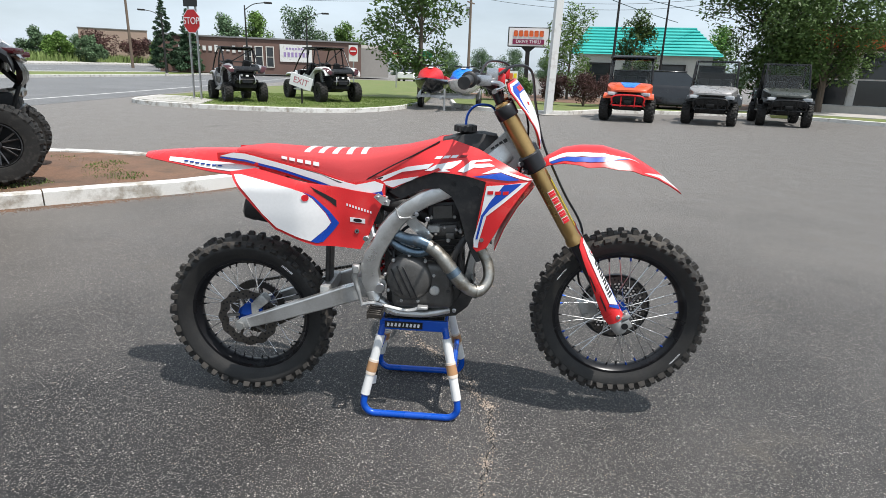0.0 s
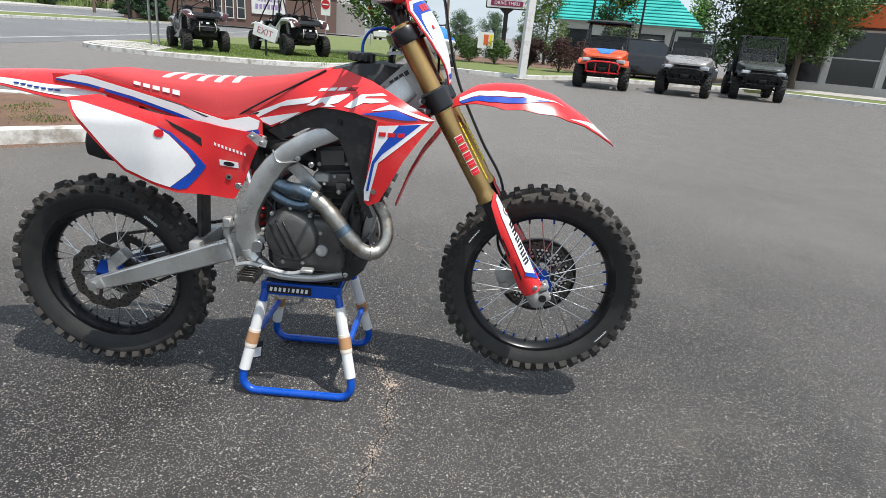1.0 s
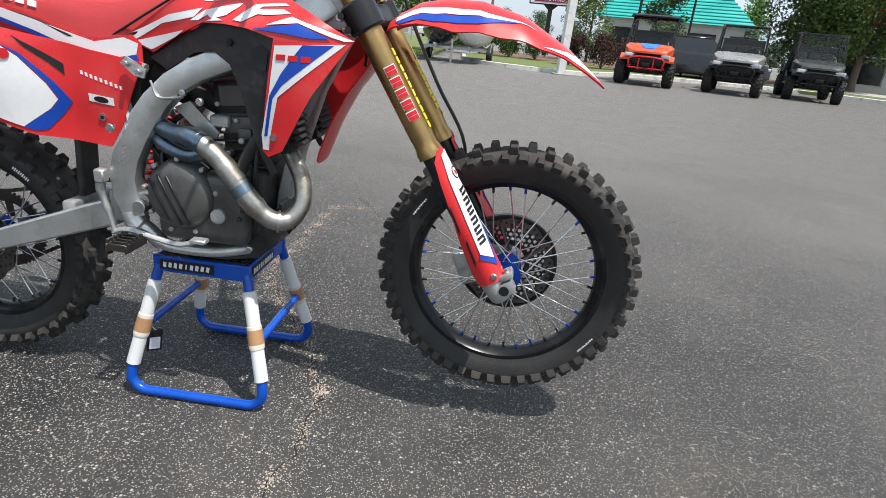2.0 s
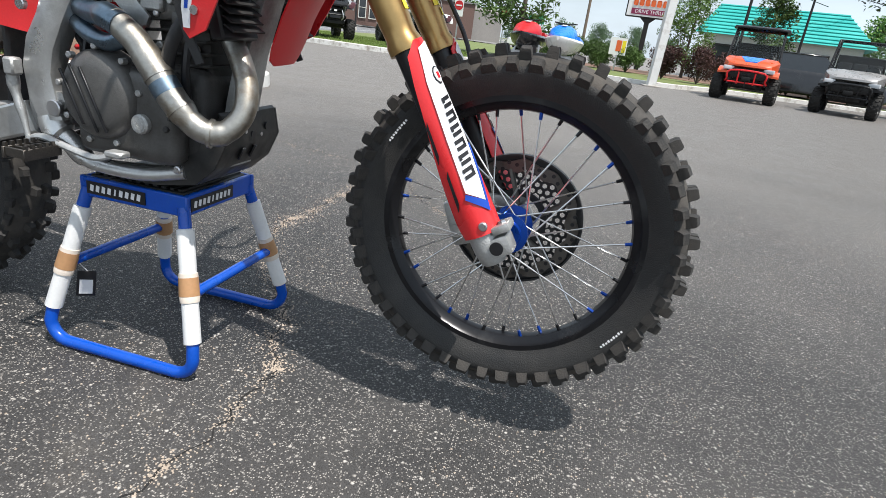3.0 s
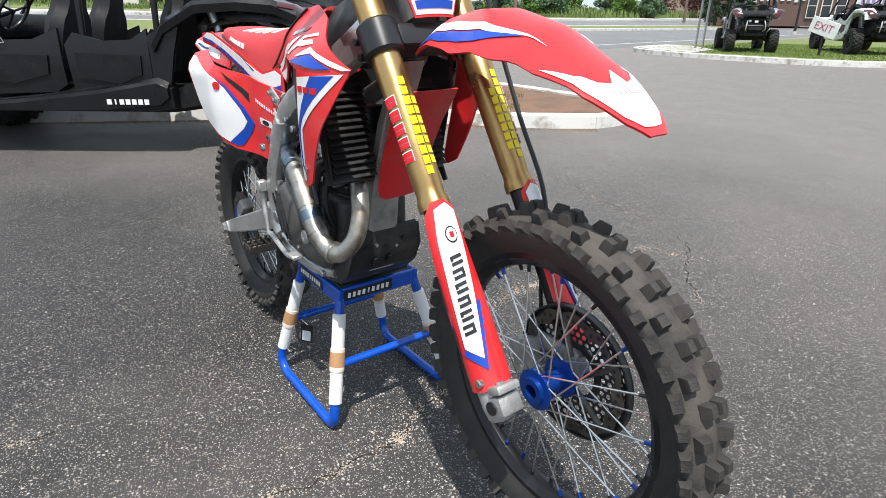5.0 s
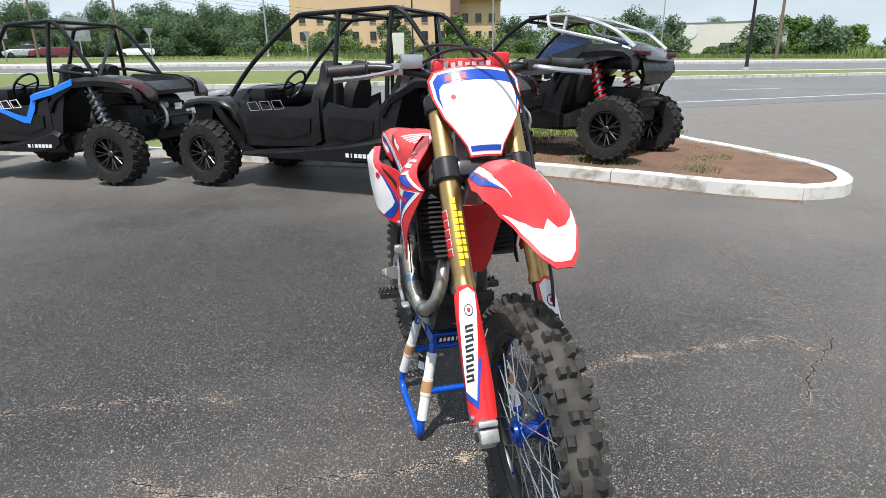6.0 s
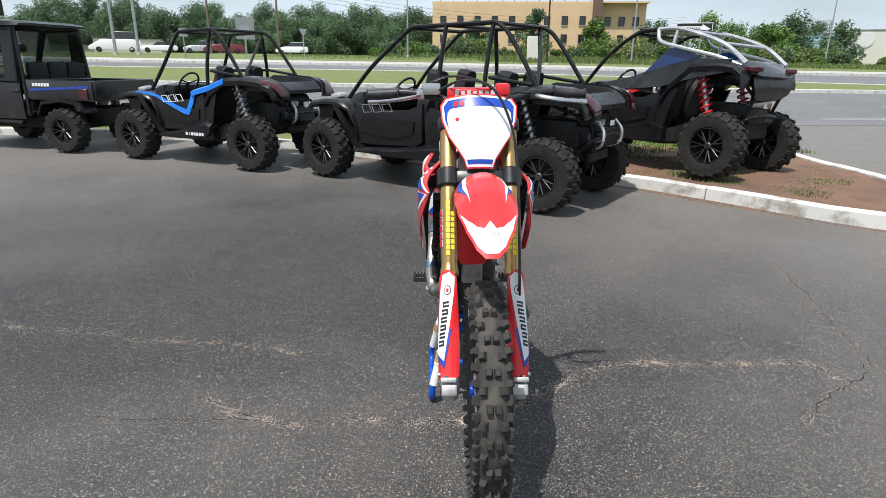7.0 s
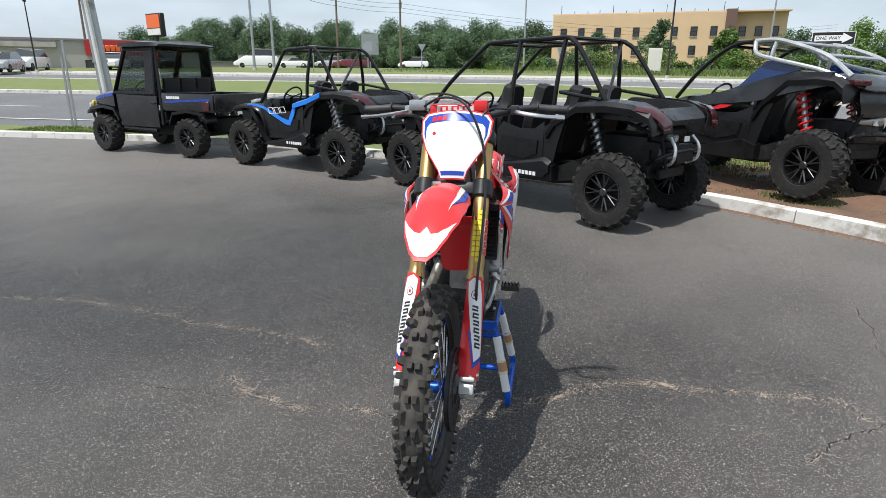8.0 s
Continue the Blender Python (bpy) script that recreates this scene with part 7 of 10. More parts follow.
def utv_sport(name, label, at, L=2.30, T=1.32, R=0.37, rows=1, body=VBODY, accent=VBLUE, cage=VBLACK, spring=VGREY, roof=None, letters=True, tall=1.82, group="parked off-road vehicles", pro=False):
    root = thing(name, label, "off-road vehicle", at, group)
    e = (L - 2.30) / 2

    def X(x):
        if pro and x < -1.0:
            x = -1.0 + (x + 1.0) * 0.55 - 0.07 * min(1.0, (-1.0 - x) / 0.15)
        return x + e if x > 0.6 else x - e if x < -0.35 else x + e * (2 * (x + 0.35) / 0.95 - 1)
    ax = L / 2
    ht = T / 2
    hw = ht + 0.02
    up = 0.19 if pro else 0.06
    # floor tub
    bm = loft(BM(), [[V(X(x), w * a, z0 + (z1 - z0) * b) for a, b in ((-1, 0.15), (-0.9, 0), (0.9, 0), (1, 0.15), (1, 1), (-1, 1))]
                     for x, w, z0, z1 in ((1.45, 0.22, 0.50, 0.70), (1.1, 0.36, 0.38, 0.62), (0.65, 0.56, 0.33, 0.50), (-0.40, 0.58, 0.33, 0.50), (-0.75, 0.40, 0.36, 0.66), (-1.36, 0.34, 0.48, 0.76))])
    part("floor_tub", bm, VDARK, root)
    # hood and nose
    bm = loft(BM(), [[V(X(x), w * a, z0 + (z1 - z0) * b) for a, b in ((-1, 0), (-1, 0.65), (-0.86, 0.93), (-0.4, 1), (0.4, 1), (0.86, 0.93), (1, 0.65), (1, 0))]
                     for x, w, z0, z1 in ((1.46, 0.26, 0.58, 0.78), (1.40, 0.36, 0.58, 0.88), (1.24, 0.43, 0.62, 0.97), (1.0, 0.47, 0.66, 1.03), (0.72, 0.56, 0.62, 1.10), (0.60, 0.58, 0.60, 1.09))])
    hood = part("hood", bm, body, root)
    for s in (-1, 1):
        bm = box(BM(), (X(1.19), s * 0.40, 1.005), (0.24, 0.11, 0.06), Matrix.Rotation(0.14, 3, "Y") @ Matrix.Rotation(-s * 0.25, 3, "Z"), 0.02, 2)
        part("headlight", bm, VLAMP, hood)
        bm = box(BM(), (X(1.17), s * 0.462, 0.955), (0.15, 0.035, 0.032), Matrix.Rotation(0.12, 3, "Y"), 0.006)
        part("marker", bm, VAMBER, hood)
    # bumper
    bm = tube(BM(), curve([(X(1.2), -0.25, 0.45), (X(1.44), -0.26, 0.52), (X(1.52), -0.22, 0.66), (X(1.52), 0.22, 0.66), (X(1.44), 0.26, 0.52), (X(1.2), 0.25, 0.45)], 5), 0.019, 8)
    part("front_bumper", bm, VBLACK, root)
    for s in (-1, 1):
        # front mudguard
        rings = []
        for x, z in ((1.47, 0.90), (1.40, 0.945), (1.18, 0.975), (0.95, 0.97), (0.76, 0.90), (0.66, 0.74), (0.62, 0.55)):
            rings.append([V(X(x), s * 0.40, z + 0.01), V(X(x), s * (hw - 0.03), z), V(X(x), s * hw, z - 0.03), V(X(x), s * hw, z - 0.06), V(X(x), s * 0.40, z - 0.04)])
        part("front_mudguard", loft(BM(), rings), body, root)
        # nose fascia beside the lamp, raked back towards the wheel
        if not pro:
            out = [(1.20, 0.93), (1.47, 0.92), (1.50, 0.86), (1.46, 0.70), (1.38, 0.58), (1.28, 0.60), (1.24, 0.76)]
            bm = loft(BM(), [[V(X(x) - d, s * y, z) for x, z in out] for y, d in ((0.26, 0.0), (0.44, 0.0), (0.50, 0.03))])
            part("nose_fascia", bm, VBLACK, root)
        # rear mudguard and body side
        rings = []
        for x, z, yi in ((-0.36, 0.90, 0.50), (-0.45, 1.02, 0.44), (-0.72, 1.13, 0.42), (-1.05, 1.15, 0.42), (-1.32, 1.13, 0.42), (-1.50, 1.06, 0.42), (-1.55, 0.96, 0.42)):
            z += up * ss(-x, 0.3, 0.7)
            rings.append([V(X(x), s * yi, z + 0.015), V(X(x), s * (hw - 0.04), z), V(X(x), s * hw, z - 0.04), V(X(x), s * (hw - 0.01), z - 0.10), V(X(x), s * yi, z - 0.07)])
        part("rear_mudguard", loft(BM(), rings), body, root)
        bm = sheet(BM(), [(X(-0.30), 0.42), (X(-0.42), 0.44), (X(-0.50), 0.78), (X(-0.58), 1.03), (X(-0.45), 1.0), (X(-0.30), 0.90)], lambda x, z, s=s: V(x, s * (hw - 0.04), z), -0.03 * s, 0.5)
        part("rear_side_panel", bm, body, root)
        # lower sill
        bm = loft(BM(), [[V(X(x), s * y, z) for y, z in ((0.52, z0), (hw - 0.02, z0 + 0.02), (hw - 0.01, z1 - 0.03), (0.56, z1))] for x, z0, z1 in ((0.72, 0.34, 0.42), (0.2, 0.335, 0.50), (-0.28, 0.335, 0.62), (-0.46, 0.36, 0.56))])
        sill = part("sill", bm, VBLACK, root)
        if letters:
            for k in range(7):       # pale bars in place of a maker's name
                part("pale_mark", box(BM(), (X(-0.30) + 0.050 * k, s * (hw + 0.026), 0.435), (0.036 if k != 5 else 0.012, 0.006, 0.040)), DWHITE, sill)
        # strut panel that slants from the lamp down behind the front wheel, and facets of the sill
        if not pro:
            bm = loft(BM(), [[V(X(x), s * (hw - 0.10), z), V(X(x), s * (hw - 0.015), z), V(X(x - w), s * (hw - 0.01), z - 0.03), V(X(x - w), s * (hw - 0.10), z - 0.03)] for x, z, w in ((1.06, 0.93, 0.13), (0.92, 0.72, 0.12), (0.78, 0.52, 0.14), (0.70, 0.42, 0.18))])
            part("fender_strut", bm, VBLACK, root)
            bm = loft(BM(), [[V(X(x), s * (hw - 0.03), z0), V(X(x), s * (hw + 0.02), z0 + 0.01), V(X(x), s * (hw + 0.025), z1), V(X(x), s * (hw - 0.03), z1 + 0.04)] for x, z0, z1 in ((0.66, 0.36, 0.38), (0.30, 0.35, 0.42), (-0.10, 0.36, 0.50), (-0.36, 0.40, 0.58), (-0.44, 0.46, 0.54))])
            part("sill_facet", bm, body, sill)
        # doors
        spans = [(0.66, -0.33)] if rows == 1 else [(0.66, 0.06), (0.03, -0.33)]
        for x1, x0 in spans:
            a, b = X(x1), X(x0)
            dd = b - a
            out = [(a + dd * u, z) for u, z in ((0.0, 0.47), (-0.02, 0.86), (0.10, 0.95), (0.45, 0.89), (0.8, 0.90), (1.0, 0.98), (1.0, 0.56), (0.9, 0.50))]
            door = part("door", sheet(BM(), out, lambda x, z, s=s: V(x, s * (hw - 0.03 - 0.05 * abs(z - 0.72)), z), -0.03 * s, 0.12), body, root)
            bm = sheet(BM(), [(a + dd * u, z) for u, z in ((0.08, 0.62), (0.10, 0.80), (0.9, 0.78), (0.88, 0.64), (0.6, 0.57))], lambda x, z, s=s: V(x, s * (hw - 0.026 - 0.05 * abs(z - 0.72)), z), 0.012 * s, 0.5)
            part("door_insert", bm, VBLACK, door)
            if x1 > 0.5:
                f = lambda x, z, s=s: V(x, s * (hw - 0.014 - 0.05 * abs(z - 0.72)), z)
                if accent is not None and not pro:
                    out = [(a + dd * u, z) for u, z in ((-0.48, 0.950), (-0.22, 0.945), (0.0, 0.915), (0.12, 0.86), (0.58, 0.70), (0.69, 0.69), (0.80, 0.85), (0.86, 1.01), (0.79, 1.01), (0.72, 0.88), (0.65, 0.765), (0.50, 0.795), (0.16, 0.90), (-0.02, 0.955), (-0.22, 0.978), (-0.48, 0.982))]
                    part("accent_panel", sheet(BM(), out, f, 0.006 * s, 0.12), accent, door)
                elif pro:
                    part("accent_panel", sheet(BM(), [(a + dd * u, z) for u, z in ((0.30, 0.80), (0.52, 0.78), (0.56, 0.86), (0.42, 0.84))], f, 0.006 * s, 0.2), VBLUE, door)
                if not pro:
                    for k in range(3):     # outlined slanting shapes in place of a model name
                        x0, z0, w_, h_ = a + dd * (0.16 + 0.155 * k), 0.845 + 0.010 * k, dd * 0.125, 0.095
                        bm = BM()
                        pts = [f(x0, z0), f(x0 + w_, z0 + 0.01), f(x0 + w_ - 0.05 * dd / abs(dd), z0 + h_), f(x0 - 0.04 * dd / abs(dd), z0 + h_ - 0.01)]
                        tube(bm, [p + V(0, s * 0.006, 0) for p in pts], 0.0055 if accent is not None else 0.004, 5, closed=True)
                        part("outline_mark", bm, DWHITE if accent is not None else VGREY, door, "outlined mark in place of a model name")
        if accent is not None and not pro:
            bm = loft(BM(), [[V(X(x), s * (hw - 0.02), z), V(X(x), s * (hw + 0.004), z - 0.015), V(X(x), s * (hw + 0.004), z - 0.075), V(X(x), s * (hw - 0.02), z - 0.075)] for x, z in ((-0.12, 0.995 + up * 0.3), (-0.20, 1.02 + up * 0.3), (-0.45, 1.055 + up * 0.6), (-0.75, 1.135 + up))])
            part("accent_line", bm, accent, root)
    # rear box, engine, exhaust, lamps
    if pro:
        bm = box(BM(), (X(-1.08) + 0.06, 0, 1.0 + up), (0.50, 0.86, 0.20), Matrix.Rotation(-0.05, 3, "Y"), 0.03, 2)
    else:
        # open tray: side rails, sunk floor, a rounded tail that drops away
        bm = loft(BM(), [[V(X(x), w * a, z - d + d * b) for a, b in ((-1, 0.0), (-1, 0.75), (-0.93, 1), (-0.80, 0.97), (-0.74, 1 - k), (0.74, 1 - k), (0.80, 0.97), (0.93, 1), (1, 0.75), (1, 0.0))]
                         for x, w, z, d, k in ((-0.62, 0.40, 1.10 + up, 0.16, 0.15), (-0.70, 0.45, 1.16 + up, 0.18, 0.55), (-1.05, 0.46, 1.15 + up, 0.18, 0.60), (-1.30, 0.45, 1.13 + up, 0.17, 0.55), (-1.40, 0.45, 1.105 + up, 0.15, 0.12), (-1.50, 0.42, 1.045 + up, 0.11, 0.10), (-1.56, 0.36, 0.99 + up, 0.05, 0.10))])
    part("cargo_box", bm, VBLACK, root)
    bm = BM()
    box(bm, (X(-1.0), 0, 0.70), (0.62, 0.60, 0.36), None, 0.04, 2)
    box(bm, (X(-1.34), 0.1, 0.74), (0.22, 0.42, 0.20), None, 0.05, 2)
    box(bm, (X(-1.42), 0, 0.52), (0.05, 0.5, 0.10), None, 0.01)
    part("engine_bay", bm, VDARK, root)
    bm = tube(BM(), [(X(-1.38), -0.28, 0.70), (X(-1.38), 0.30, 0.72)], 0.085, 14)
    cyl(bm, (X(-1.38), 0.18, 0.74), (X(-1.54), 0.20, 0.76), 0.03, seg=10)
    part("exhaust", bm, VRIMF, root)
    if not pro:
        for s in (-1, 1):
            bm = tube(BM(), curve([(X(-1.46), s * 0.22, 0.60), (X(-1.56), s * 0.25, 0.66), (X(-1.57), s * 0.24, 0.78), (X(-1.50), s * 0.22, 0.88)], 4), 0.016, 8)
            part("tail_loop", bm, VSILVER, root)
        for s in (-1, 1):      # slim corner cowls that hold the lamps, and frame tubes under them
            bm = loft(BM(), [[V(X(x), s * (y + dy), z + dz) for dy, dz in ((-0.10, 0.04), (0.05, 0.03), (0.09, -0.01), (0.05, -0.055), (-0.10, -0.05))]
                             for x, y, z in ((-1.26, 0.56, 1.07 + up), (-1.44, 0.55, 1.045 + up), (-1.54, 0.50, 0.985 + up), (-1.57, 0.44, 0.93 + up))])
            part("corner_cowl", bm, VBODY, root)
            part("frame_tube", tube(BM(), [(X(-1.02), s * 0.30, 1.02), (X(-1.44), s * 0.27, 0.88), (X(-1.50), s * 0.24, 0.58)], 0.018, 8), VDARK, root)
        part("muffler", cyl(BM(), (X(-1.36), -0.22, 0.90), (X(-1.36), 0.24, 0.90), 0.085, seg=18), VDARK, root)
        part("muffler_tip", cyl(BM(), (X(-1.40), 0.16, 0.88), (X(-1.53), 0.16, 0.87), 0.034, seg=12), VSILVER, root)
        for k in range(3):
            part("tray_rib", box(BM(), (X(-0.86 - 0.17 * k), 0, 1.045 + up), (0.05, 0.60, 0.02), None, 0.006), VBLACK, root)
        part("skid_panel", box(BM(), (X(-1.545), 0, 0.72), (0.02, 0.34, 0.18), Matrix.Rotation(0.15, 3, "Y"), 0.008), VBLACK, root)
    for s in (-1, 1):
        bm = box(BM(), (X(-1.50), s * 0.44, 1.27), (0.20, 0.18, 0.06), Matrix.Rotation(-s * 0.45, 3, "Z"), 0.02, 2) if pro else loft(BM(), [[V(X(x), s * (y + dy), z + dz) for dy, dz in ((-0.07, 0.035), (0.05, 0.03), (0.085, 0.0), (0.06, -0.045), (-0.06, -0.04))] for x, y, z in ((-1.36, 0.60, 1.085 + up), (-1.47, 0.575, 1.065 + up), (-1.55, 0.53, 1.01 + up), (-1.59, 0.48, 0.95 + up))])
        part("tail_lamp", bm, VTAIL, root)
    bm = tube(BM(), curve([(X(-1.35), -0.34, 0.62), (X(-1.52), -0.32, 0.72), (X(-1.54), 0, 0.74), (X(-1.52), 0.32, 0.72), (X(-1.35), 0.34, 0.62)], 4), 0.022, 8)
    part("rear_bumper", bm, VBLACK, root)
    bm = box(BM(), (X(-1.555), 0.0, 0.86), (0.012, 0.09, 0.05))
    part("white_tag", bm, DWHITE, root)
    if pro:
        bm = loft(BM(), [[V(X(x), w * a, z0 + (z1 - z0) * b) for a, b in ((-0.96, 0.35), (-0.62, 0), (0.62, 0), (0.96, 0.35), (1, 0.62), (0.72, 1), (-0.72, 1), (-1, 0.62))]
                         for x, w, z0, z1 in ((-0.95, 0.46, 1.18, 1.36), (-1.25, 0.52, 1.17, 1.37), (-1.44, 0.50, 1.16, 1.35), (-1.62, 0.44, 1.18, 1.25), (-1.66, 0.40, 1.19, 1.215))])
        part("rear_body", bm, VGLOSS, root)
        bm = loft(BM(), [[V(X(x), w * a, z) for a in (-1, -0.4, 0.4, 1)] + [V(X(x + 0.10), w * a * 0.92, z) for a in (1, 0.4, -0.4, -1)]
                         for x, w, z in ((-1.58, 0.44, 1.19), (-1.66, 0.47, 1.08), (-1.64, 0.40, 1.00), (-1.54, 0.30, 0.92))])
        part("rear_fascia", bm, VBLACK, root)
        for s in (-1, 1):
            bm = tube(BM(), [(X(-1.20), s * 0.34, 1.18), (X(-1.56), s * 0.30, 0.95), (X(-1.36), s * 0.30, 0.66)], 0.022, 8)
            part("rear_frame_tube", bm, VDARK, root)
        bm = cyl(BM(), (X(-1.30), 0.25, 0.86), (X(-1.52), -0.10, 0.88), 0.055, seg=14)
        part("exhaust_can", bm, PIPE, root)
    # suspension, wheels
    for s in (-1, 1):
        for f in (1, -1):
            bm = BM()
            for dx in (-0.16, 0.16):
                cyl(bm, (f * ax + dx - f * 0.05, s * 0.26, 0.50), (f * ax + dx * 0.2, s * (ht - 0.17), R + 0.02), 0.020, seg=8)
                cyl(bm, (f * ax + dx - f * 0.05, s * 0.26, 0.62), (f * ax + dx * 0.2, s * (ht - 0.17), R + 0.13), 0.016, seg=8)
            cyl(bm, (f * ax, s * 0.2, R + 0.10), (f * ax, s * (ht - 0.06), R), 0.03, seg=8)
            part("suspension_arm", bm, VDARK, root)
            put_wheel(root, f * ax, s * ht, R, "sport", 0.01 if f < 0 else 0.02)
        shock(root, (ax - 0.10, s * 0.50, R + 0.12), (ax - 0.22, s * 0.36, 0.95), spring)
        shock(root, (-ax + 0.16, s * (ht - 0.20), R + 0.08), (-ax + 0.40, s * (ht - 0.20), 1.10 + up), spring)
    # cage
    top = tall - 0.03
    ins = 0.50
    bm = BM()
    xa, xb, xc = X(0.22), X(-0.42), X(-1.05)
    if pro:
        for s in (-1, 1):
            part("windscreen_post", tube(BM(), curve([(X(0.78), s * 0.60, 1.04), (X(0.45), s * 0.58, 1.42), (X(0.12), s * 0.54, 1.68), (X(-0.15), s * 0.52, top)], 5), 0.026, 8), VBLACK, root, "black front tube of the cage")
            tube(bm, curve([(X(-0.15), s * 0.52, top), (X(-0.35), s * 0.52, top + 0.004), (X(-0.55), s * 0.52, top - 0.03), (X(-1.0), s * 0.50, 1.55), (X(-1.42), s * 0.48, 1.34)], 5), 0.026, 8)
            tube(bm, curve([(X(-0.15), s * 0.52, top), (X(-0.25), s * 0.60, 1.58), (X(-0.55), s * 0.62, 1.50), (X(-1.0), s * 0.58, 1.40), (X(-1.35), s * 0.52, 1.30)], 5), 0.024, 8)
            tube(bm, [(X(-0.30), s * 0.60, 1.0), (X(-0.36), s * 0.56, 1.4), (X(-0.40), s * 0.52, top - 0.02)], 0.022, 8)
            panel = sheet(BM(), [(X(0.30), 1.06), (X(-0.10), 1.21), (X(-0.36), 1.50), (X(-0.52), 1.50), (X(-0.82), 1.40), (X(-0.40), 1.30), (X(-0.15), 1.18), (X(0.20), 1.05)], lambda x, z, s=s: V(x, s * (hw - 0.05 - 0.15 * max(0, z - 1.2)), z), -0.02 * s, 0.3)
            part("blue_side_panel", panel, VDBLUE, root)
            bu = loft(BM(), [[V(X(x), s * (hw - 0.03), z), V(X(x), s * (hw - 0.10), z + 0.01), V(X(x), s * (hw - 0.10), z - d), V(X(x), s * (hw - 0.02), z - d)] for x, z, d in ((0.45, 1.06, 0.10), (0.0, 1.16, 0.16), (-0.35, 1.28, 0.24), (-0.8, 1.38, 0.22), (-1.2, 1.37, 0.14))])
            part("upper_body_panel", bu, VGLOSS, root)
            strip_ = sheet(BM(), [(X(0.30), 0.88), (X(-0.02), 0.95), (X(-0.10), 0.985), (X(0.05), 0.985), (X(0.26), 0.91)], lambda x, z, s=s: V(x, s * (hw + 0.004), z), -0.006 * s, 0.5)
            part("red_flash", strip_, VRED, root)
        part("roof_bar", cyl(BM(), (X(0.12), -0.52, 1.68), (X(0.12), 0.52, 1.68), 0.020, seg=8), VBLACK, root)
        for x, z in ((X(-0.15), top), (X(-0.55), top - 0.03), (X(-1.0), 1.55)):
            cyl(bm, (x, -0.52, z), (x, 0.52, z), 0.020, seg=8)
    for s in (() if pro else (-1, 1)):
        tube(bm, curve([(X(0.80), s * 0.60, 1.00), (X(0.52), s * 0.57, 1.35), (xa + 0.04, s * ins, top - 0.05), (xa - 0.08, s * ins, top)], 4) + [V(xb, s * ins, top + 0.02)] + curve([(xb - 0.06, s * ins, top + 0.01), (xb - 0.22, s * (ins + 0.02), top - 0.12), (xc, s * 0.56, 1.10)], 4), 0.024, 8)
        tube(bm, curve([(xb + 0.04, s * 0.60, 0.90), (xb + 0.02, s * 0.58, 1.35), (xb, s * ins, top)], 4), 0.024, 8)
        if rows == 2:
            xm = (xa + xb) / 2 + 0.06
            tube(bm, curve([(xm + 0.02, s * 0.60, 0.92), (xm, s * 0.58, 1.35), (xm - 0.02, s * ins, top + 0.01)], 4), 0.024, 8)
        cyl(bm, (xb - 0.02, s * 0.57, 1.28), (xc + 0.12, s * 0.56, 1.22), 0.019, seg=8)
    for x, z in () if pro else ((xa - 0.02, top - 0.01), (xb, top + 0.02)) + (((xa + xb) / 2 + 0.04, top + 0.01),) * (rows - 1):
        cyl(bm, (x, -ins, z), (x, ins, z), 0.022, seg=8)
    cyl(bm, (xb - 0.02, -0.57, 1.28), (xb - 0.02, 0.57, 1.28), 0.020, seg=8)
    if not pro:
        tube(bm, [(xb - 0.02, -ins, top), (xc + 0.1, 0.5, 1.18)], 0.017, 8)
    part_pieces("cage_tube", bm, cage, root)
    if roof is not None:
        bm = box(BM(), ((xa + xb) / 2 - 0.05, 0, top + (0.005 if pro else 0.045)), (xa - xb + (-0.1 if pro else 0.28), 2 * ins + (-0.04 if pro else 0.08), 0.035), None, 0.014, 2)
        part("roof", bm, roof, root)
    # cabin
    bm = box(BM(), (X(0.56), 0, 0.98), (0.26, 1.06, 0.20), None, 0.05, 2)
    part("dashboard", bm, VBLACK, root)
    bm = BM()
    R3 = Matrix.Rotation(-0.55, 3, "Y")
    c = V(X(0.36), 0.30, 1.10)
    tube(bm, [c + R3 @ V(0, 0.165 * math.cos(2 * math.pi * k / 20), 0.165 * math.sin(2 * math.pi * k / 20)) for k in range(20)], 0.014, 8, closed=True)
    for a in (0.3, 2.84, 4.71):
        cyl(bm, c, c + R3 @ V(0, 0.16 * math.cos(a), 0.16 * math.sin(a)), 0.010, seg=6)
    cyl(bm, c, (X(0.56), 0.30, 1.0), 0.018, seg=8)
    part("steering_wheel", bm, VBLACK, root)
    for r_ in range(rows):
        for s in (-1, 1):
            utv_seat(root, (X(-0.05) if rows == 1 else (X(0.30) - 0.05 if r_ == 0 else X(-0.24))), s * 0.29)
    return root


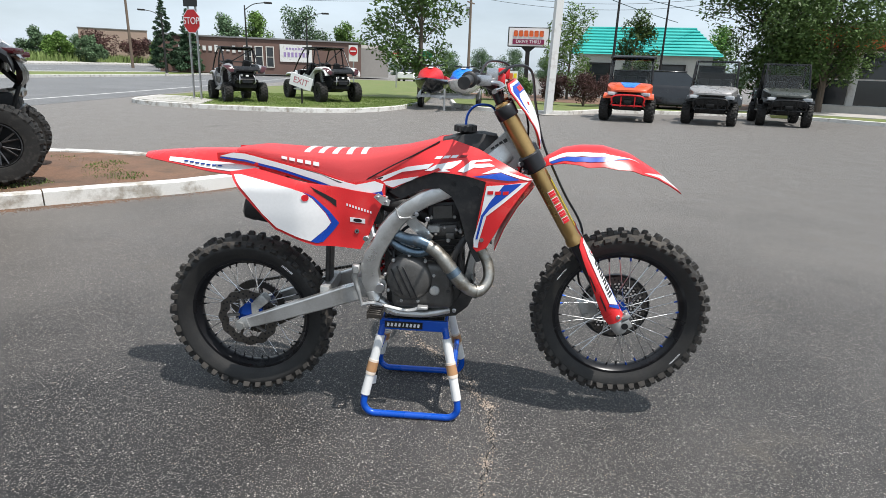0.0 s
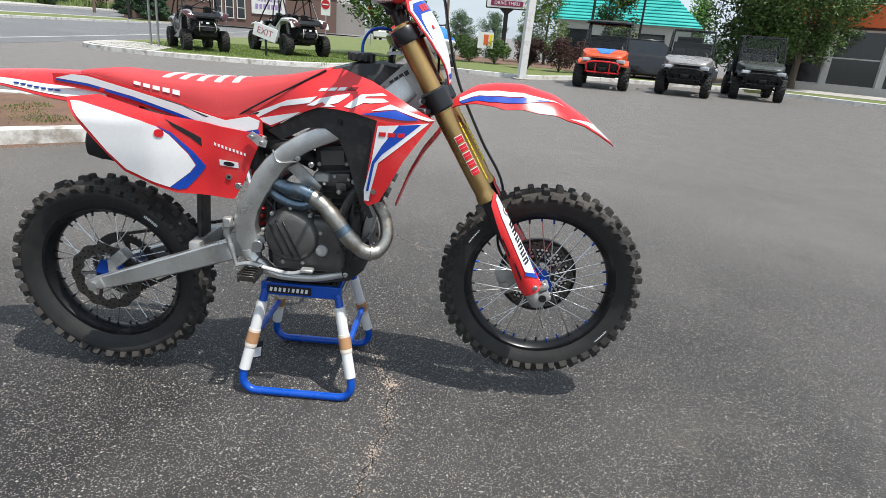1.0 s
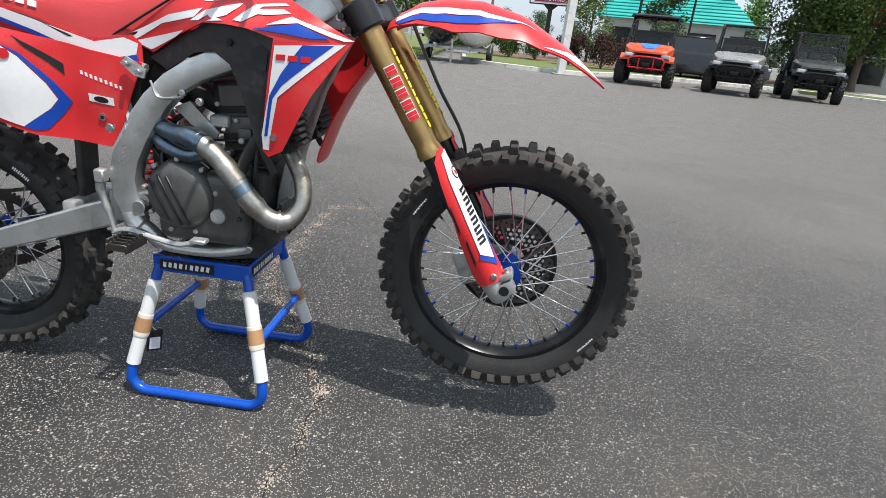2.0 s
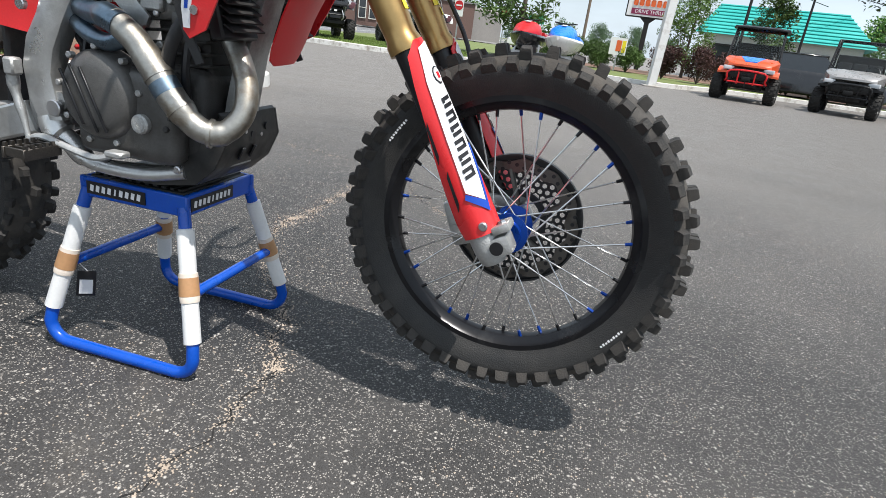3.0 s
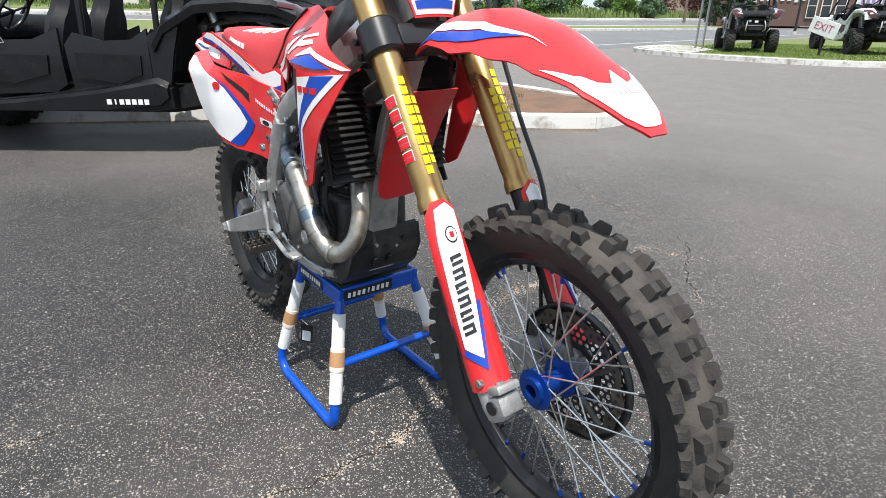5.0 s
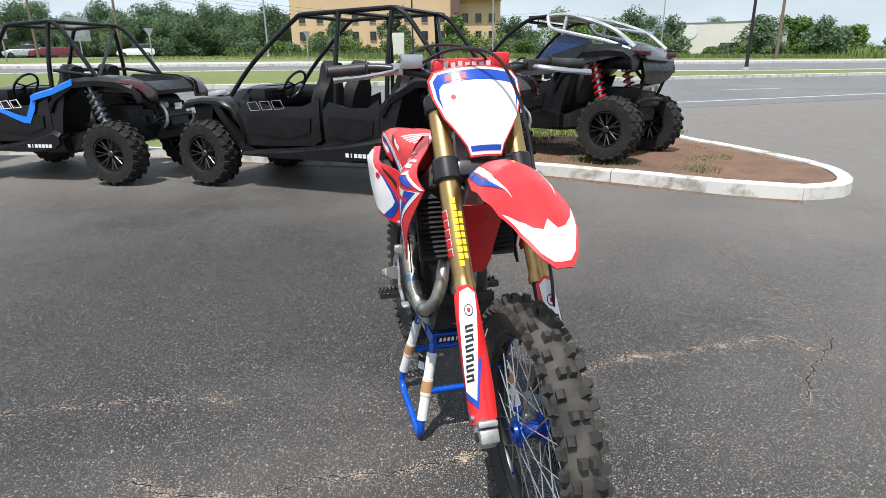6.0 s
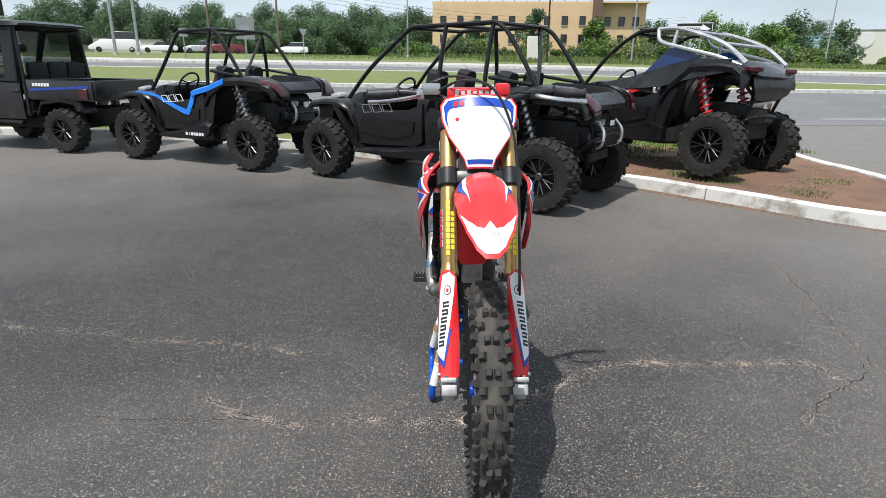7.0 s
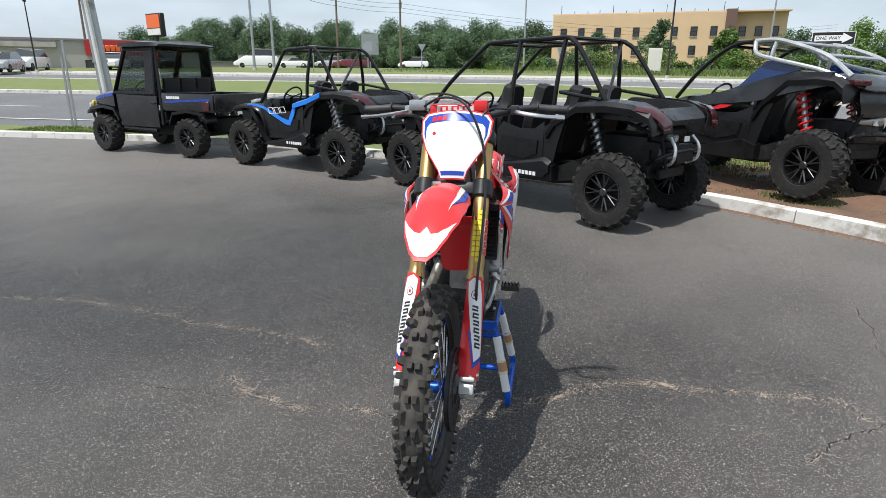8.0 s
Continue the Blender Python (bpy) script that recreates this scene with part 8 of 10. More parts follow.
def utv_utility(name, label, at, L=2.06, T=1.28, R=0.335, hood=VGREY, cab=VBLACK, closed=False, roof=True, grille=VBLACK, bed=VBLACK, stripe=None, front_tube=None, centre=None, group="parked off-road vehicles"):
    root = thing(name, label, "off-road vehicle", at, group)
    ax, ht = L / 2, T / 2
    hw = ht + 0.06
    bm = box(BM(), (0, 0, 0.44), (2.3, 0.86, 0.20), None, 0.04, 2)
    box(bm, (ax - 0.02, 0, 0.55), (0.7, 0.60, 0.32), None, 0.06, 2)
    box(bm, (-ax, 0, 0.55), (0.8, 0.60, 0.26), None, 0.05, 2)
    part("chassis", bm, VDARK, root)
    # hood: stepped, with lamps either side of the grille
    bm = loft(BM(), [[V(x, w * a, z0 + (z1 - z0) * b) for a, b in ((-1, 0), (-1, 0.75), (-0.9, 0.95), (-0.5, 1), (0.5, 1), (0.9, 0.95), (1, 0.75), (1, 0))]
                     for x, w, z0, z1 in ((ax + 0.44, 0.40, 0.90, 0.95), (ax + 0.38, 0.52, 0.88, 1.00), (ax + 0.1, 0.62, 0.88, 1.08), (ax - 0.35, 0.68, 0.84, 1.16))])
    hd = part("hood", bm, hood, root)
    if closed:
        for s in (-1, 1):
            bm = loft(BM(), [[V(x, s * w, z), V(x, s * (w + 0.012), z), V(x, s * (w + 0.012), z - 0.055), V(x, s * w, z - 0.055)] for x, w, z in ((ax + 0.34, 0.54, 0.985), (ax + 0.1, 0.615, 1.035), (ax - 0.34, 0.675, 1.09))])
            part("blue_stripe", bm, VUBLUE, hd)
            part("marker", box(BM(), (ax + 0.40, s * 0.56, 0.88), (0.05, 0.06, 0.10), None, 0.012), VAMBER, hd)
    if centre is not None:
        bm = loft(BM(), [[V(x, w, z), V(x, -w, z), V(x, -w, z - 0.02), V(x, w, z - 0.02)] for x, w, z in ((ax + 0.30, 0.14, 1.043), (ax + 0.1, 0.20, 1.086), (ax - 0.33, 0.30, 1.166))])
        part("hood_centre", bm, centre, hd)
    bm = box(BM(), (ax + 0.36, 0, 0.72), (0.14, 1.06, 0.26), None, 0.04, 2)
    gr = part("grille", bm, grille, root)
    bm = BM()
    for k in range(4):
        box(bm, (ax + 0.435, 0, 0.65 + 0.05 * k), (0.012, 0.62, 0.022))
    part("grille_slat", bm, VDARK, gr)
    for s in (-1, 1):
        bm = box(BM(), (ax + 0.41, s * 0.49, 0.84), (0.10, 0.26, 0.10), Matrix.Rotation(s * -0.35, 3, "Z"), 0.025, 2)
        part("headlight", bm, VLAMP, root)
        rings = []
        for x, z in ((ax + 0.44, 0.74), (ax + 0.32, 0.82), (ax, 0.86), (ax - 0.30, 0.82), (ax - 0.42, 0.62)):
            rings.append([V(x, s * 0.48, z + 0.02), V(x, s * hw, z), V(x, s * (hw + 0.01), z - 0.05), V(x, s * 0.48, z - 0.04)])
        part("front_mudguard", loft(BM(), rings), hood if hood is VORANGE else cab, root)
    bm = tube(BM(), curve([(ax + 0.35, -0.50, 0.50), (ax + 0.55, -0.46, 0.56), (ax + 0.58, -0.40, 0.78), (ax + 0.58, 0.40, 0.78), (ax + 0.55, 0.46, 0.56), (ax + 0.35, 0.50, 0.50)], 4), 0.024, 8)
    for y in (-0.2, 0.2):
        cyl(bm, (ax + 0.58, y, 0.76), (ax + 0.55, y, 0.46), 0.02, seg=8)
    cyl(bm, (ax + 0.55, -0.44, 0.50), (ax + 0.55, 0.44, 0.50), 0.022, seg=8)
    part("front_bumper", bm, front_tube or VBLACK, root)
    bm = box(BM(), (ax + 0.57, 0, 0.60), (0.10, 0.22, 0.10), None, 0.02, 2)
    cyl(bm, (ax + 0.60, 0, 0.60), (ax + 0.60, 0, 0.40), 0.010, seg=6)
    part("winch", bm, VDARK, root)
    # cab posts and roof
    top = 1.90
    px = ((ax - 0.38, 1.12), (ax - 0.72, top - 0.03), (-0.38, top - 0.02), (-0.44, 1.0))
    bm = BM()
    for s in (-1, 1):
        tube(bm, curve([(px[0][0], s * 0.64, px[0][1]), (px[1][0] + 0.04, s * 0.60, px[1][1] - 0.06), (px[1][0] - 0.04, s * 0.60, px[1][1])], 3) + [V(px[2][0], s * 0.60, px[2][1]), V(px[3][0], s * 0.64, px[3][1]), V(px[3][0], s * 0.64, 0.55)], 0.030, 8)
    for x, z in (px[1], px[2]):
        cyl(bm, (x, -0.6, z), (x, 0.6, z), 0.028, seg=8)
    cyl(bm, (px[0][0], -0.64, px[0][1] + 0.01), (px[0][0], 0.64, px[0][1] + 0.01), 0.022, seg=8)
    part("cab_frame", bm, cab, root)
    if roof:
        bm = loft(BM(), [[V(x, w * a, top + z * b) for a, b in ((-1, -0.2), (-0.96, 0.7), (-0.6, 1), (0.6, 1), (0.96, 0.7), (1, -0.2))] for x, w, z in ((ax - 0.58, 0.60, 0.03), (ax - 0.66, 0.70, 0.07), (0, 0.72, 0.09), (-0.42, 0.70, 0.07), (-0.52, 0.64, 0.03))])
        part("roof", bm, cab, root)
    # windscreen
    bm = BM()
    a, b = V(px[0][0] + 0.01, 0, px[0][1]), V(px[1][0] + 0.03, 0, px[1][1])
    loft(bm, [[V(p.x + d, y, p.z) for y, d in ((-0.60, 0), (0.60, 0), (0.60, 0.006), (-0.60, 0.006))] for p in (a, b)])
    ws = part("windscreen", bm, VTINT if closed else VGLASS, root)
    ws.visible_shadow = False
    # doors
    for s in (-1, 1):
        f = lambda x, z, s=s: V(x, s * (0.67 - 0.04 * abs(z - 0.8)), z)
        out = [(ax - 0.44, 0.50), (ax - 0.40, 1.10), (-0.36, 1.08), (-0.36, 0.50)] if closed else [(ax - 0.48, 0.46), (ax - 0.46, 0.62), (-0.10, 0.62), (-0.34, 0.80), (-0.36, 0.46)]
        dr = part("door", sheet(BM(), out, f, -0.03 * s, 0.3), hood if closed else cab, root)
        if closed:
            frm = [(ax - 0.40, 1.10), (ax - 0.74, top - 0.05), (-0.36, top - 0.05), (-0.36, 1.08)]
            pts = [f(x, z) for x, z in frm]
            part("window_frame", tube(BM(), [V(p.x, s * (0.665 - 0.06 * (p.z - 1.1)), p.z) for p in pts], 0.046, 8, closed=True), cab, dr)
            part("door_pillar", sheet(BM(), [(-0.10, 1.06), (-0.16, top - 0.04), (-0.40, top - 0.04), (-0.40, 1.04)], lambda x, z, s=s: V(x, s * (0.672 - 0.06 * (z - 1.1)), z), -0.03 * s, 2), cab, dr)
            g = part("window_pane", sheet(BM(), [(ax - 0.44, 1.12), (ax - 0.74, top - 0.08), (-0.39, top - 0.08), (-0.39, 1.11)], lambda x, z, s=s: V(x, s * (0.662 - 0.06 * (z - 1.1)), z), 0.006, 2), VTINT, dr)
            g.visible_shadow = False
            part("door_handle", box(BM(), f(-0.28, 0.92) + V(0, s * 0.02, 0), (0.10, 0.02, 0.03), None, 0.006), VBLACK, dr)
        bm = tube(BM(), [(ax - 0.5, s * 0.64, 0.46), (-0.30, s * 0.66, 0.44)], 0.035, 8)
        part("sill", bm, VBLACK, root)
    if closed:
        bm = box(BM(), (-0.44, 0, 1.48), (0.008, 1.16, 0.72))
        g = part("rear_pane", bm, VTINT, root)
        g.visible_shadow = False
        bm = box(BM(), (-0.44, 0, 1.06), (0.05, 1.26, 0.10), None, 0.01)
        part("rear_wall", bm, cab, root)
    # cargo bed
    bm = BM()
    x0, x1 = -0.50, -ax - 0.62
    box(bm, ((x0 + x1) / 2, 0, 0.82), (x0 - x1, 1.30, 0.05), None, 0.01)
    for s in (-1, 1):
        box(bm, ((x0 + x1) / 2, s * 0.65, 0.96), (x0 - x1, 0.05, 0.28), None, 0.014, 2)
    box(bm, (x0, 0, 0.96), (0.05, 1.30, 0.28), None, 0.012)
    box(bm, (x1, 0, 0.96), (0.05, 1.30, 0.28), None, 0.012)
    bd = part("cargo_bed", bm, bed, root)
    for s in (-1, 1):
        part("tail_lamp", box(BM(), (x1 + 0.16, s * 0.685, 0.90), (0.16, 0.03, 0.16), None, 0.01), VTAIL, bd)
        bm = BM()
        for k in range(6):
            box(bm, (x0 - 0.42 + k * 0.055, s * 0.679, 1.03), (0.044, 0.006, 0.045))
        part("pale_mark", bm, DWHITE, bd)
        if stripe is not None:
            part("stripe", box(BM(), ((x0 + x1) / 2, s * 0.678, 0.98), ((x0 - x1) * 0.9, 0.005, 0.035), Matrix.Rotation(0.05, 3, "Y")), stripe, bd)
        rings = [[V(x, s * 0.46, z + 0.02), V(x, s * hw, z), V(x, s * hw, z - 0.05), V(x, s * 0.46, z - 0.04)] for x, z in ((-ax + 0.46, 0.60), (-ax + 0.36, 0.78), (-ax, 0.83), (-ax - 0.36, 0.78), (-ax - 0.45, 0.66))]
        part("rear_mudguard", loft(BM(), rings), VBLACK, root)
    for s in (-1, 1):
        for f in (1, -1):
            bm = BM()
            for dx in (-0.14, 0.14):
                cyl(bm, (f * ax + dx, s * 0.24, 0.46), (f * ax + dx * 0.2, s * (ht - 0.14), R + 0.02), 0.022, seg=8)
            cyl(bm, (f * ax, s * 0.2, R + 0.10), (f * ax, s * (ht - 0.06), R), 0.03, seg=8)
            part("suspension_arm", bm, VDARK, root)
            put_wheel(root, f * ax, s * ht, R, "utility", 0.01 if f < 0 else -6)
            shock(root, (f * ax - 0.02, s * (ht - 0.20), R + 0.08), (f * ax - 0.05, s * 0.34, 0.86), VGREY)
    if not closed:
        # no such screen here: a dark panel stands in for the cab's shade
        bm = box(BM(), (-0.50, 0, 1.22), (0.02, 1.16, 0.66), Matrix.Rotation(-0.06, 3, "Y"), 0.008)
        part("cab_shade_panel", bm, VSHADE, root, "dark panel standing in for shade in the cab")
    bm = box(BM(), (-0.22, 0, 0.70), (0.5, 1.14, 0.16), None, 0.04, 2)
    st = part("bench_seat", bm, VSEAT, root)
    for y in (-0.36, 0.0, 0.36):
        part("backrest", box(BM(), (-0.40, y, 1.06), (0.10, 0.33, 0.60), Matrix.Rotation(-0.12, 3, "Y"), 0.04, 2), VSEAT, st)
    bm = box(BM(), (ax - 0.50, 0, 1.04), (0.26, 1.16, 0.22), None, 0.04, 2)
    part("dashboard", bm, VBLACK, root)
    bm = BM()
    R3 = Matrix.Rotation(-0.6, 3, "Y")
    c = V(ax - 0.72, 0.32, 1.16)
    tube(bm, [c + R3 @ V(0, 0.17 * math.cos(2 * math.pi * k / 20), 0.17 * math.sin(2 * math.pi * k / 20)) for k in range(20)], 0.014, 8, closed=True)
    cyl(bm, c, (ax - 0.5, 0.32, 1.06), 0.016, seg=8)
    part("steering_wheel", bm, VBLACK, root)
    return root


utv_sport("sport_utv", "black four-seat sport side-by-side with an open roll cage", pose(-4.77, 0.30, 0, 0, 0, -129.7), L=3.05, T=1.32, R=0.37, rows=2, accent=None, body=VBODY, spring=VSPRING)
utv_sport("sport_utv", "black and bright blue two-seat sport side-by-side", pose(-6.72, -3.0, 0, 0, 0, -118.4), L=2.20, T=1.32, R=0.365, accent=VBLUE, spring=VGREY)
utv_utility("utility_utv", "dark blue utility side-by-side with enclosed cab and cargo bed", pose(-8.14, -6.45, 0, 0, 0, -107), L=2.18, T=1.26, R=0.345, hood=VGLOSS, cab=VBODY, closed=True, bed=VGLOSS, stripe=VUBLUE)
utv_sport("sport_utv", "dark blue sport side-by-side with red springs and silver cage", pose(-5.77, 3.186, 0.098, 2, 0, -147), L=2.42, T=1.30, R=0.395, body=VBODY, accent=VDBLUE, cage=VSILVER, spring=VRED, letters=False, tall=1.76, roof=VBLACK, pro=True)
utv_sport("sport_utv", "small grey sport side-by-side with a black roof, on the grass", pose(-7.75, 18.2, 0.10, 0, 0, 125), L=2.0, T=1.12, R=0.33, body=VGREY, accent=None, roof=VBLACK, letters=False, tall=1.72)
utv_sport("sport_utv", "white four-seat side-by-side with a black roof, on the grass", pose(-5.33, 20.2, 0.10, 0, 0, 128), L=2.85, T=1.32, R=0.36, rows=2, body=VWHITE, accent=None, roof=VBLACK, letters=False, tall=1.85)
utv_utility("utility_utv", "orange and blue side-by-side with a grey roof and red front bumper", pose(5.4, 17.6, 0, 0, 0, -106), hood=VORANGE, cab=VBLACK, grille=VBLACK, front_tube=VRED, bed=VORANGE, T=1.34, R=0.36, centre=VBLUE)
utv_utility("utility_utv", "silver and black utility side-by-side with a clear windscreen", pose(7.95, 17.3, 0, 0, 0, -113), hood=VHOODS, cab=VBLACK, roof=False)
utv_utility("utility_utv", "dark grey utility side-by-side with a clear windscreen", pose(10.4, 17.9, 0, 0, 0, -108), hood=VHOODD, cab=VBLACK, roof=False)

# ---- trees and shrubs ----
BARK = mat("tree bark", (0.11, 0.085, 0.065), 0.9, var=0.3, scale=8, grain=40, bump=0.7, bscale=50)
LEAF = mat("broad leaves", (0.105, 0.180, 0.042), 0.5, var=0.35, scale=0.8, grain=12, isl=0.5)
LEAFD = mat("dark broad leaves", (0.070, 0.120, 0.032), 0.5, var=0.35, scale=0.8, grain=12, isl=0.5)
# distance haze is put into this green, greyer and bluer than near leaves
LEAFF = mat("hazed distant foliage", (0.105, 0.165, 0.088), 0.7, var=0.35, scale=0.3, grain=4, isl=0.5)
LEAFR = mat("dark red shrub leaves", (0.075, 0.038, 0.034), 0.6, var=0.35, scale=0.8, grain=12, isl=0.5)
NEEDLE = mat("conifer needles", (0.05, 0.09, 0.05), 0.7, var=0.35, scale=0.8, grain=12, isl=0.5)
for m_ in (LEAF, LEAFD, LEAFF, LEAFR, NEEDLE, GRASS, WEED):
    for n_ in m_.node_tree.nodes:
        if n_.type == "BSDF_PRINCIPLED":
            n_.inputs["Specular IOR Level"].default_value = 0.2


def leaf_mesh(name, spots, n, size, material, seed, flat=0.0):
    """Leaves as small bent blades round a list of (centre, radius) clumps."""
    rnd = random.Random(seed)
    vs, fs = [], []
    tot = sum(r ** 2 for _, r in spots)
    for c, r in spots:
        for _ in range(int(n * r * r / tot)):
            d = V(rnd.gauss(0, 1), rnd.gauss(0, 1), rnd.gauss(0, 1)).normalized()
            p = Vector(c) + V(d.x, d.y, d.z * (1 - flat)) * r * (0.35 + 0.65 * rnd.random() ** 0.5) * rnd.uniform(0.75, 1.18)
            a = V(rnd.gauss(0, 1), rnd.gauss(0, 1), rnd.gauss(0, 0.7)).normalized()
            b = a.orthogonal().normalized()
            b = (Matrix.Rotation(rnd.uniform(0, 6.283), 3, a) @ b)
            s = size * rnd.uniform(0.6, 1.3)
            k = len(vs)
            vs += [tuple(p - a * s), tuple(p + b * s * 0.42), tuple(p + a * s), tuple(p - b * s * 0.42 + V(0, 0, s * 0.15))]
            fs.append((k, k + 1, k + 2, k + 3))
    me = bpy.data.meshes.new(name)
    me.from_pydata(vs, [], fs)
    me.materials.append(material)
    return me


def tree(label, at, h, r, n=5000, size=0.07, material=None, seed=1, low=0.25, trunk=0.11, name="tree", clumps=26, m=None):
    rnd = random.Random(seed)
    root = thing(name, label, "tree", m or pose(*at, 0, 0, rnd.uniform(0, 360)))
    bm = BM()
    lean = V(rnd.uniform(-0.15, 0.15), rnd.uniform(-0.15, 0.15), 0)
    tl = curve([(0, 0, -0.1), (0.02, 0.01, h * 0.25), (lean.x * 0.6, lean.y * 0.6, h * 0.55), (lean.x, lean.y, h * 0.9)], 5)
    k = len(tl)
    tube(bm, tl, [trunk * (1.25 if i == 0 else 1 - 0.85 * i / (k - 1)) for i in range(k)], 9)
    spots = []
    for i in range(clumps):
        t = low + (0.97 - low) * (i + rnd.random()) / clumps
        a = rnd.uniform(0, 6.283) + i * 2.4
        env = r * (math.sin(math.pi * min(1, (t - low) / (1.02 - low) * 0.86 + 0.14)) ** 0.7)
        d = env * rnd.uniform(0.35, 0.92)
        e = V(lean.x + d * math.cos(a), lean.y + d * math.sin(a), h * t + rnd.uniform(-0.2, 0.2) * r * 0.4)
        base = V(lean.x * t, lean.y * t, h * max(0.12, t - 0.18))
        mid = base.lerp(e, 0.5) + V(0, 0, 0.08 * d)
        tube(bm, [base, mid, e], [trunk * 0.32 * (1.1 - t * 0.7), trunk * 0.2 * (1.1 - t * 0.7), trunk * 0.05], 5)
        spots.append((e, r * rnd.uniform(0.20, 0.38)))
        spots.append((mid, r * rnd.uniform(0.12, 0.22)))
    part("trunk", bm, BARK, root)
    cr = new("crown", leaf_mesh("crown", spots, n, size, material or LEAF, seed + 50))
    cr.parent = root
    return root


def shrub(label, at, h, r, n=1500, size=0.035, material=None, seed=1, category="shrub"):
    rnd = random.Random(seed)
    root = thing("shrub", label, category, pose(*at))
    bm = BM()
    spots = []
    for i in range(14):
        a, d = rnd.uniform(0, 6.283), r * rnd.uniform(0.1, 0.75)
        e = V(d * math.cos(a), d * math.sin(a), h * rnd.uniform(0.35, 0.85))
        tube(bm, [V(0, 0, 0), e * 0.5 + V(0, 0, 0.05), e], [0.014, 0.009, 0.004], 5)
        spots.append((e, r * rnd.uniform(0.28, 0.45)))
    part("stem", bm, BARK, root)
    cr = new("foliage", leaf_mesh("foliage", spots, n, size, material or LEAF, seed + 90))
    cr.parent = root
    return root


tree("young street tree with an open green crown", (-1.9, 23.8, 0.1), 7.2, 2.5, 8200, 0.10, LEAFD, 3, 0.20, 0.13, clumps=23)
tree("dense dark green tree beside the shop", (13.2, 24.9, 0.1), 7.8, 3.1, 22000, 0.095, LEAFD, 4, 0.17, 0.16, clumps=34)
tree("dense dark green tree beside the shop", (15.3, 24.3, 0.1), 8.2, 3.0, 21000, 0.095, LEAFD, 5, 0.20, 0.16, clumps=34)
# stands out of view beside the others; kept only for its effect on light
tree("dense dark green tree beside the shop", (23.6, 19.6, 0.1), 7.6, 3.0, 17000, 0.095, LEAFD, 6, 0.16, 0.15, clumps=30)
tree("slim light green tree", (5.3, 29.2, 0.1), 4.6, 1.5, 5200, 0.07, LEAF, 7, 0.15, 0.08)
tree("round green tree by the teal roof", (9.7, 33.9, 0.1), 4.6, 1.5, 5200, 0.09, LEAFD, 8, 0.20, 0.10)
tree("green tree behind the shop roof", (18.6, 44.0, 0.1), 5.0, 1.9, 3600, 0.12, LEAF, 9, 0.20, 0.10)
for i, (x, y, h, r) in enumerate(((3.7, 23.0, 1.15, 0.75), (4.9, 22.6, 1.2, 0.85), (6.2, 23.2, 1.2, 0.85), (7.4, 23.6, 1.1, 0.8), (1.4, 25.5, 1.0, 0.8), (9.3, 24.3, 1.1, 0.8), (0.1, 26.6, 1.1, 0.9), (2.5, 25.2, 0.95, 0.8), (-1.0, 28.0, 1.2, 1.0), (8.4, 24.0, 1.0, 0.8))):
    tagged(shrub("dark red leafy garden shrub" if i < 4 else "dark green leafy garden shrub", (x, y, 0.12), h, r, 5200, 0.045, LEAFR if i < 4 else LEAFD, 20 + i), group="garden shrubs")
# tall grass plant by the bed
bm = BM()
rnd = random.Random(8)
for k in range(40):
    a, l = rnd.uniform(0, 6.283), rnd.uniform(0.6, 1.1)
    d = V(math.cos(a), math.sin(a), 0)
    tube(bm, curve([V(0, 0, 0), d * 0.12 * l + V(0, 0, 0.6 * l), d * 0.45 * l + V(0, 0, 0.75 * l)], 3), [0.012, 0.016, 0.016, 0.013, 0.010, 0.006, 0.002], 4, flat=0.2)
solid("ornamental_grass", bm, GRASS, "arching green ornamental grass clump", "plant", pose(7.0, 23.1, 0.12))

# far belts of trees: a few kinds, repeated
kinds = [tree("distant green broadleaf tree", (-110 - 2 * i, -20 + 7 * i, 0.1), 8.0 + i, 4.6 + 0.3 * i, 11000, 0.20, LEAFF, 30 + i, 0.06, 0.22, "distant_tree", 30) for i in range(4)]
rnd = random.Random(77)
for k in range(136):
    if k >= 112:
        x, y = rnd.uniform(-116, -108), -84 + (k - 112) * 3.4 + rnd.uniform(-1, 1)
    elif k < 34:
        x, y = rnd.uniform(-132, -114), -92 + k * 2.9 + rnd.uniform(-1.5, 1.5)
    elif k < 54:
        x, y = rnd.uniform(-150, -134), -96 + (k - 34) * 5.2 + rnd.uniform(-2, 2)
    elif k < 74:
        x, y = rnd.uniform(-140, -112), 44 + (k - 54) * 3.9 + rnd.uniform(-2, 2)
    elif k < 96:
        x, y = -104 + (k - 74) * 4.4 + rnd.uniform(-2, 2), rnd.uniform(118, 150)
    else:
        x, y = -8 + (k - 96) * 5.2, rnd.uniform(78, 105)
    s = rnd.uniform(0.62, 1.02) * (0.86 if k >= 112 else 0.48 if k >= 74 else 0.98 if k < 34 else 0.86)
    tagged(copy_thing(kinds[k % 4], pose(x, y, rise(x, y) - 0.2, 0, 0, rnd.uniform(0, 360)) @ Matrix.Scale(s, 4)), group="distant trees")
for o in kinds:
    tagged(o, group="distant trees")
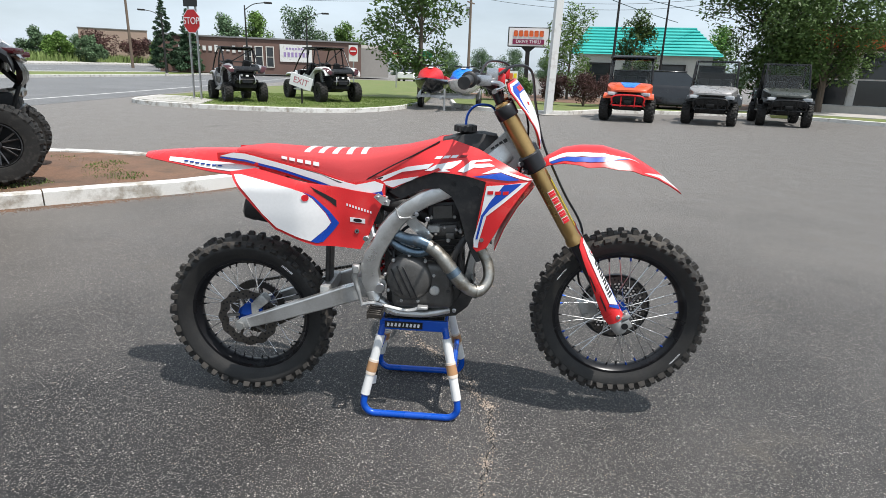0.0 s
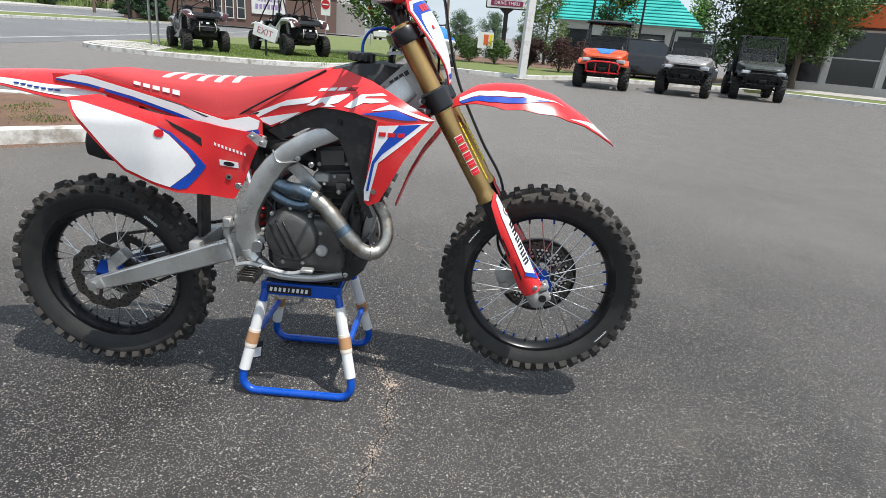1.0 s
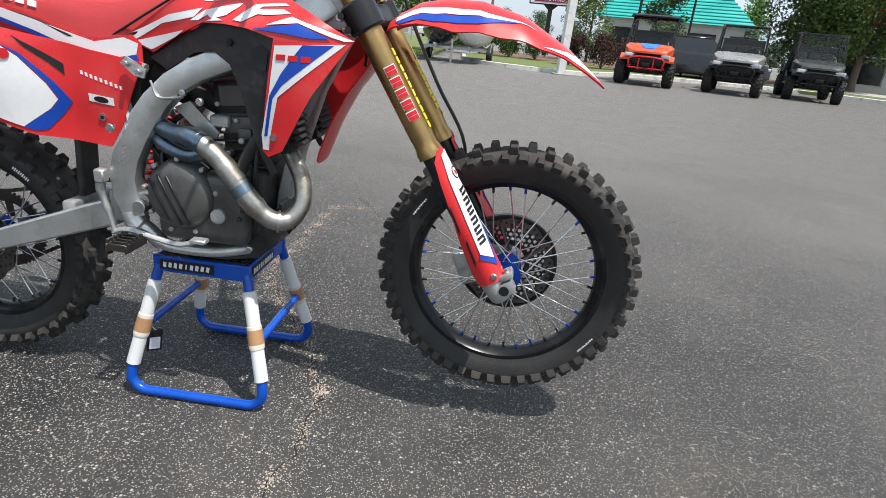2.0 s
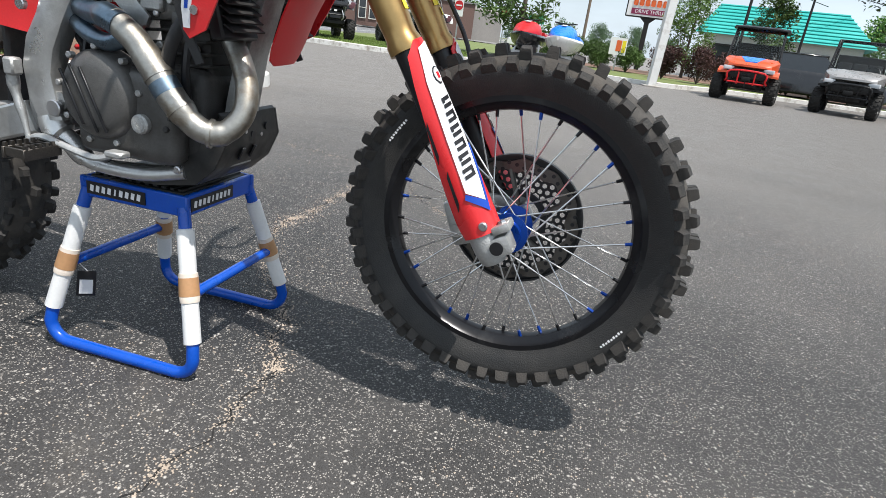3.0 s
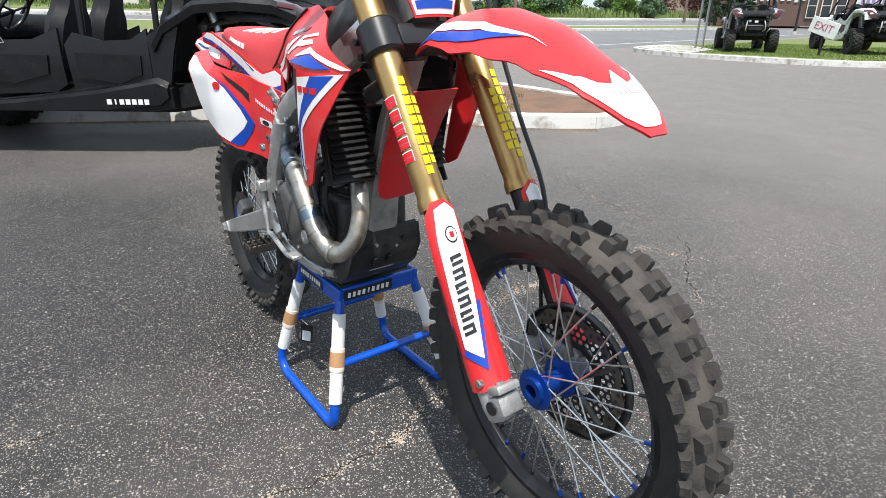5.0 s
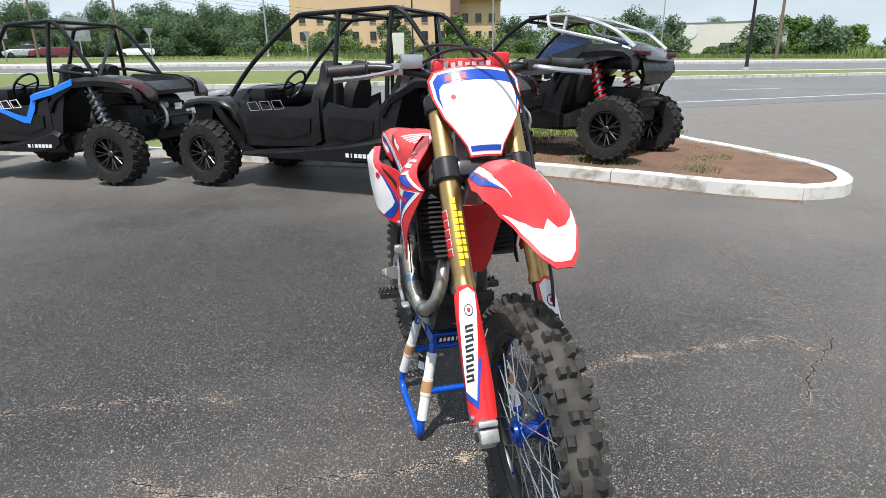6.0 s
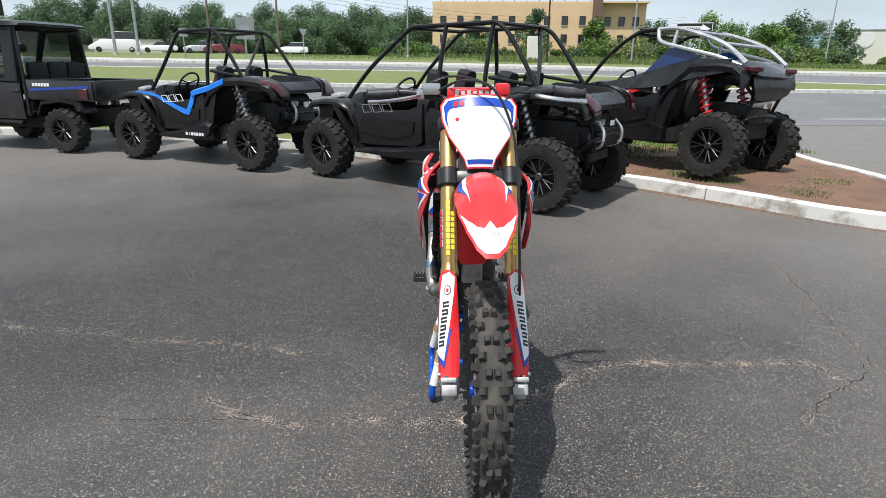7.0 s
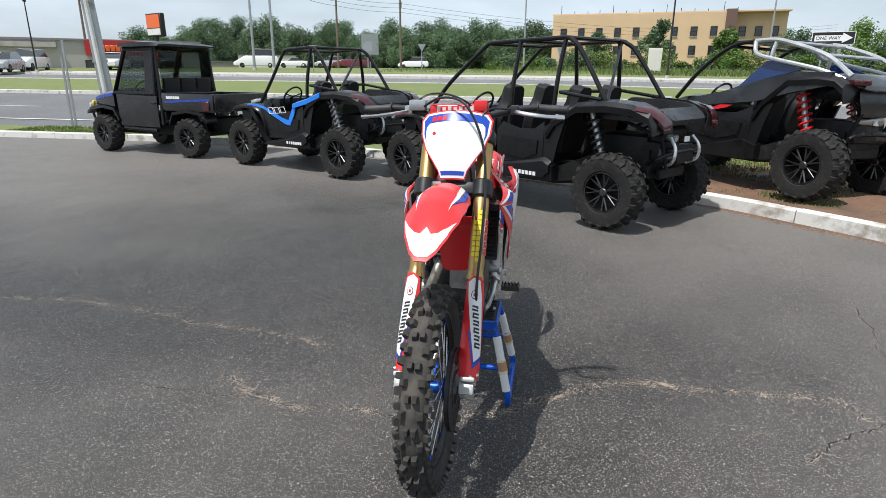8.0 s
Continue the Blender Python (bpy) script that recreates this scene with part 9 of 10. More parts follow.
# nearer trees across the road
for i, (x, y, h, r) in enumerate(((-31.7, 78.0, 7.0, 3.0), (-27.6, 79.5, 7.4, 3.4), (-22.6, 80.5, 8.2, 3.8), (-17.2, 84.0, 6.6, 3.0), (-56.0, 76.0, 3.4, 2.2), (-51.0, 73.0, 3.2, 1.8), (-48.5, 75.0, 3.0, 1.8), (-62.0, 74.0, 3.6, 2.2), (-82.0, 17.0, 6.5, 2.4), (-88.0, 27.0, 5.5, 2.2), (-90.0, 10.0, 5.0, 2.2), (-66.0, 70.0, 4.0, 2.6), (-78, 58, 5.0, 3.0), (-41.0, 79.0, 3.4, 2.2))):
    tagged(tree("leafy tree across the road", (x, y, 0.1 + rise(x, y)), h, r, 6000, 0.19, LEAF if i % 2 else LEAFF, 60 + i, 0.10, 0.15, clumps=24), group="trees across the road")
# conifers
for i, (x, y, h) in enumerate(((-31.4, 60.6, 7.4), (-30.2, 63.6, 6.6))):
    rt = thing("conifer", "dark pointed conifer across the road", "tree", pose(x, y, 0.1 + rise(x, y)), "conifers")
    part("trunk", tube(BM(), [(0, 0, 0), (0, 0, h)], [0.18, 0.02], 7), BARK, rt)
    sp = []
    rnd = random.Random(i)
    for k in range(60):
        t = k / 60
        a = k * 2.4
        d = (1 - t) * 1.7 * rnd.uniform(0.5, 1.0)
        sp.append(((d * math.cos(a), d * math.sin(a), 0.5 + (h - 0.5) * t), 0.16 + 0.42 * (1 - t)))
    c = new("crown", leaf_mesh("crown", sp, 7000, 0.13, NEEDLE, i, 0.5))
    c.parent = rt
# tall weeds on the bank across the road
def bank(name, n, x0, x1, y0, y1, h0, h1, seed, w=0.05):
    ob = blades(name, n, spot_box(x0, x1, y0, y1), h0, h1, WEED, "tall rough weeds on the far bank", seed, w, 0.15)
    ob["category"] = "weeds"


bank("bank_weeds", 15000, -60, -48.5, 6, 64, 0.12, 0.42, 12, 0.03)
bank("bank_weeds_left", 3500, -66, -50, -14, 6, 0.05, 0.18, 13, 0.025)
bank("bank_weeds_far", 8000, -64, -48, 62, 130, 0.4, 1.2, 14, 0.06)
bank("bank_weeds_office", 9000, -80, -60, -4, 44, 0.2, 0.6, 15, 0.04)
# a ragged thicket of bushes along the bank
rnd = random.Random(314)
for i in range(58):
    y = -3.0 + i * 1.35 + rnd.uniform(-1.0, 1.0)
    x = (-66.0 if y < 20 else -58.0) - rnd.uniform(0, 9) + (1.5 * rnd.random() if i % 3 else 0)
    h = rnd.uniform(0.9, 2.5) * (0.75 if y > 26 else 1.0)
    tagged(shrub("rough green bush on the far bank", (x, y, 0.1 + rise(x, y)), h, h * rnd.uniform(0.8, 1.3), 1700, 0.13, (LEAF, LEAFF, WEED)[i % 3], 200 + i, "bush"), group="roadside bushes")
for i, (x, y, h, r) in enumerate(((-78.0, 50.8, 6.0, 4.2), (-75.0, 46.0, 4.6, 3.2), (-62.3, 59.5, 4.4, 2.8), (-68.3, 70.6, 5.0, 3.0), (-57.2, 64.6, 3.8, 3.2), (-80.0, 41.0, 5.6, 4.4), (-87.0, 36.5, 5.0, 3.6))):
    tagged(tree("leafy tree across the road", (x, y, 0.1 + rise(x, y)), h, r, 6500, 0.19, LEAF if i % 2 else LEAFF, 160 + i, 0.06, 0.15, clumps=24), group="trees across the road")
# dark red ornamental trees before the far tan building
for i, (x, y) in enumerate(((-52.0, 83.2), (-48.2, 85.4), (-45.6, 86.6))):
    tagged(shrub("dark red leafy tree before a tan building", (x, y, 0.8), 4.2 - 0.5 * i, 2.6 - 0.3 * i, 2600, 0.16, LEAFR, 140 + i, "tree"), group="dark red trees")

# ---- buildings ----
TAN = mat("tan brick wall", (0.60, 0.43, 0.27), 0.85, var=0.12, scale=0.4, grain=6, bump=0.2, bscale=30)
GREYW = mat("grey block wall", (0.24, 0.225, 0.21), 0.85, var=0.12, scale=0.5, grain=6)
BROWNW = mat("brown brick wall", (0.14, 0.085, 0.07), 0.85, var=0.2, scale=0.8, grain=10)
CREAM = mat("cream render", (0.62, 0.60, 0.55), 0.85, var=0.08, scale=0.6, grain=8)
TEAL = mat("teal metal roofing", (0.035, 0.42, 0.38), 0.38, 0.1, var=0.12, scale=0.8, grain=8)
ORANGE = mat("orange fascia", (0.70, 0.13, 0.03), 0.45, var=0.08)
REDF = mat("red fascia", (0.42, 0.02, 0.02), 0.45, var=0.08)
DARKGL = mat("dark window glass", (0.020, 0.024, 0.028), 0.06, var=0.1, coat=0.6)
METAL = mat("galvanised steel", (0.42, 0.43, 0.44), 0.42, 0.8, var=0.15, scale=3, grain=40, dirt=(0.25, 0.24, 0.22), dscale=3)
POLEB = mat("dark bronze pole", (0.022, 0.020, 0.019), 0.5, 0.3, var=0.2)
WOOD = mat("weathered utility pole", (0.16, 0.12, 0.09), 0.9, var=0.25, scale=3, grain=30)
ROOFG = mat("grey flat roofing", (0.20, 0.20, 0.20), 0.9, var=0.1)
WPAINT = mat("white painted steel", (0.68, 0.68, 0.66), 0.45, var=0.08, scale=3, grain=40, dirt=(0.45, 0.42, 0.38), dscale=3)


def window(parent, p, d, n, w, h, name="window", sill=True, frame_m=None):
    """A framed window set in a wall: p its centre, d along the wall, n outwards."""
    rot = Matrix((d, n, V(0, 0, 1))).transposed()
    bm = BM()
    for s in (-1, 1):
        box(bm, p + d * s * w / 2, (0.09, 0.16, h + 0.09), rot)
        box(bm, p + V(0, 0, s * h / 2), (w - 0.09, 0.16, 0.09), rot)
    box(bm, p, (w - 0.09, 0.06, 0.06), rot)
    wd = part(name, bm, frame_m or POLEB, parent)
    part("pane", box(BM(), p - n * 0.02, (w - 0.06, 0.03, h - 0.06), rot), DARKGL, wd)
    if sill:
        part("sill", box(BM(), p - V(0, 0, h / 2 + 0.08) + n * 0.06, (w + 0.2, 0.14, 0.07), rot), CONC, wd)


def block(name, label, c, yaw, size, wall, cat="building", parapet=0.5):
    """A flat-roofed block: c the middle of its front at the ground, front facing local -y."""
    root = thing(name, label, cat, pose(*c, 0, 0, yaw))
    w, d, h = size
    part("wall", box(BM(), (0, d / 2, h / 2), (w, d, h)), wall, root)
    part("roof", box(BM(), (0, d / 2, h + 0.06), (w + 0.2, d + 0.2, 0.12)), ROOFG, root)
    return root


def face_yaw(dx, dy):
    """Turns a front (local -y) to look along (dx, dy)."""
    return math.degrees(math.atan2(dx, -dy))


# tan three-storey office
a, b = V(-107.5, 3.9, 0), V(-102.8, 32.3, 0)
dirv = (b - a).normalized()
off = thing("office_building", "tan brick three-storey office block with rows of windows", "building", Matrix.Translation(a - V(0, 0, 0.8)) @ Matrix.Rotation(math.atan2(dirv.y, dirv.x), 4, "Z"))
Lw = (b - a).length
part("wall", box(BM(), (Lw / 2, 8, 6.0), (Lw, 16, 12.0)), TAN, off)
part("wall", box(BM(), (Lw + 4.0, 9.5, 6.0), (8.0, 15, 12.0)), TAN, off)
part("roof", box(BM(), (Lw / 2 + 4, 8.5, 12.10), (Lw + 8.3, 16.3, 0.22)), TAN, off)
part("stair_tower", box(BM(), (Lw - 0.5, 0.4, 6.2), (1.6, 1.4, 12.4)), BROWNW, off)
for fl in range(3):
    for k in range(9):
        window(off, V(1.9 + k * 3.0, -0.04, 3.2 + fl * 2.95), V(1, 0, 0), V(0, -1, 0), 0.95, 1.4)
    for k in range(3):
        window(off, V(Lw + 1.6 + k * 2.4, 1.96, 3.2 + fl * 2.95), V(1, 0, 0), V(0, -1, 0), 0.95, 1.4)
bm = BM()
for k in range(14):
    cyl(bm, (1.0 + k * 2.2, 3 + (k % 3), 12.2), (1.0 + k * 2.2, 3 + (k % 3), 13.0 + 0.8 * (k % 4 == 0)), 0.05, seg=5)
part("roof_mast", bm, POLEB, off)

# grey store with a red sign band
a, b = V(-49.5, -55.5, 0), V(-62.3, -36.7, 0)
dirv = (b - a).normalized()
STOREW = mat("pale grey store wall", (0.40, 0.38, 0.36), 0.85, var=0.12, scale=0.4, grain=6)
store = thing("store_building", "low grey block store with a red sign band", "building", Matrix.Translation(a) @ Matrix.Rotation(math.atan2(dirv.y, dirv.x), 4, "Z"))
Ls = (b - a).length
part("wall", box(BM(), (Ls / 2, 7, 2.3), (Ls, 14, 4.6)), STOREW, store)
part("roof", box(BM(), (Ls / 2, 7, 4.65), (Ls + 0.4, 14.4, 0.2)), ROOFG, store)
part("eave_band", box(BM(), (Ls * 0.20, -0.25, 4.1), (Ls * 0.40, 0.5, 0.5)), CONC, store)
part("sign_band", box(BM(), (Ls * 0.68, -0.12, 3.9), (Ls * 0.34, 0.22, 1.5)), REDF, store)
bm = BM()
for k in range(12):
    box(bm, (Ls * 0.56 + k * 0.48, -0.30, 3.85), (0.42, 0.10, 0.62 if k else 0.9), None, 0.04)
part("sign_letters", bm, ORANGE, store, "orange bars in place of a shop name")
for k in range(5):
    window(store, V(Ls * 0.54 + k * 1.9, -0.06, 1.5), V(1, 0, 0), V(0, -1, 0), 1.6, 2.2, sill=False)
pyl = thing("pylon_sign", "orange and white roadside pylon sign", "sign", pose(-55.6, -37.3, 0, 0, 0, 62))
part("post", cyl(BM(), (0, 0, 0), (0, 0, 5.2), 0.16, seg=10), POLEB, pyl)
part("sign_box", box(BM(), (0, 0, 6.0), (2.7, 0.5, 2.2), None, 0.05), POLEB, pyl)
part("upper_panel", box(BM(), (0, -0.27, 6.35), (2.4, 0.06, 1.25)), ORANGE, pyl)
part("lower_panel", box(BM(), (0, -0.27, 5.35), (2.4, 0.06, 0.6)), WPAINT, pyl)
block("far_store", "low white roadside shop", (-92, -42, 0.1), face_yaw(1, 0.45), (9, 8, 4.0), CREAM)
fs = block("far_store", "pale flat-roofed store far off", (-84.0, 68.5, 0.8), face_yaw(0.77, -0.63), (14.0, 12, 5.6), CREAM)
part("round_emblem", disc(BM(), (-2.0, -0.06, 4.3), (0, 1, 0), 1.1, 0.10, 24), WPAINT, fs, "pale round emblem in place of a logo")
part("dark_doors", box(BM(), (4.2, -0.05, 1.3), (3.0, 0.12, 2.4)), DARKGL, fs)
fs = block("far_store", "pale blue-fronted shop far off", (-84.5, 59.8, 0.8), face_yaw(0.80, -0.58), (4.6, 9, 5.0), mat("pale blue cladding", (0.30, 0.50, 0.62), 0.7, var=0.1, scale=0.5))
part("sign_board", box(BM(), (0.6, -0.06, 2.6), (2.6, 0.12, 0.7)), REDF, fs, "dark red bar in place of a shop name")
block("far_store", "small grey shed far off", (-66.5, 66.2, 0.6), face_yaw(0.7, -0.7), (2.6, 3, 3.9), CONC)
block("far_store", "low grey building behind the trees", (-100, -62, 0.1), face_yaw(1, 0.6), (30, 12, 3.2), GREYW)

# long brown building with a round end, banner on its wall
a, b = V(-33.6, 63.6, 0.2), V(-12.6, 70.4, 0.2)
dirv = (b - a).normalized()
hall = thing("brown_building", "long low brown brick building with a rounded end", "building", Matrix.Translation(a) @ Matrix.Rotation(math.atan2(dirv.y, dirv.x), 4, "Z"))
Lh = (b - a).length
part("wall", box(BM(), (Lh / 2, 4, 1.9), (Lh, 8, 3.8)), BROWNW, hall)
part("roof", box(BM(), (Lh / 2, 4, 3.88), (Lh + 0.3, 8.3, 0.16)), ROOFG, hall)
part("round_end", tube(BM(), [(Lh, 4, 0), (Lh, 4, 3.3), (Lh, 4, 3.7)], [4, 4, 3.4], 28), GREYW, hall)
part("banner", box(BM(), (Lh * 0.66, -0.08, 2.4), (3.6, 0.06, 1.9)), WPAINT, hall)
bm = BM()
for k in range(7):
    box(bm, (Lh * 0.66 - 1.25 + k * 0.42, -0.12, 2.25), (0.26, 0.03, 0.5))
    box(bm, (Lh * 0.66 - 1.0 + k * 0.33, -0.12, 2.9), (0.22, 0.03, 0.2))
part("banner_print", bm, mat("violet print", (0.30, 0.22, 0.42), 0.6), hall, "violet bars in place of banner words")
bm = BM()
for k in range(11):
    box(bm, (Lh * 0.10 + k * 0.62, -0.06, 2.6), (0.34, 0.06, 0.5 if k % 3 else 0.75))
part("wall_letters", bm, WPAINT, hall, "pale bars in place of wall lettering")
for k in range(3):
    window(hall, V(Lh * 0.42 + k * 1.2, -0.04, 1.9), V(1, 0, 0), V(0, -1, 0), 0.8, 2.2, sill=False, frame_m=CREAM)
block("far_store", "low tan commercial building far off", (-55.6, 93.0, 0.1), face_yaw(0.5, -0.87), (9.5, 12, 5.6), mat("dusty tan wall", (0.34, 0.25, 0.20), 0.85, var=0.12, scale=0.6, grain=8))

# drive-through restaurant with a teal hipped roof
a, b = V(7.3, 40.4, 0), V(16.3, 37.8, 0)
dirv = (b - a).normalized()
din = thing("restaurant", "cream restaurant with a teal standing-seam roof", "building", Matrix.Translation(a) @ Matrix.Rotation(math.atan2(dirv.y, dirv.x), 4, "Z"))
Ld = (b - a).length
part("wall", box(BM(), (Ld / 2, 4.5, 1.4), (Ld - 0.8, 8.2, 2.8)), CREAM, din)
bm = loft(BM(), [[V(-0.2, 0, 2.75), V(Ld + 0.2, 0, 2.75), V(Ld + 0.2, 9.0, 2.75), V(-0.2, 9.0, 2.75)], [V(0.7, 2.4, 4.65), V(Ld - 1.6, 2.4, 4.65), V(Ld - 1.6, 6.6, 4.65), V(0.7, 6.6, 4.65)]])
rf = part("roof", bm, TEAL, din)
for k in range(9):
    t = (k + 0.5) / 9
    p, q = V(-0.2 + 0.9 * t, 2.4 * t, 2.79 + 1.9 * t), V(Ld + 0.2 - 1.8 * t, 2.4 * t, 2.79 + 1.9 * t)
    part("roof_rib", cyl(BM(), p, q, 0.05, seg=5), TEAL, rf)
for k in range(4):
    window(din, V(1.8 + k * 2.4, 0.36, 1.4), V(1, 0, 0), V(0, -1, 0), 1.5, 1.5)

# shop front on the right: glass between white posts, orange fascia
shop = thing("shop", "single-storey shop with glass front, white posts and orange fascia", "building", pose(15.9, 27.6, 0, 0, 0, -32))
part("wall", box(BM(), (9, 5.2, 1.9), (18, 9.6, 3.8)), GREYW, shop)
part("fascia", box(BM(), (9, 0.1, 3.35), (18.4, 0.7, 0.9)), ORANGE, shop)
part("roof", box(BM(), (9, 5.0, 3.92), (18.6, 10.4, 0.16)), ROOFG, shop)
for k in range(9):
    part("post", box(BM(), (0.1 + k * 2.2, 0.22, 1.45), (0.22, 0.22, 2.9)), WPAINT, shop)
    if k < 8:
        window(shop, V(1.2 + k * 2.2, 0.34, 1.55), V(1, 0, 0), V(0, -1, 0), 1.95, 2.4, sill=False, frame_m=WPAINT)
part("base_wall", box(BM(), (9, 0.18, 0.18), (18, 0.34, 0.36)), CREAM, shop)

# ---- signs and poles ----
SIGNR = mat("red sign sheeting", (0.50, 0.012, 0.016), 0.4, var=0.06)
SIGNW = mat("white sign sheeting", (0.78, 0.78, 0.78), 0.4, var=0.04)
SIGNK = mat("black sign sheeting", (0.012, 0.012, 0.012), 0.4, var=0.1)


def flat_text(name, body, size, material, parent, y, z, x=0.0):
    return text(name, body, size, material, parent, Matrix.Translation((x, y, z)) @ Matrix.Rotation(math.pi / 2, 4, "X"), thick=0.003)


stop = thing("stop_sign", "red octagonal stop sign on two steel posts", "sign", pose(-8.95, 17.7, 0.14, 0, 1.2, -24))
for x in (-0.17, 0.17):
    part("post", box(BM(), (x, 0.05, 1.75), (0.055, 0.04, 3.5)), METAL, stop)
oct_ = [(0.40 * math.cos(math.pi / 8 + k * math.pi / 4), 0.40 * math.sin(math.pi / 8 + k * math.pi / 4)) for k in range(8)]
part("rim", sheet(BM(), oct_, lambda u, v: V(u, 0.012, 2.45 + v), 0.006, 5), SIGNW, stop)
part("face", sheet(BM(), [(u * 0.93, v * 0.93) for u, v in oct_], lambda u, v: V(u, 0.004, 2.45 + v), 0.006, 5), SIGNR, stop)
flat_text("lettering", "STOP", 0.30, SIGNW, stop, -0.004, 2.45)
part("top_sign", box(BM(), (0, 0.0, 3.02), (0.62, 0.012, 0.26), None, 0.01), SIGNK, stop)

ex = thing("exit_sign", "white board sign reading EXIT on a thin dark post", "sign", pose(-5.28, 17.3, 0.11, 0, 0, -14))
part("post", box(BM(), (0, 0.03, 0.35), (0.05, 0.04, 0.72)), POLEB, ex)
part("board", box(BM(), (0, 0, 0.72), (0.80, 0.02, 0.40), Matrix.Rotation(0.27, 3, "Y"), 0.006), SIGNW, ex)
text("lettering", "EXIT", 0.27, mat("faded red print", (0.42, 0.10, 0.14), 0.5), ex, Matrix.Translation((0, -0.013, 0.72)) @ Matrix.Rotation(0.27, 4, "Y") @ Matrix.Rotation(math.pi / 2, 4, "X"), thick=0.002)

ow = thing("one_way_sign", "black one-way sign with a white arrow on a steel post", "sign", pose(-23.9, 12.05, 0.12 + rise(-23.9, 12.05), 0, 0, face_yaw(0.91, -0.40)))
for x in (-0.3, 0.3):
    part("post", box(BM(), (x, 0.03, 1.2), (0.06, 0.05, 2.4)), METAL, ow)
part("rim", box(BM(), (0, -0.002, 2.42), (1.46, 0.008, 0.50), None, 0.003), SIGNW, ow)
part("board", box(BM(), (0, -0.008, 2.42), (1.41, 0.010, 0.45), None, 0.003), SIGNK, ow)
part("arrow", sheet(BM(), [(-0.63, -0.11), (0.31, -0.11), (0.31, -0.19), (0.65, 0.0), (0.31, 0.19), (0.31, 0.11), (-0.63, 0.11)], lambda u, v: V(u, -0.016, 2.42 + v), 0.003, 5), SIGNW, ow)
flat_text("lettering", "ONE WAY", 0.18, SIGNK, ow, -0.0185, 2.42, -0.17)

dsg = thing("drive_thru_sign", "white illuminated box sign on a black pole, reading DRIVE THRU", "sign", pose(3.75, 35.65, 0, 0, 0, -6))
part("pole", box(BM(), (0, 0, 1.45), (0.26, 0.26, 2.9)), POLEB, dsg)
part("bracket", loft(BM(), [[V(-w, -0.1, z), V(w, -0.1, z), V(w, 0.1, z), V(-w, 0.1, z)] for w, z in ((0.14, 2.6), (0.5, 2.92))]), POLEB, dsg)
part("sign_box", box(BM(), (0, 0, 3.42), (2.50, 0.40, 1.14), None, 0.04), SIGNK, dsg)
part("white_face", box(BM(), (0, -0.20, 3.42), (2.36, 0.04, 1.02)), SIGNW, dsg)
bm = BM()
for k in range(6):
    box(bm, (-0.78 + k * 0.31, -0.235, 3.62), (0.235, 0.03, 0.34), None, 0.04)
part("orange_mark", bm, ORANGE, dsg, "orange bars in place of a brand name")
part("lower_band", box(BM(), (0, -0.225, 3.15), (1.9, 0.02, 0.30)), mat("plum sign band", (0.22, 0.02, 0.07), 0.4), dsg)
flat_text("lettering", "DRIVE THRU", 0.27, SIGNW, dsg, -0.238, 3.15)

menu = thing("banner_sign", "small colourful banner on a stand", "sign", pose(2.0, 24.7, 0.1, 0, 0, -5))
part("panel", box(BM(), (0, 0, 0.98), (0.66, 0.03, 0.66)), SIGNW, menu)
part("print", box(BM(), (0.02, -0.018, 1.00), (0.20, 0.01, 0.42), None, 0.0), ORANGE, menu)
part("print", box(BM(), (0.22, -0.018, 0.98), (0.14, 0.01, 0.46)), DYELLOW, menu)
part("leg", box(BM(), (0, 0, 0.32), (0.05, 0.05, 0.66)), METAL, menu)

wp = thing("white_pole", "square white steel pole at the lot's edge", "pole", pose(2.88, 18.1, 0, 0, 1.2, 12))
part("shaft", box(BM(), (0, 0, 3.2), (0.24, 0.24, 6.4), None, 0.012), WPAINT, wp)
part("base", box(BM(), (0, 0, 0.02), (0.55, 0.45, 0.04), None, 0.01), CONC, wp)


def lamp_post(label, at, h, arm=0.0, yaw=0.0, heads=1, r=0.075, material=None):
    rt = thing("street_lamp", label, "street lamp", pose(at[0], at[1], at[2] + rise(at[0], at[1]), 0, 0, yaw), "street lamps")
    part("pole", tube(BM(), [(0, 0, 0), (0, 0, 0.4), (0, 0, h)], [r * 1.5, r, r * 0.6], 8), material or POLEB, rt)
    part("base", cyl(BM(), (0, 0, 0), (0, 0, 0.25), r * 2.2, r * 1.8, 10), CONC, rt)
    for k in range(heads):
        sx = 1 if k == 0 else -1
        if arm:
            part("arm", tube(BM(), curve([(0, 0, h - 0.3), (sx * arm * 0.4, 0, h + 0.1), (sx * arm, 0, h + 0.25)], 4), r * 0.4, 6), material or POLEB, rt)
        part("lamp_head", box(BM(), (sx * max(arm, 0.35), 0, h + (0.22 if arm else 0.05)), (0.55, 0.26, 0.12), None, 0.03), material or POLEB, rt)
    return rt


lamp_post("black street lamp with a curved arm", (-15.6, 41.0, 0.0), 5.2, 1.6, 10)
lamp_post("black street lamp with a curved arm", (-12.6, 46.0, 0.0), 5.0, 1.5, 0)
lamp_post("black street lamp across the road", (-24.6, 47.0, 0.1), 4.8, 1.4, 200)
lamp_post("tall twin floodlight pole", (6.95, 27.0, 0.1), 5.6, 0.0, 20, 2)
lamp_post("tall twin floodlight pole", (11.2, 33.4, 0.1), 6.4, 0.0, 10, 2)
lamp_post("dark lamp pole on the far verge", (-44.3, 10.3, 0.1), 9.0, 1.2, 90)
lamp_post("dark lamp pole on the median", (-27.6, 26.4, 0.1), 7.5, 1.4, 100, 1, 0.10)
lamp_post("grey lamp pole far off", (-58.0, 22.0, 0.1), 9.5, 1.5, 80, 1, 0.09, METAL)
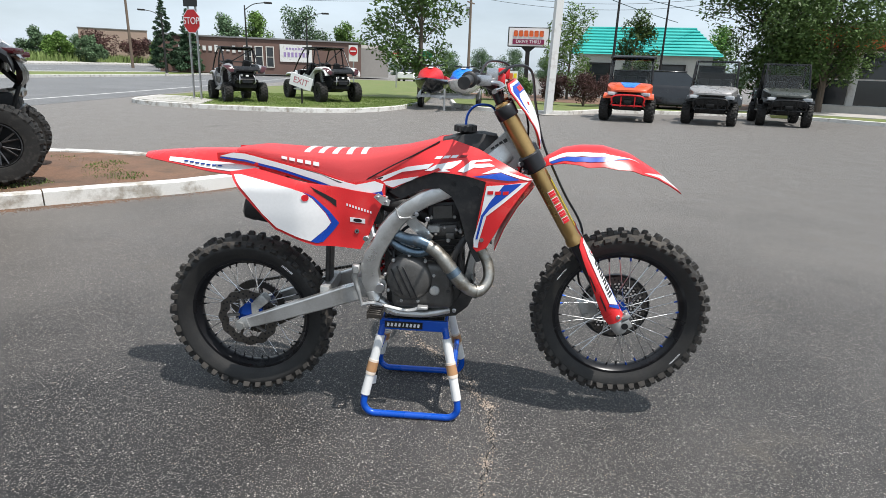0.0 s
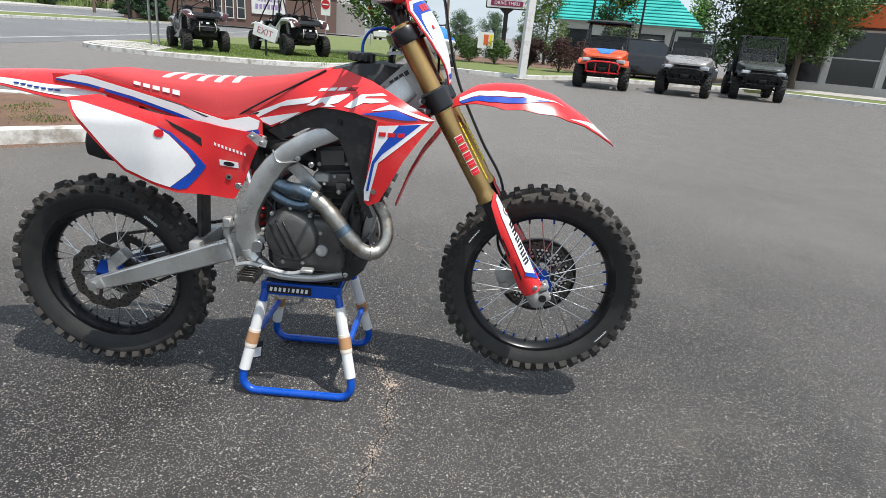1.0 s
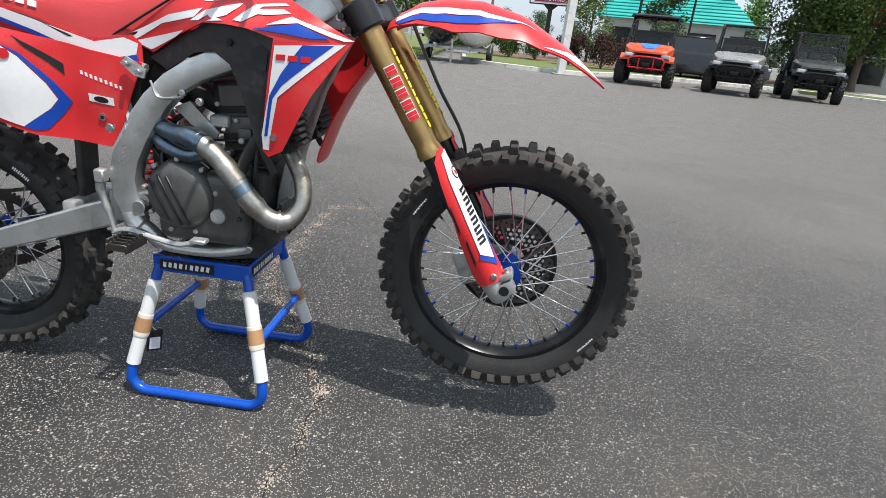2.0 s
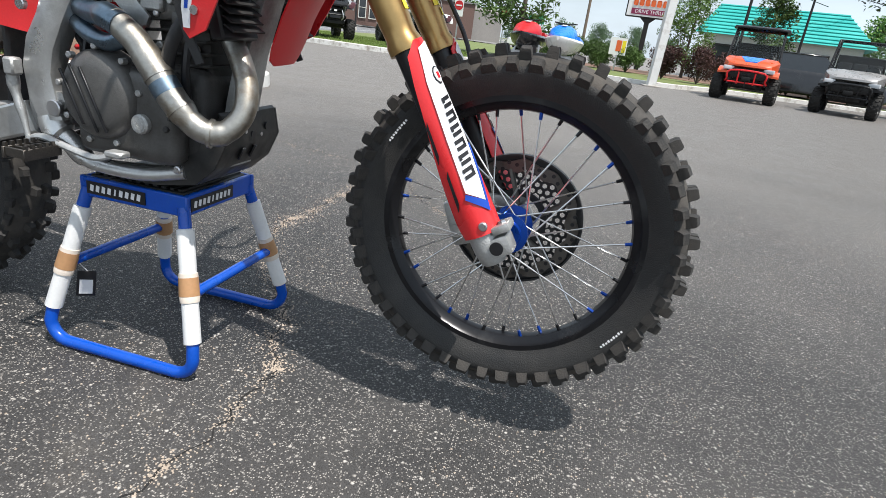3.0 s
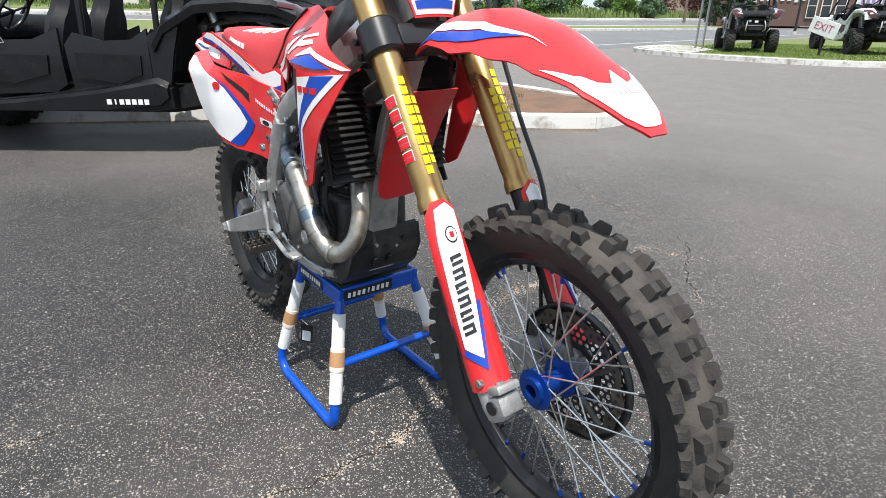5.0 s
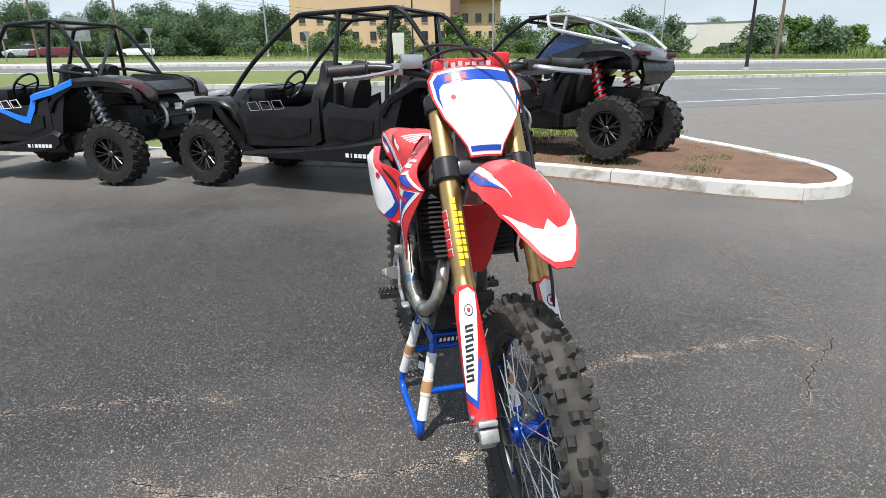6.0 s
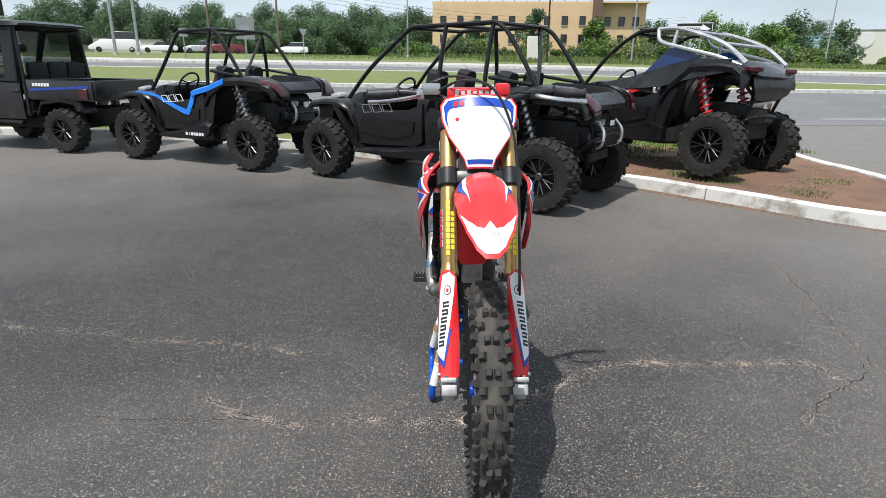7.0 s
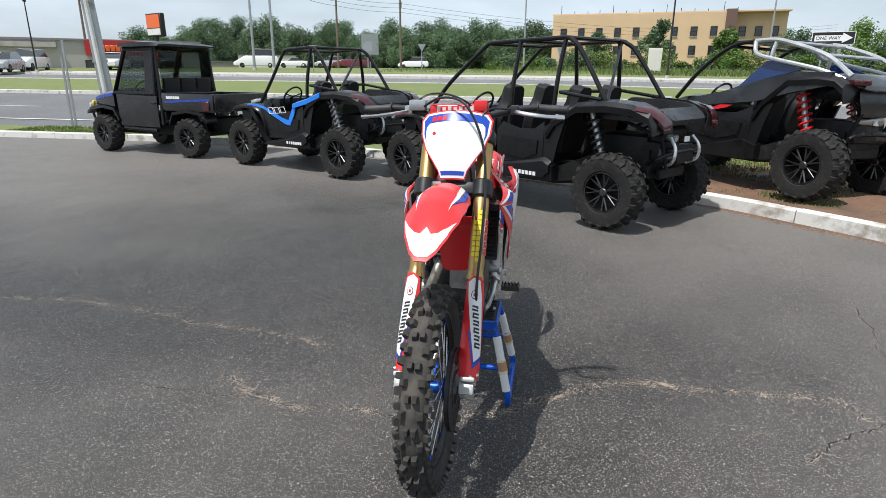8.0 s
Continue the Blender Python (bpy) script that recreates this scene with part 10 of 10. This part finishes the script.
lamp_post("grey lamp pole far off", (-62.0, 45.0, 0.1), 7.5, 1.5, 80, 1, 0.09, METAL)
lamp_post("grey lamp pole far off", (-59.7, -0.4, 0.1), 9.5, 0.0, 80, 1, 0.09, METAL)
lamp_post("dark twin lamp pole by the store", (-43.6, -40.9, 0.1), 5.6, 0.0, 40, 2, 0.07)

def utility_pole(at, h, yaw):
    rt = thing("utility_pole", "tall wooden utility pole with cross arms", "pole", pose(at[0], at[1], at[2] + rise(at[0], at[1]), 0, 0, yaw), "utility poles")
    part("shaft", tube(BM(), [(0, 0, 0), (0, 0, h)], [0.17, 0.11], 8), WOOD, rt)
    for k in range(2):
        part("cross_arm", box(BM(), (0, 0, h - 0.4 - k * 0.7), (2.0, 0.10, 0.12)), WOOD, rt)
    part("transformer", cyl(BM(), (0, 0.28, h - 2.3), (0, 0.28, h - 1.5), 0.2, seg=10), METAL, rt)
    return rt


UP = [(0.2, 62.0), (-74.0, -24.3), (-80.7, -17.5), (-64.0, -52.0), (-47.5, 48.0), (-38, 66)]
for i, (x, y) in enumerate(UP):
    utility_pole((x, y, 0.1), 9.0 + (i * 1.7) % 2.2, 70 + i * 13)
for x, y in ((-51.9, -25.4), (-52.7, -23.8)):
    mp_ = thing("steel_pole", "tall thin grey steel pole across the road", "pole", pose(x, y, 0.1 + rise(x, y)), "steel poles")
    part("shaft", tube(BM(), [(0, 0, 0), (0, 0, 11.4)], [0.13, 0.08], 10), METAL, mp_)
    part("base", cyl(BM(), (0, 0, 0), (0, 0, 0.3), 0.22, 0.18, 10), CONC, mp_)
bm = BM()
def wire(p, q, sag):
    p, q = Vector(p), Vector(q)
    tube(bm, [p.lerp(q, t) - V(0, 0, sag * 4 * t * (1 - t)) for t in [k / 14 for k in range(15)]], 0.022, 4)
for dz in (0.0, 0.55, 1.1):
    wire((-40, -110, 11.0 + dz), (-51.9, -25.4, 10.4 + dz), 1.6), wire((-51.9, -25.4, 10.4 + dz), (-74.0, -24.3, 9.6 + dz), 0.6), wire((-74.0, -24.3, 9.6 + dz), (-80.7, -17.5, 9.4 + dz), 0.2), wire((-80.7, -17.5, 9.4 + dz), (-130, 60, 10 + dz), 2)
    wire((-38, 66, 9.5 + dz), (0.2, 62, 8.6 + dz), 1.1), wire((0.2, 62, 8.6 + dz), (24, 60, 8.4 + dz), 0.9), wire((24, 60, 8.4 + dz), (90, 50, 8.6 + dz), 1.5)
wire((-2.0, 28.0, 8.6), (14.0, 40.0, 4.9), 0.5), wire((-6.0, 26.0, 8.4), (22.0, 44.0, 5.2), 0.6)
solid("overhead_wires", bm, SIGNK, "thin dark overhead wires", "wire", kind="stuff")

# steel post by the kerb with a brace and small sign posts beside it
gp = thing("steel_post", "tall pale steel post with a darker conduit beside it", "pole", Matrix.Translation((-11.18, -10.06, 0.08)) @ Matrix.Rotation(radians(3.0), 4, V(0.78, 0.62, 0)) @ Matrix.Rotation(radians(40), 4, "Z"))
part("shaft", tube(BM(), [(0, 0, 0), (0, 0, 7.0)], [0.15, 0.13], 14), METAL, gp)
part("conduit", cyl(BM(), (0.20, -0.05, 0), (0.18, -0.04, 7.0), 0.05, seg=8), WPAINT, gp)
part("strap", cyl(BM(), (0.0, 0, 1.6), (0.0, 0, 1.66), 0.17, seg=14), METAL, gp)
for dx, h in ((-0.55, 2.1), (-0.72, 1.7)):
    sp = thing("sign_post", "thin steel sign post, sign facing away", "sign post", pose(-10.95 + dx * 0.5, -10.6 + dx, 0.1, 0, 0, 20))
    part("post", box(BM(), (0, 0, h / 2), (0.05, 0.04, h)), METAL, sp)
# backs of road signs across the road
for i, (x, y, h, w) in enumerate(((-48.5, -13.5, 2.6, 0.8), (-49.5, -9.0, 2.4, 0.7), (-70.0, -19.0, 3.9, 2.1), (-46.5, 2.5, 2.2, 0.7), (-47.5, -18.0, 2.3, 0.7))):
    sg = thing("road_sign", "pale back of a road sign on a post", "sign", pose(x, y, 0.1 + rise(x, y), 0, 0, face_yaw(1, 0.2) + 9 * i), "road signs")
    part("post", box(BM(), (0, 0, h / 2), (0.07, 0.06, h)), METAL, sg)
    if i % 2:
        part("plate", sheet(BM(), [(-w / 2, h), (w / 2, h), (0, h - w * 0.9)], lambda u, v: V(u, -0.04, v), 0.01, 5), METAL, sg)
    else:
        part("plate", box(BM(), (0, -0.04, h - w * 0.5), (w, 0.012, w * (1.12 if w > 1 else 0.9))), METAL, sg)
for i, (x, y) in enumerate(((-6.6, 33.5), (-4.6, 38.0))):
    sg = thing("do_not_enter_sign", "tall red and white road sign on a thin post", "sign", pose(x, y, 0.1, 0, 0, -10), "road signs")
    part("post", box(BM(), (0, 0.03, 1.2), (0.06, 0.05, 2.4)), METAL, sg)
    part("plate", box(BM(), (0, 0, 2.0), (0.55, 0.012, 0.9), None, 0.0), SIGNW, sg)
    part("red_disc", disc(BM(), (0, -0.012, 2.12), (0, 1, 0), 0.25, 0.012, 20), SIGNR, sg)
    part("white_bar", box(BM(), (0, -0.022, 2.12), (0.34, 0.010, 0.07)), SIGNW, sg)
gs = thing("street_name_sign", "green street sign on a pole", "sign", pose(-3.2, 45.0, 0.1, 0, 0, -4))
part("post", box(BM(), (0, 0.03, 1.3), (0.07, 0.06, 2.6)), METAL, gs)
part("plate", box(BM(), (0, 0, 2.3), (1.2, 0.015, 0.6)), mat("green sign sheeting", (0.01, 0.20, 0.10), 0.4), gs)

cab = thing("utility_cabinet", "pale grey upright utility cabinet on the verge", "cabinet", pose(-54.6, 11.3, 0.1 + rise(-54.6, 11.3), 0, 0, 80))
part("plinth", box(BM(), (0, 0, 0.06), (1.3, 0.8, 0.16), None, 0.02), CONC, cab)
part("body", box(BM(), (0, 0, 1.15), (1.15, 0.65, 2.1), None, 0.03), CREAM, cab)
part("door", box(BM(), (0, -0.335, 1.15), (0.95, 0.02, 1.8), None, 0.006), CREAM, cab)

# ---- far traffic, parked ----
def car(label, at, yaw, paint, L=4.6, W=1.82, H=1.5, kind_="sedan", group="parked cars"):
    rt = thing("parked_car", label, "car", pose(*at, 0, 0, yaw), group)
    hl = L / 2
    up = 0.62 * H
    sec = lambda w, z0, z1: [(-w, z0 + 0.06), (-w * 0.92, z0), (w * 0.92, z0), (w, z0 + 0.06), (w, z1 - 0.12), (w * 0.9, z1), (-w * 0.9, z1), (-w, z1 - 0.12)]
    w = W / 2
    bm = loft(BM(), [[V(x, y, z) for y, z in sec(w * k, z0, z1)] for x, k, z0, z1 in ((hl, 0.82, 0.34, 0.66), (hl - 0.18, 0.95, 0.26, 0.80), (hl * 0.45, 1.0, 0.24, up + 0.02), (-hl * 0.55, 1.0, 0.24, up + 0.06), (-hl + 0.18, 0.97, 0.28, up + 0.03), (-hl, 0.86, 0.40, up - 0.06))])
    part("body", bm, paint, rt)
    fr, rr = (hl * 0.36, -hl * (0.86 if kind_ == "suv" else 0.50 if kind_ == "sedan" else 0.05))
    tf, tr = (hl * 0.05, -hl * (0.74 if kind_ == "suv" else 0.25 if kind_ == "sedan" else 0.0))
    bm = loft(BM(), [[V(fr, -w * 0.9, up), V(fr, w * 0.9, up), V(rr, w * 0.9, up + 0.03), V(rr, -w * 0.9, up + 0.03)], [V(tf, -w * 0.70, H - 0.05), V(tf, w * 0.70, H - 0.05), V(tr, w * 0.70, H - 0.05), V(tr, -w * 0.70, H - 0.05)]])
    part("glasshouse", bm, DARKGL, rt)
    part("roof", box(BM(), ((tf + tr) / 2, 0, H - 0.025), (tf - tr + 0.1, W * 0.72, 0.05), None, 0.02), paint, rt)
    for f in (1, -1):
        for s in (-1, 1):
            hub = new("wheel")
            hub.parent = rt
            hub.matrix_basis = pose(f * hl * 0.62, s * (w - 0.10), 0.33) @ Matrix.Diagonal((0.33, 0.22, 0.33, 1))
            for nm, me in zip(("tyre", "rim"), CARWHEEL):
                o = new(nm, me)
                o.parent = hub
    for s in (-1, 1):
        part("headlight", box(BM(), (hl - 0.10, s * w * 0.70, 0.66), (0.16, 0.30, 0.12), None, 0.03), VLAMP, rt)
        part("tail_lamp", box(BM(), (-hl + 0.06, s * w * 0.74, up - 0.08), (0.10, 0.22, 0.16), None, 0.02), VTAIL, rt)
    return rt


bm = BM()
lathe(bm, [(0.62, -0.5), (0.9, -0.5), (1.0, -0.35), (1.0, 0.35), (0.9, 0.5), (0.62, 0.5)], (0, 0, 0), seg=24)
t_ = bpy.data.meshes.new("car_tyre")
finish(bm, t_)
t_.materials.append(VTYRE)
bm = disc(BM(), (0, 0, 0), (0, 1, 0), 0.63, 0.84, 18, 0.05)
r_ = bpy.data.meshes.new("car_rim")
finish(bm, r_)
r_.materials.append(VRIMF)
CARWHEEL = (t_, r_)
CWHITE = mat("white car paint", (0.72, 0.72, 0.72), 0.25, var=0.03, coat=0.5)
CMAROON = mat("maroon car paint", (0.12, 0.012, 0.015), 0.25, var=0.05, coat=0.5)
CBLACK = mat("black car paint", (0.012, 0.012, 0.014), 0.2, var=0.05, coat=0.6)
CGREY = mat("silver car paint", (0.42, 0.43, 0.44), 0.28, 0.4, var=0.05, coat=0.5)
for lab, x, y, yaw, pm, kd, L, H in (
        ("white sport utility car on the far street", -100.6, -19.6, -79, CWHITE, "suv", 5.2, 1.85), ("white car on the far street", -81.0, -33.2, -70, CWHITE, "sedan", 4.5, 1.45),
        ("maroon pickup on the far street", -83.8, -25.6, -74, CMAROON, "pickup", 5.4, 1.85), ("white pickup parked by the store", -47.2, -44.8, 20, CWHITE, "suv", 5.0, 1.85),
        ("white car parked by the store", -50.8, -39.0, 20, CWHITE, "suv", 4.6, 1.55), ("silver car parked by the store", -42.4, -42.8, 25, CGREY, "suv", 4.6, 1.6),
        ("dark car parked by the store", -55.5, -36.5, 40, CBLACK, "suv", 4.6, 1.6), ("white box van on the far street", -79.2, -38.0, -66, CWHITE, "suv", 6.0, 2.5),
        ("grey car on the far street", -84.6, -29.0, -72, CGREY, "suv", 4.6, 1.6), ("black car parked behind the machines", 8.9, 23.0, -20, CBLACK, "suv", 4.6, 1.6),
        ("white car far down the road", -6.0, 62.0, 85, CWHITE, "sedan", 4.5, 1.5), ("white car far off by the trees", -88.0, 46.0, 70, CWHITE, "sedan", 4.5, 1.5)):
    car(lab, (x, y, 0.16 + rise(x, y) if x < -14 else 0.02), yaw, pm, L, 1.84, H, kd)

# ---- trailer with two personal watercraft ----
tr = thing("boat_trailer", "galvanised twin watercraft trailer", "trailer", pose(-0.55, 19.6, 0, 0, 0, -95))
for s in (-0.55, 0.55):
    part("rail", box(BM(), (-0.2, s, 0.50), (2.6, 0.08, 0.10)), METAL, tr)
for x in (-1.3, -0.2, 0.9):
    part("cross_member", box(BM(), (x, 0, 0.46), (0.08, 2.0, 0.08)), METAL, tr)
part("tongue", tube(BM(), [(0.9, 0, 0.46), (2.2, 0, 0.46)], 0.05, 6), METAL, tr)
part("jack", tube(BM(), [(1.9, 0.1, 0.05), (1.9, 0.1, 0.75)], 0.035, 8), METAL, tr)
for s in (-1, 1):
    hub = new("wheel")
    hub.parent = tr
    hub.matrix_basis = pose(-0.5, s * 1.08, 0.28) @ Matrix.Diagonal((0.28, 0.18, 0.28, 1))
    for nm, me in zip(("tyre", "rim"), CARWHEEL):
        o = new(nm, me)
        o.parent = hub
    part("mudguard", tube(BM(), curve([(-0.85, s * 1.08, 0.35), (-0.7, s * 1.08, 0.58), (-0.3, s * 1.08, 0.58), (-0.15, s * 1.08, 0.35)], 4), 0.02, 6, flat=6), METAL, tr)


def watercraft(label, y, hull, deck):
    rt = thing("personal_watercraft", label, "watercraft", pose(-0.55, 19.6, 0.52, 0, 0, -95) @ pose(0, y, 0), "watercraft on the trailer")
    def rings_of(rows, prof, n=5):
        """Sections swept smoothly through rows of (x, half width, low, high)."""
        fine = curve([V(x, w, lo) for x, w, lo, hi in rows], n)
        tops = curve([V(x, hi, 0) for x, w, lo, hi in rows], n)
        return [[V(p.x, p.y * a, p.z + (q.y - p.z) * b) for a, b in prof] for p, q in zip(fine, tops)]
    vee = [(0, 0), (-0.45, 0.12), (-0.82, 0.38), (-1, 0.72), (-1.04, 0.86), (-0.94, 1), (0.94, 1), (1.04, 0.86), (1, 0.72), (0.82, 0.38), (0.45, 0.12)]
    bm = loft(BM(), rings_of([(-1.48, 0.46, 0.10, 0.46), (-0.8, 0.56, 0.02, 0.48), (0.2, 0.57, 0.0, 0.50), (0.9, 0.46, 0.08, 0.52), (1.35, 0.22, 0.26, 0.55), (1.55, 0.05, 0.44, 0.56)], vee))
    part("hull", bm, hull, rt)
    dome = [(-1, 0), (-0.97, 0.35), (-0.82, 0.72), (-0.45, 0.96), (0, 1), (0.45, 0.96), (0.82, 0.72), (0.97, 0.35), (1, 0)]
    bm = loft(BM(), rings_of([(-0.12, 0.30, 0.46, 0.70), (0.15, 0.42, 0.46, 0.88), (0.5, 0.46, 0.48, 0.90), (0.95, 0.38, 0.50, 0.76), (1.32, 0.20, 0.53, 0.64), (1.52, 0.05, 0.55, 0.58)], dome))
    part("deck", bm, deck, rt)
    for sy in (-1, 1):
        bm = loft(BM(), rings_of([(-1.46, 0.05, 0.46, 0.52), (-0.6, 0.07, 0.47, 0.58), (0.1, 0.08, 0.49, 0.62)], dome))
        bm.transform(Matrix.Translation((0, sy * 0.45, 0)))
        part("side_sponson", bm, deck, rt)
    bm = loft(BM(), rings_of([(-1.40, 0.15, 0.46, 0.60), (-1.1, 0.19, 0.46, 0.74), (-0.6, 0.18, 0.46, 0.70), (-0.3, 0.17, 0.46, 0.78), (0.12, 0.15, 0.46, 0.80)], dome))
    part("saddle", bm, VSEAT, rt)
    part("trim_stripe", box(BM(), (0.5, 0, 0.905), (0.42, 0.16, 0.02), Matrix.Rotation(0.10, 3, "Y"), 0.008), VWHITE, rt)
    bm = tube(BM(), curve([(0.28, -0.36, 0.98), (0.36, -0.12, 0.95), (0.36, 0.12, 0.95), (0.28, 0.36, 0.98)], 4), 0.022, 8)
    cyl(bm, (0.36, 0, 0.95), (0.42, 0, 0.78), 0.05, seg=8)
    part("handlebar", bm, VBLACK, rt)
    return rt


watercraft("red and black personal watercraft on a trailer", -0.58, VGLOSS, SIGNR)
watercraft("blue and white personal watercraft on a trailer", 0.58, VWHITE, VBLUE)
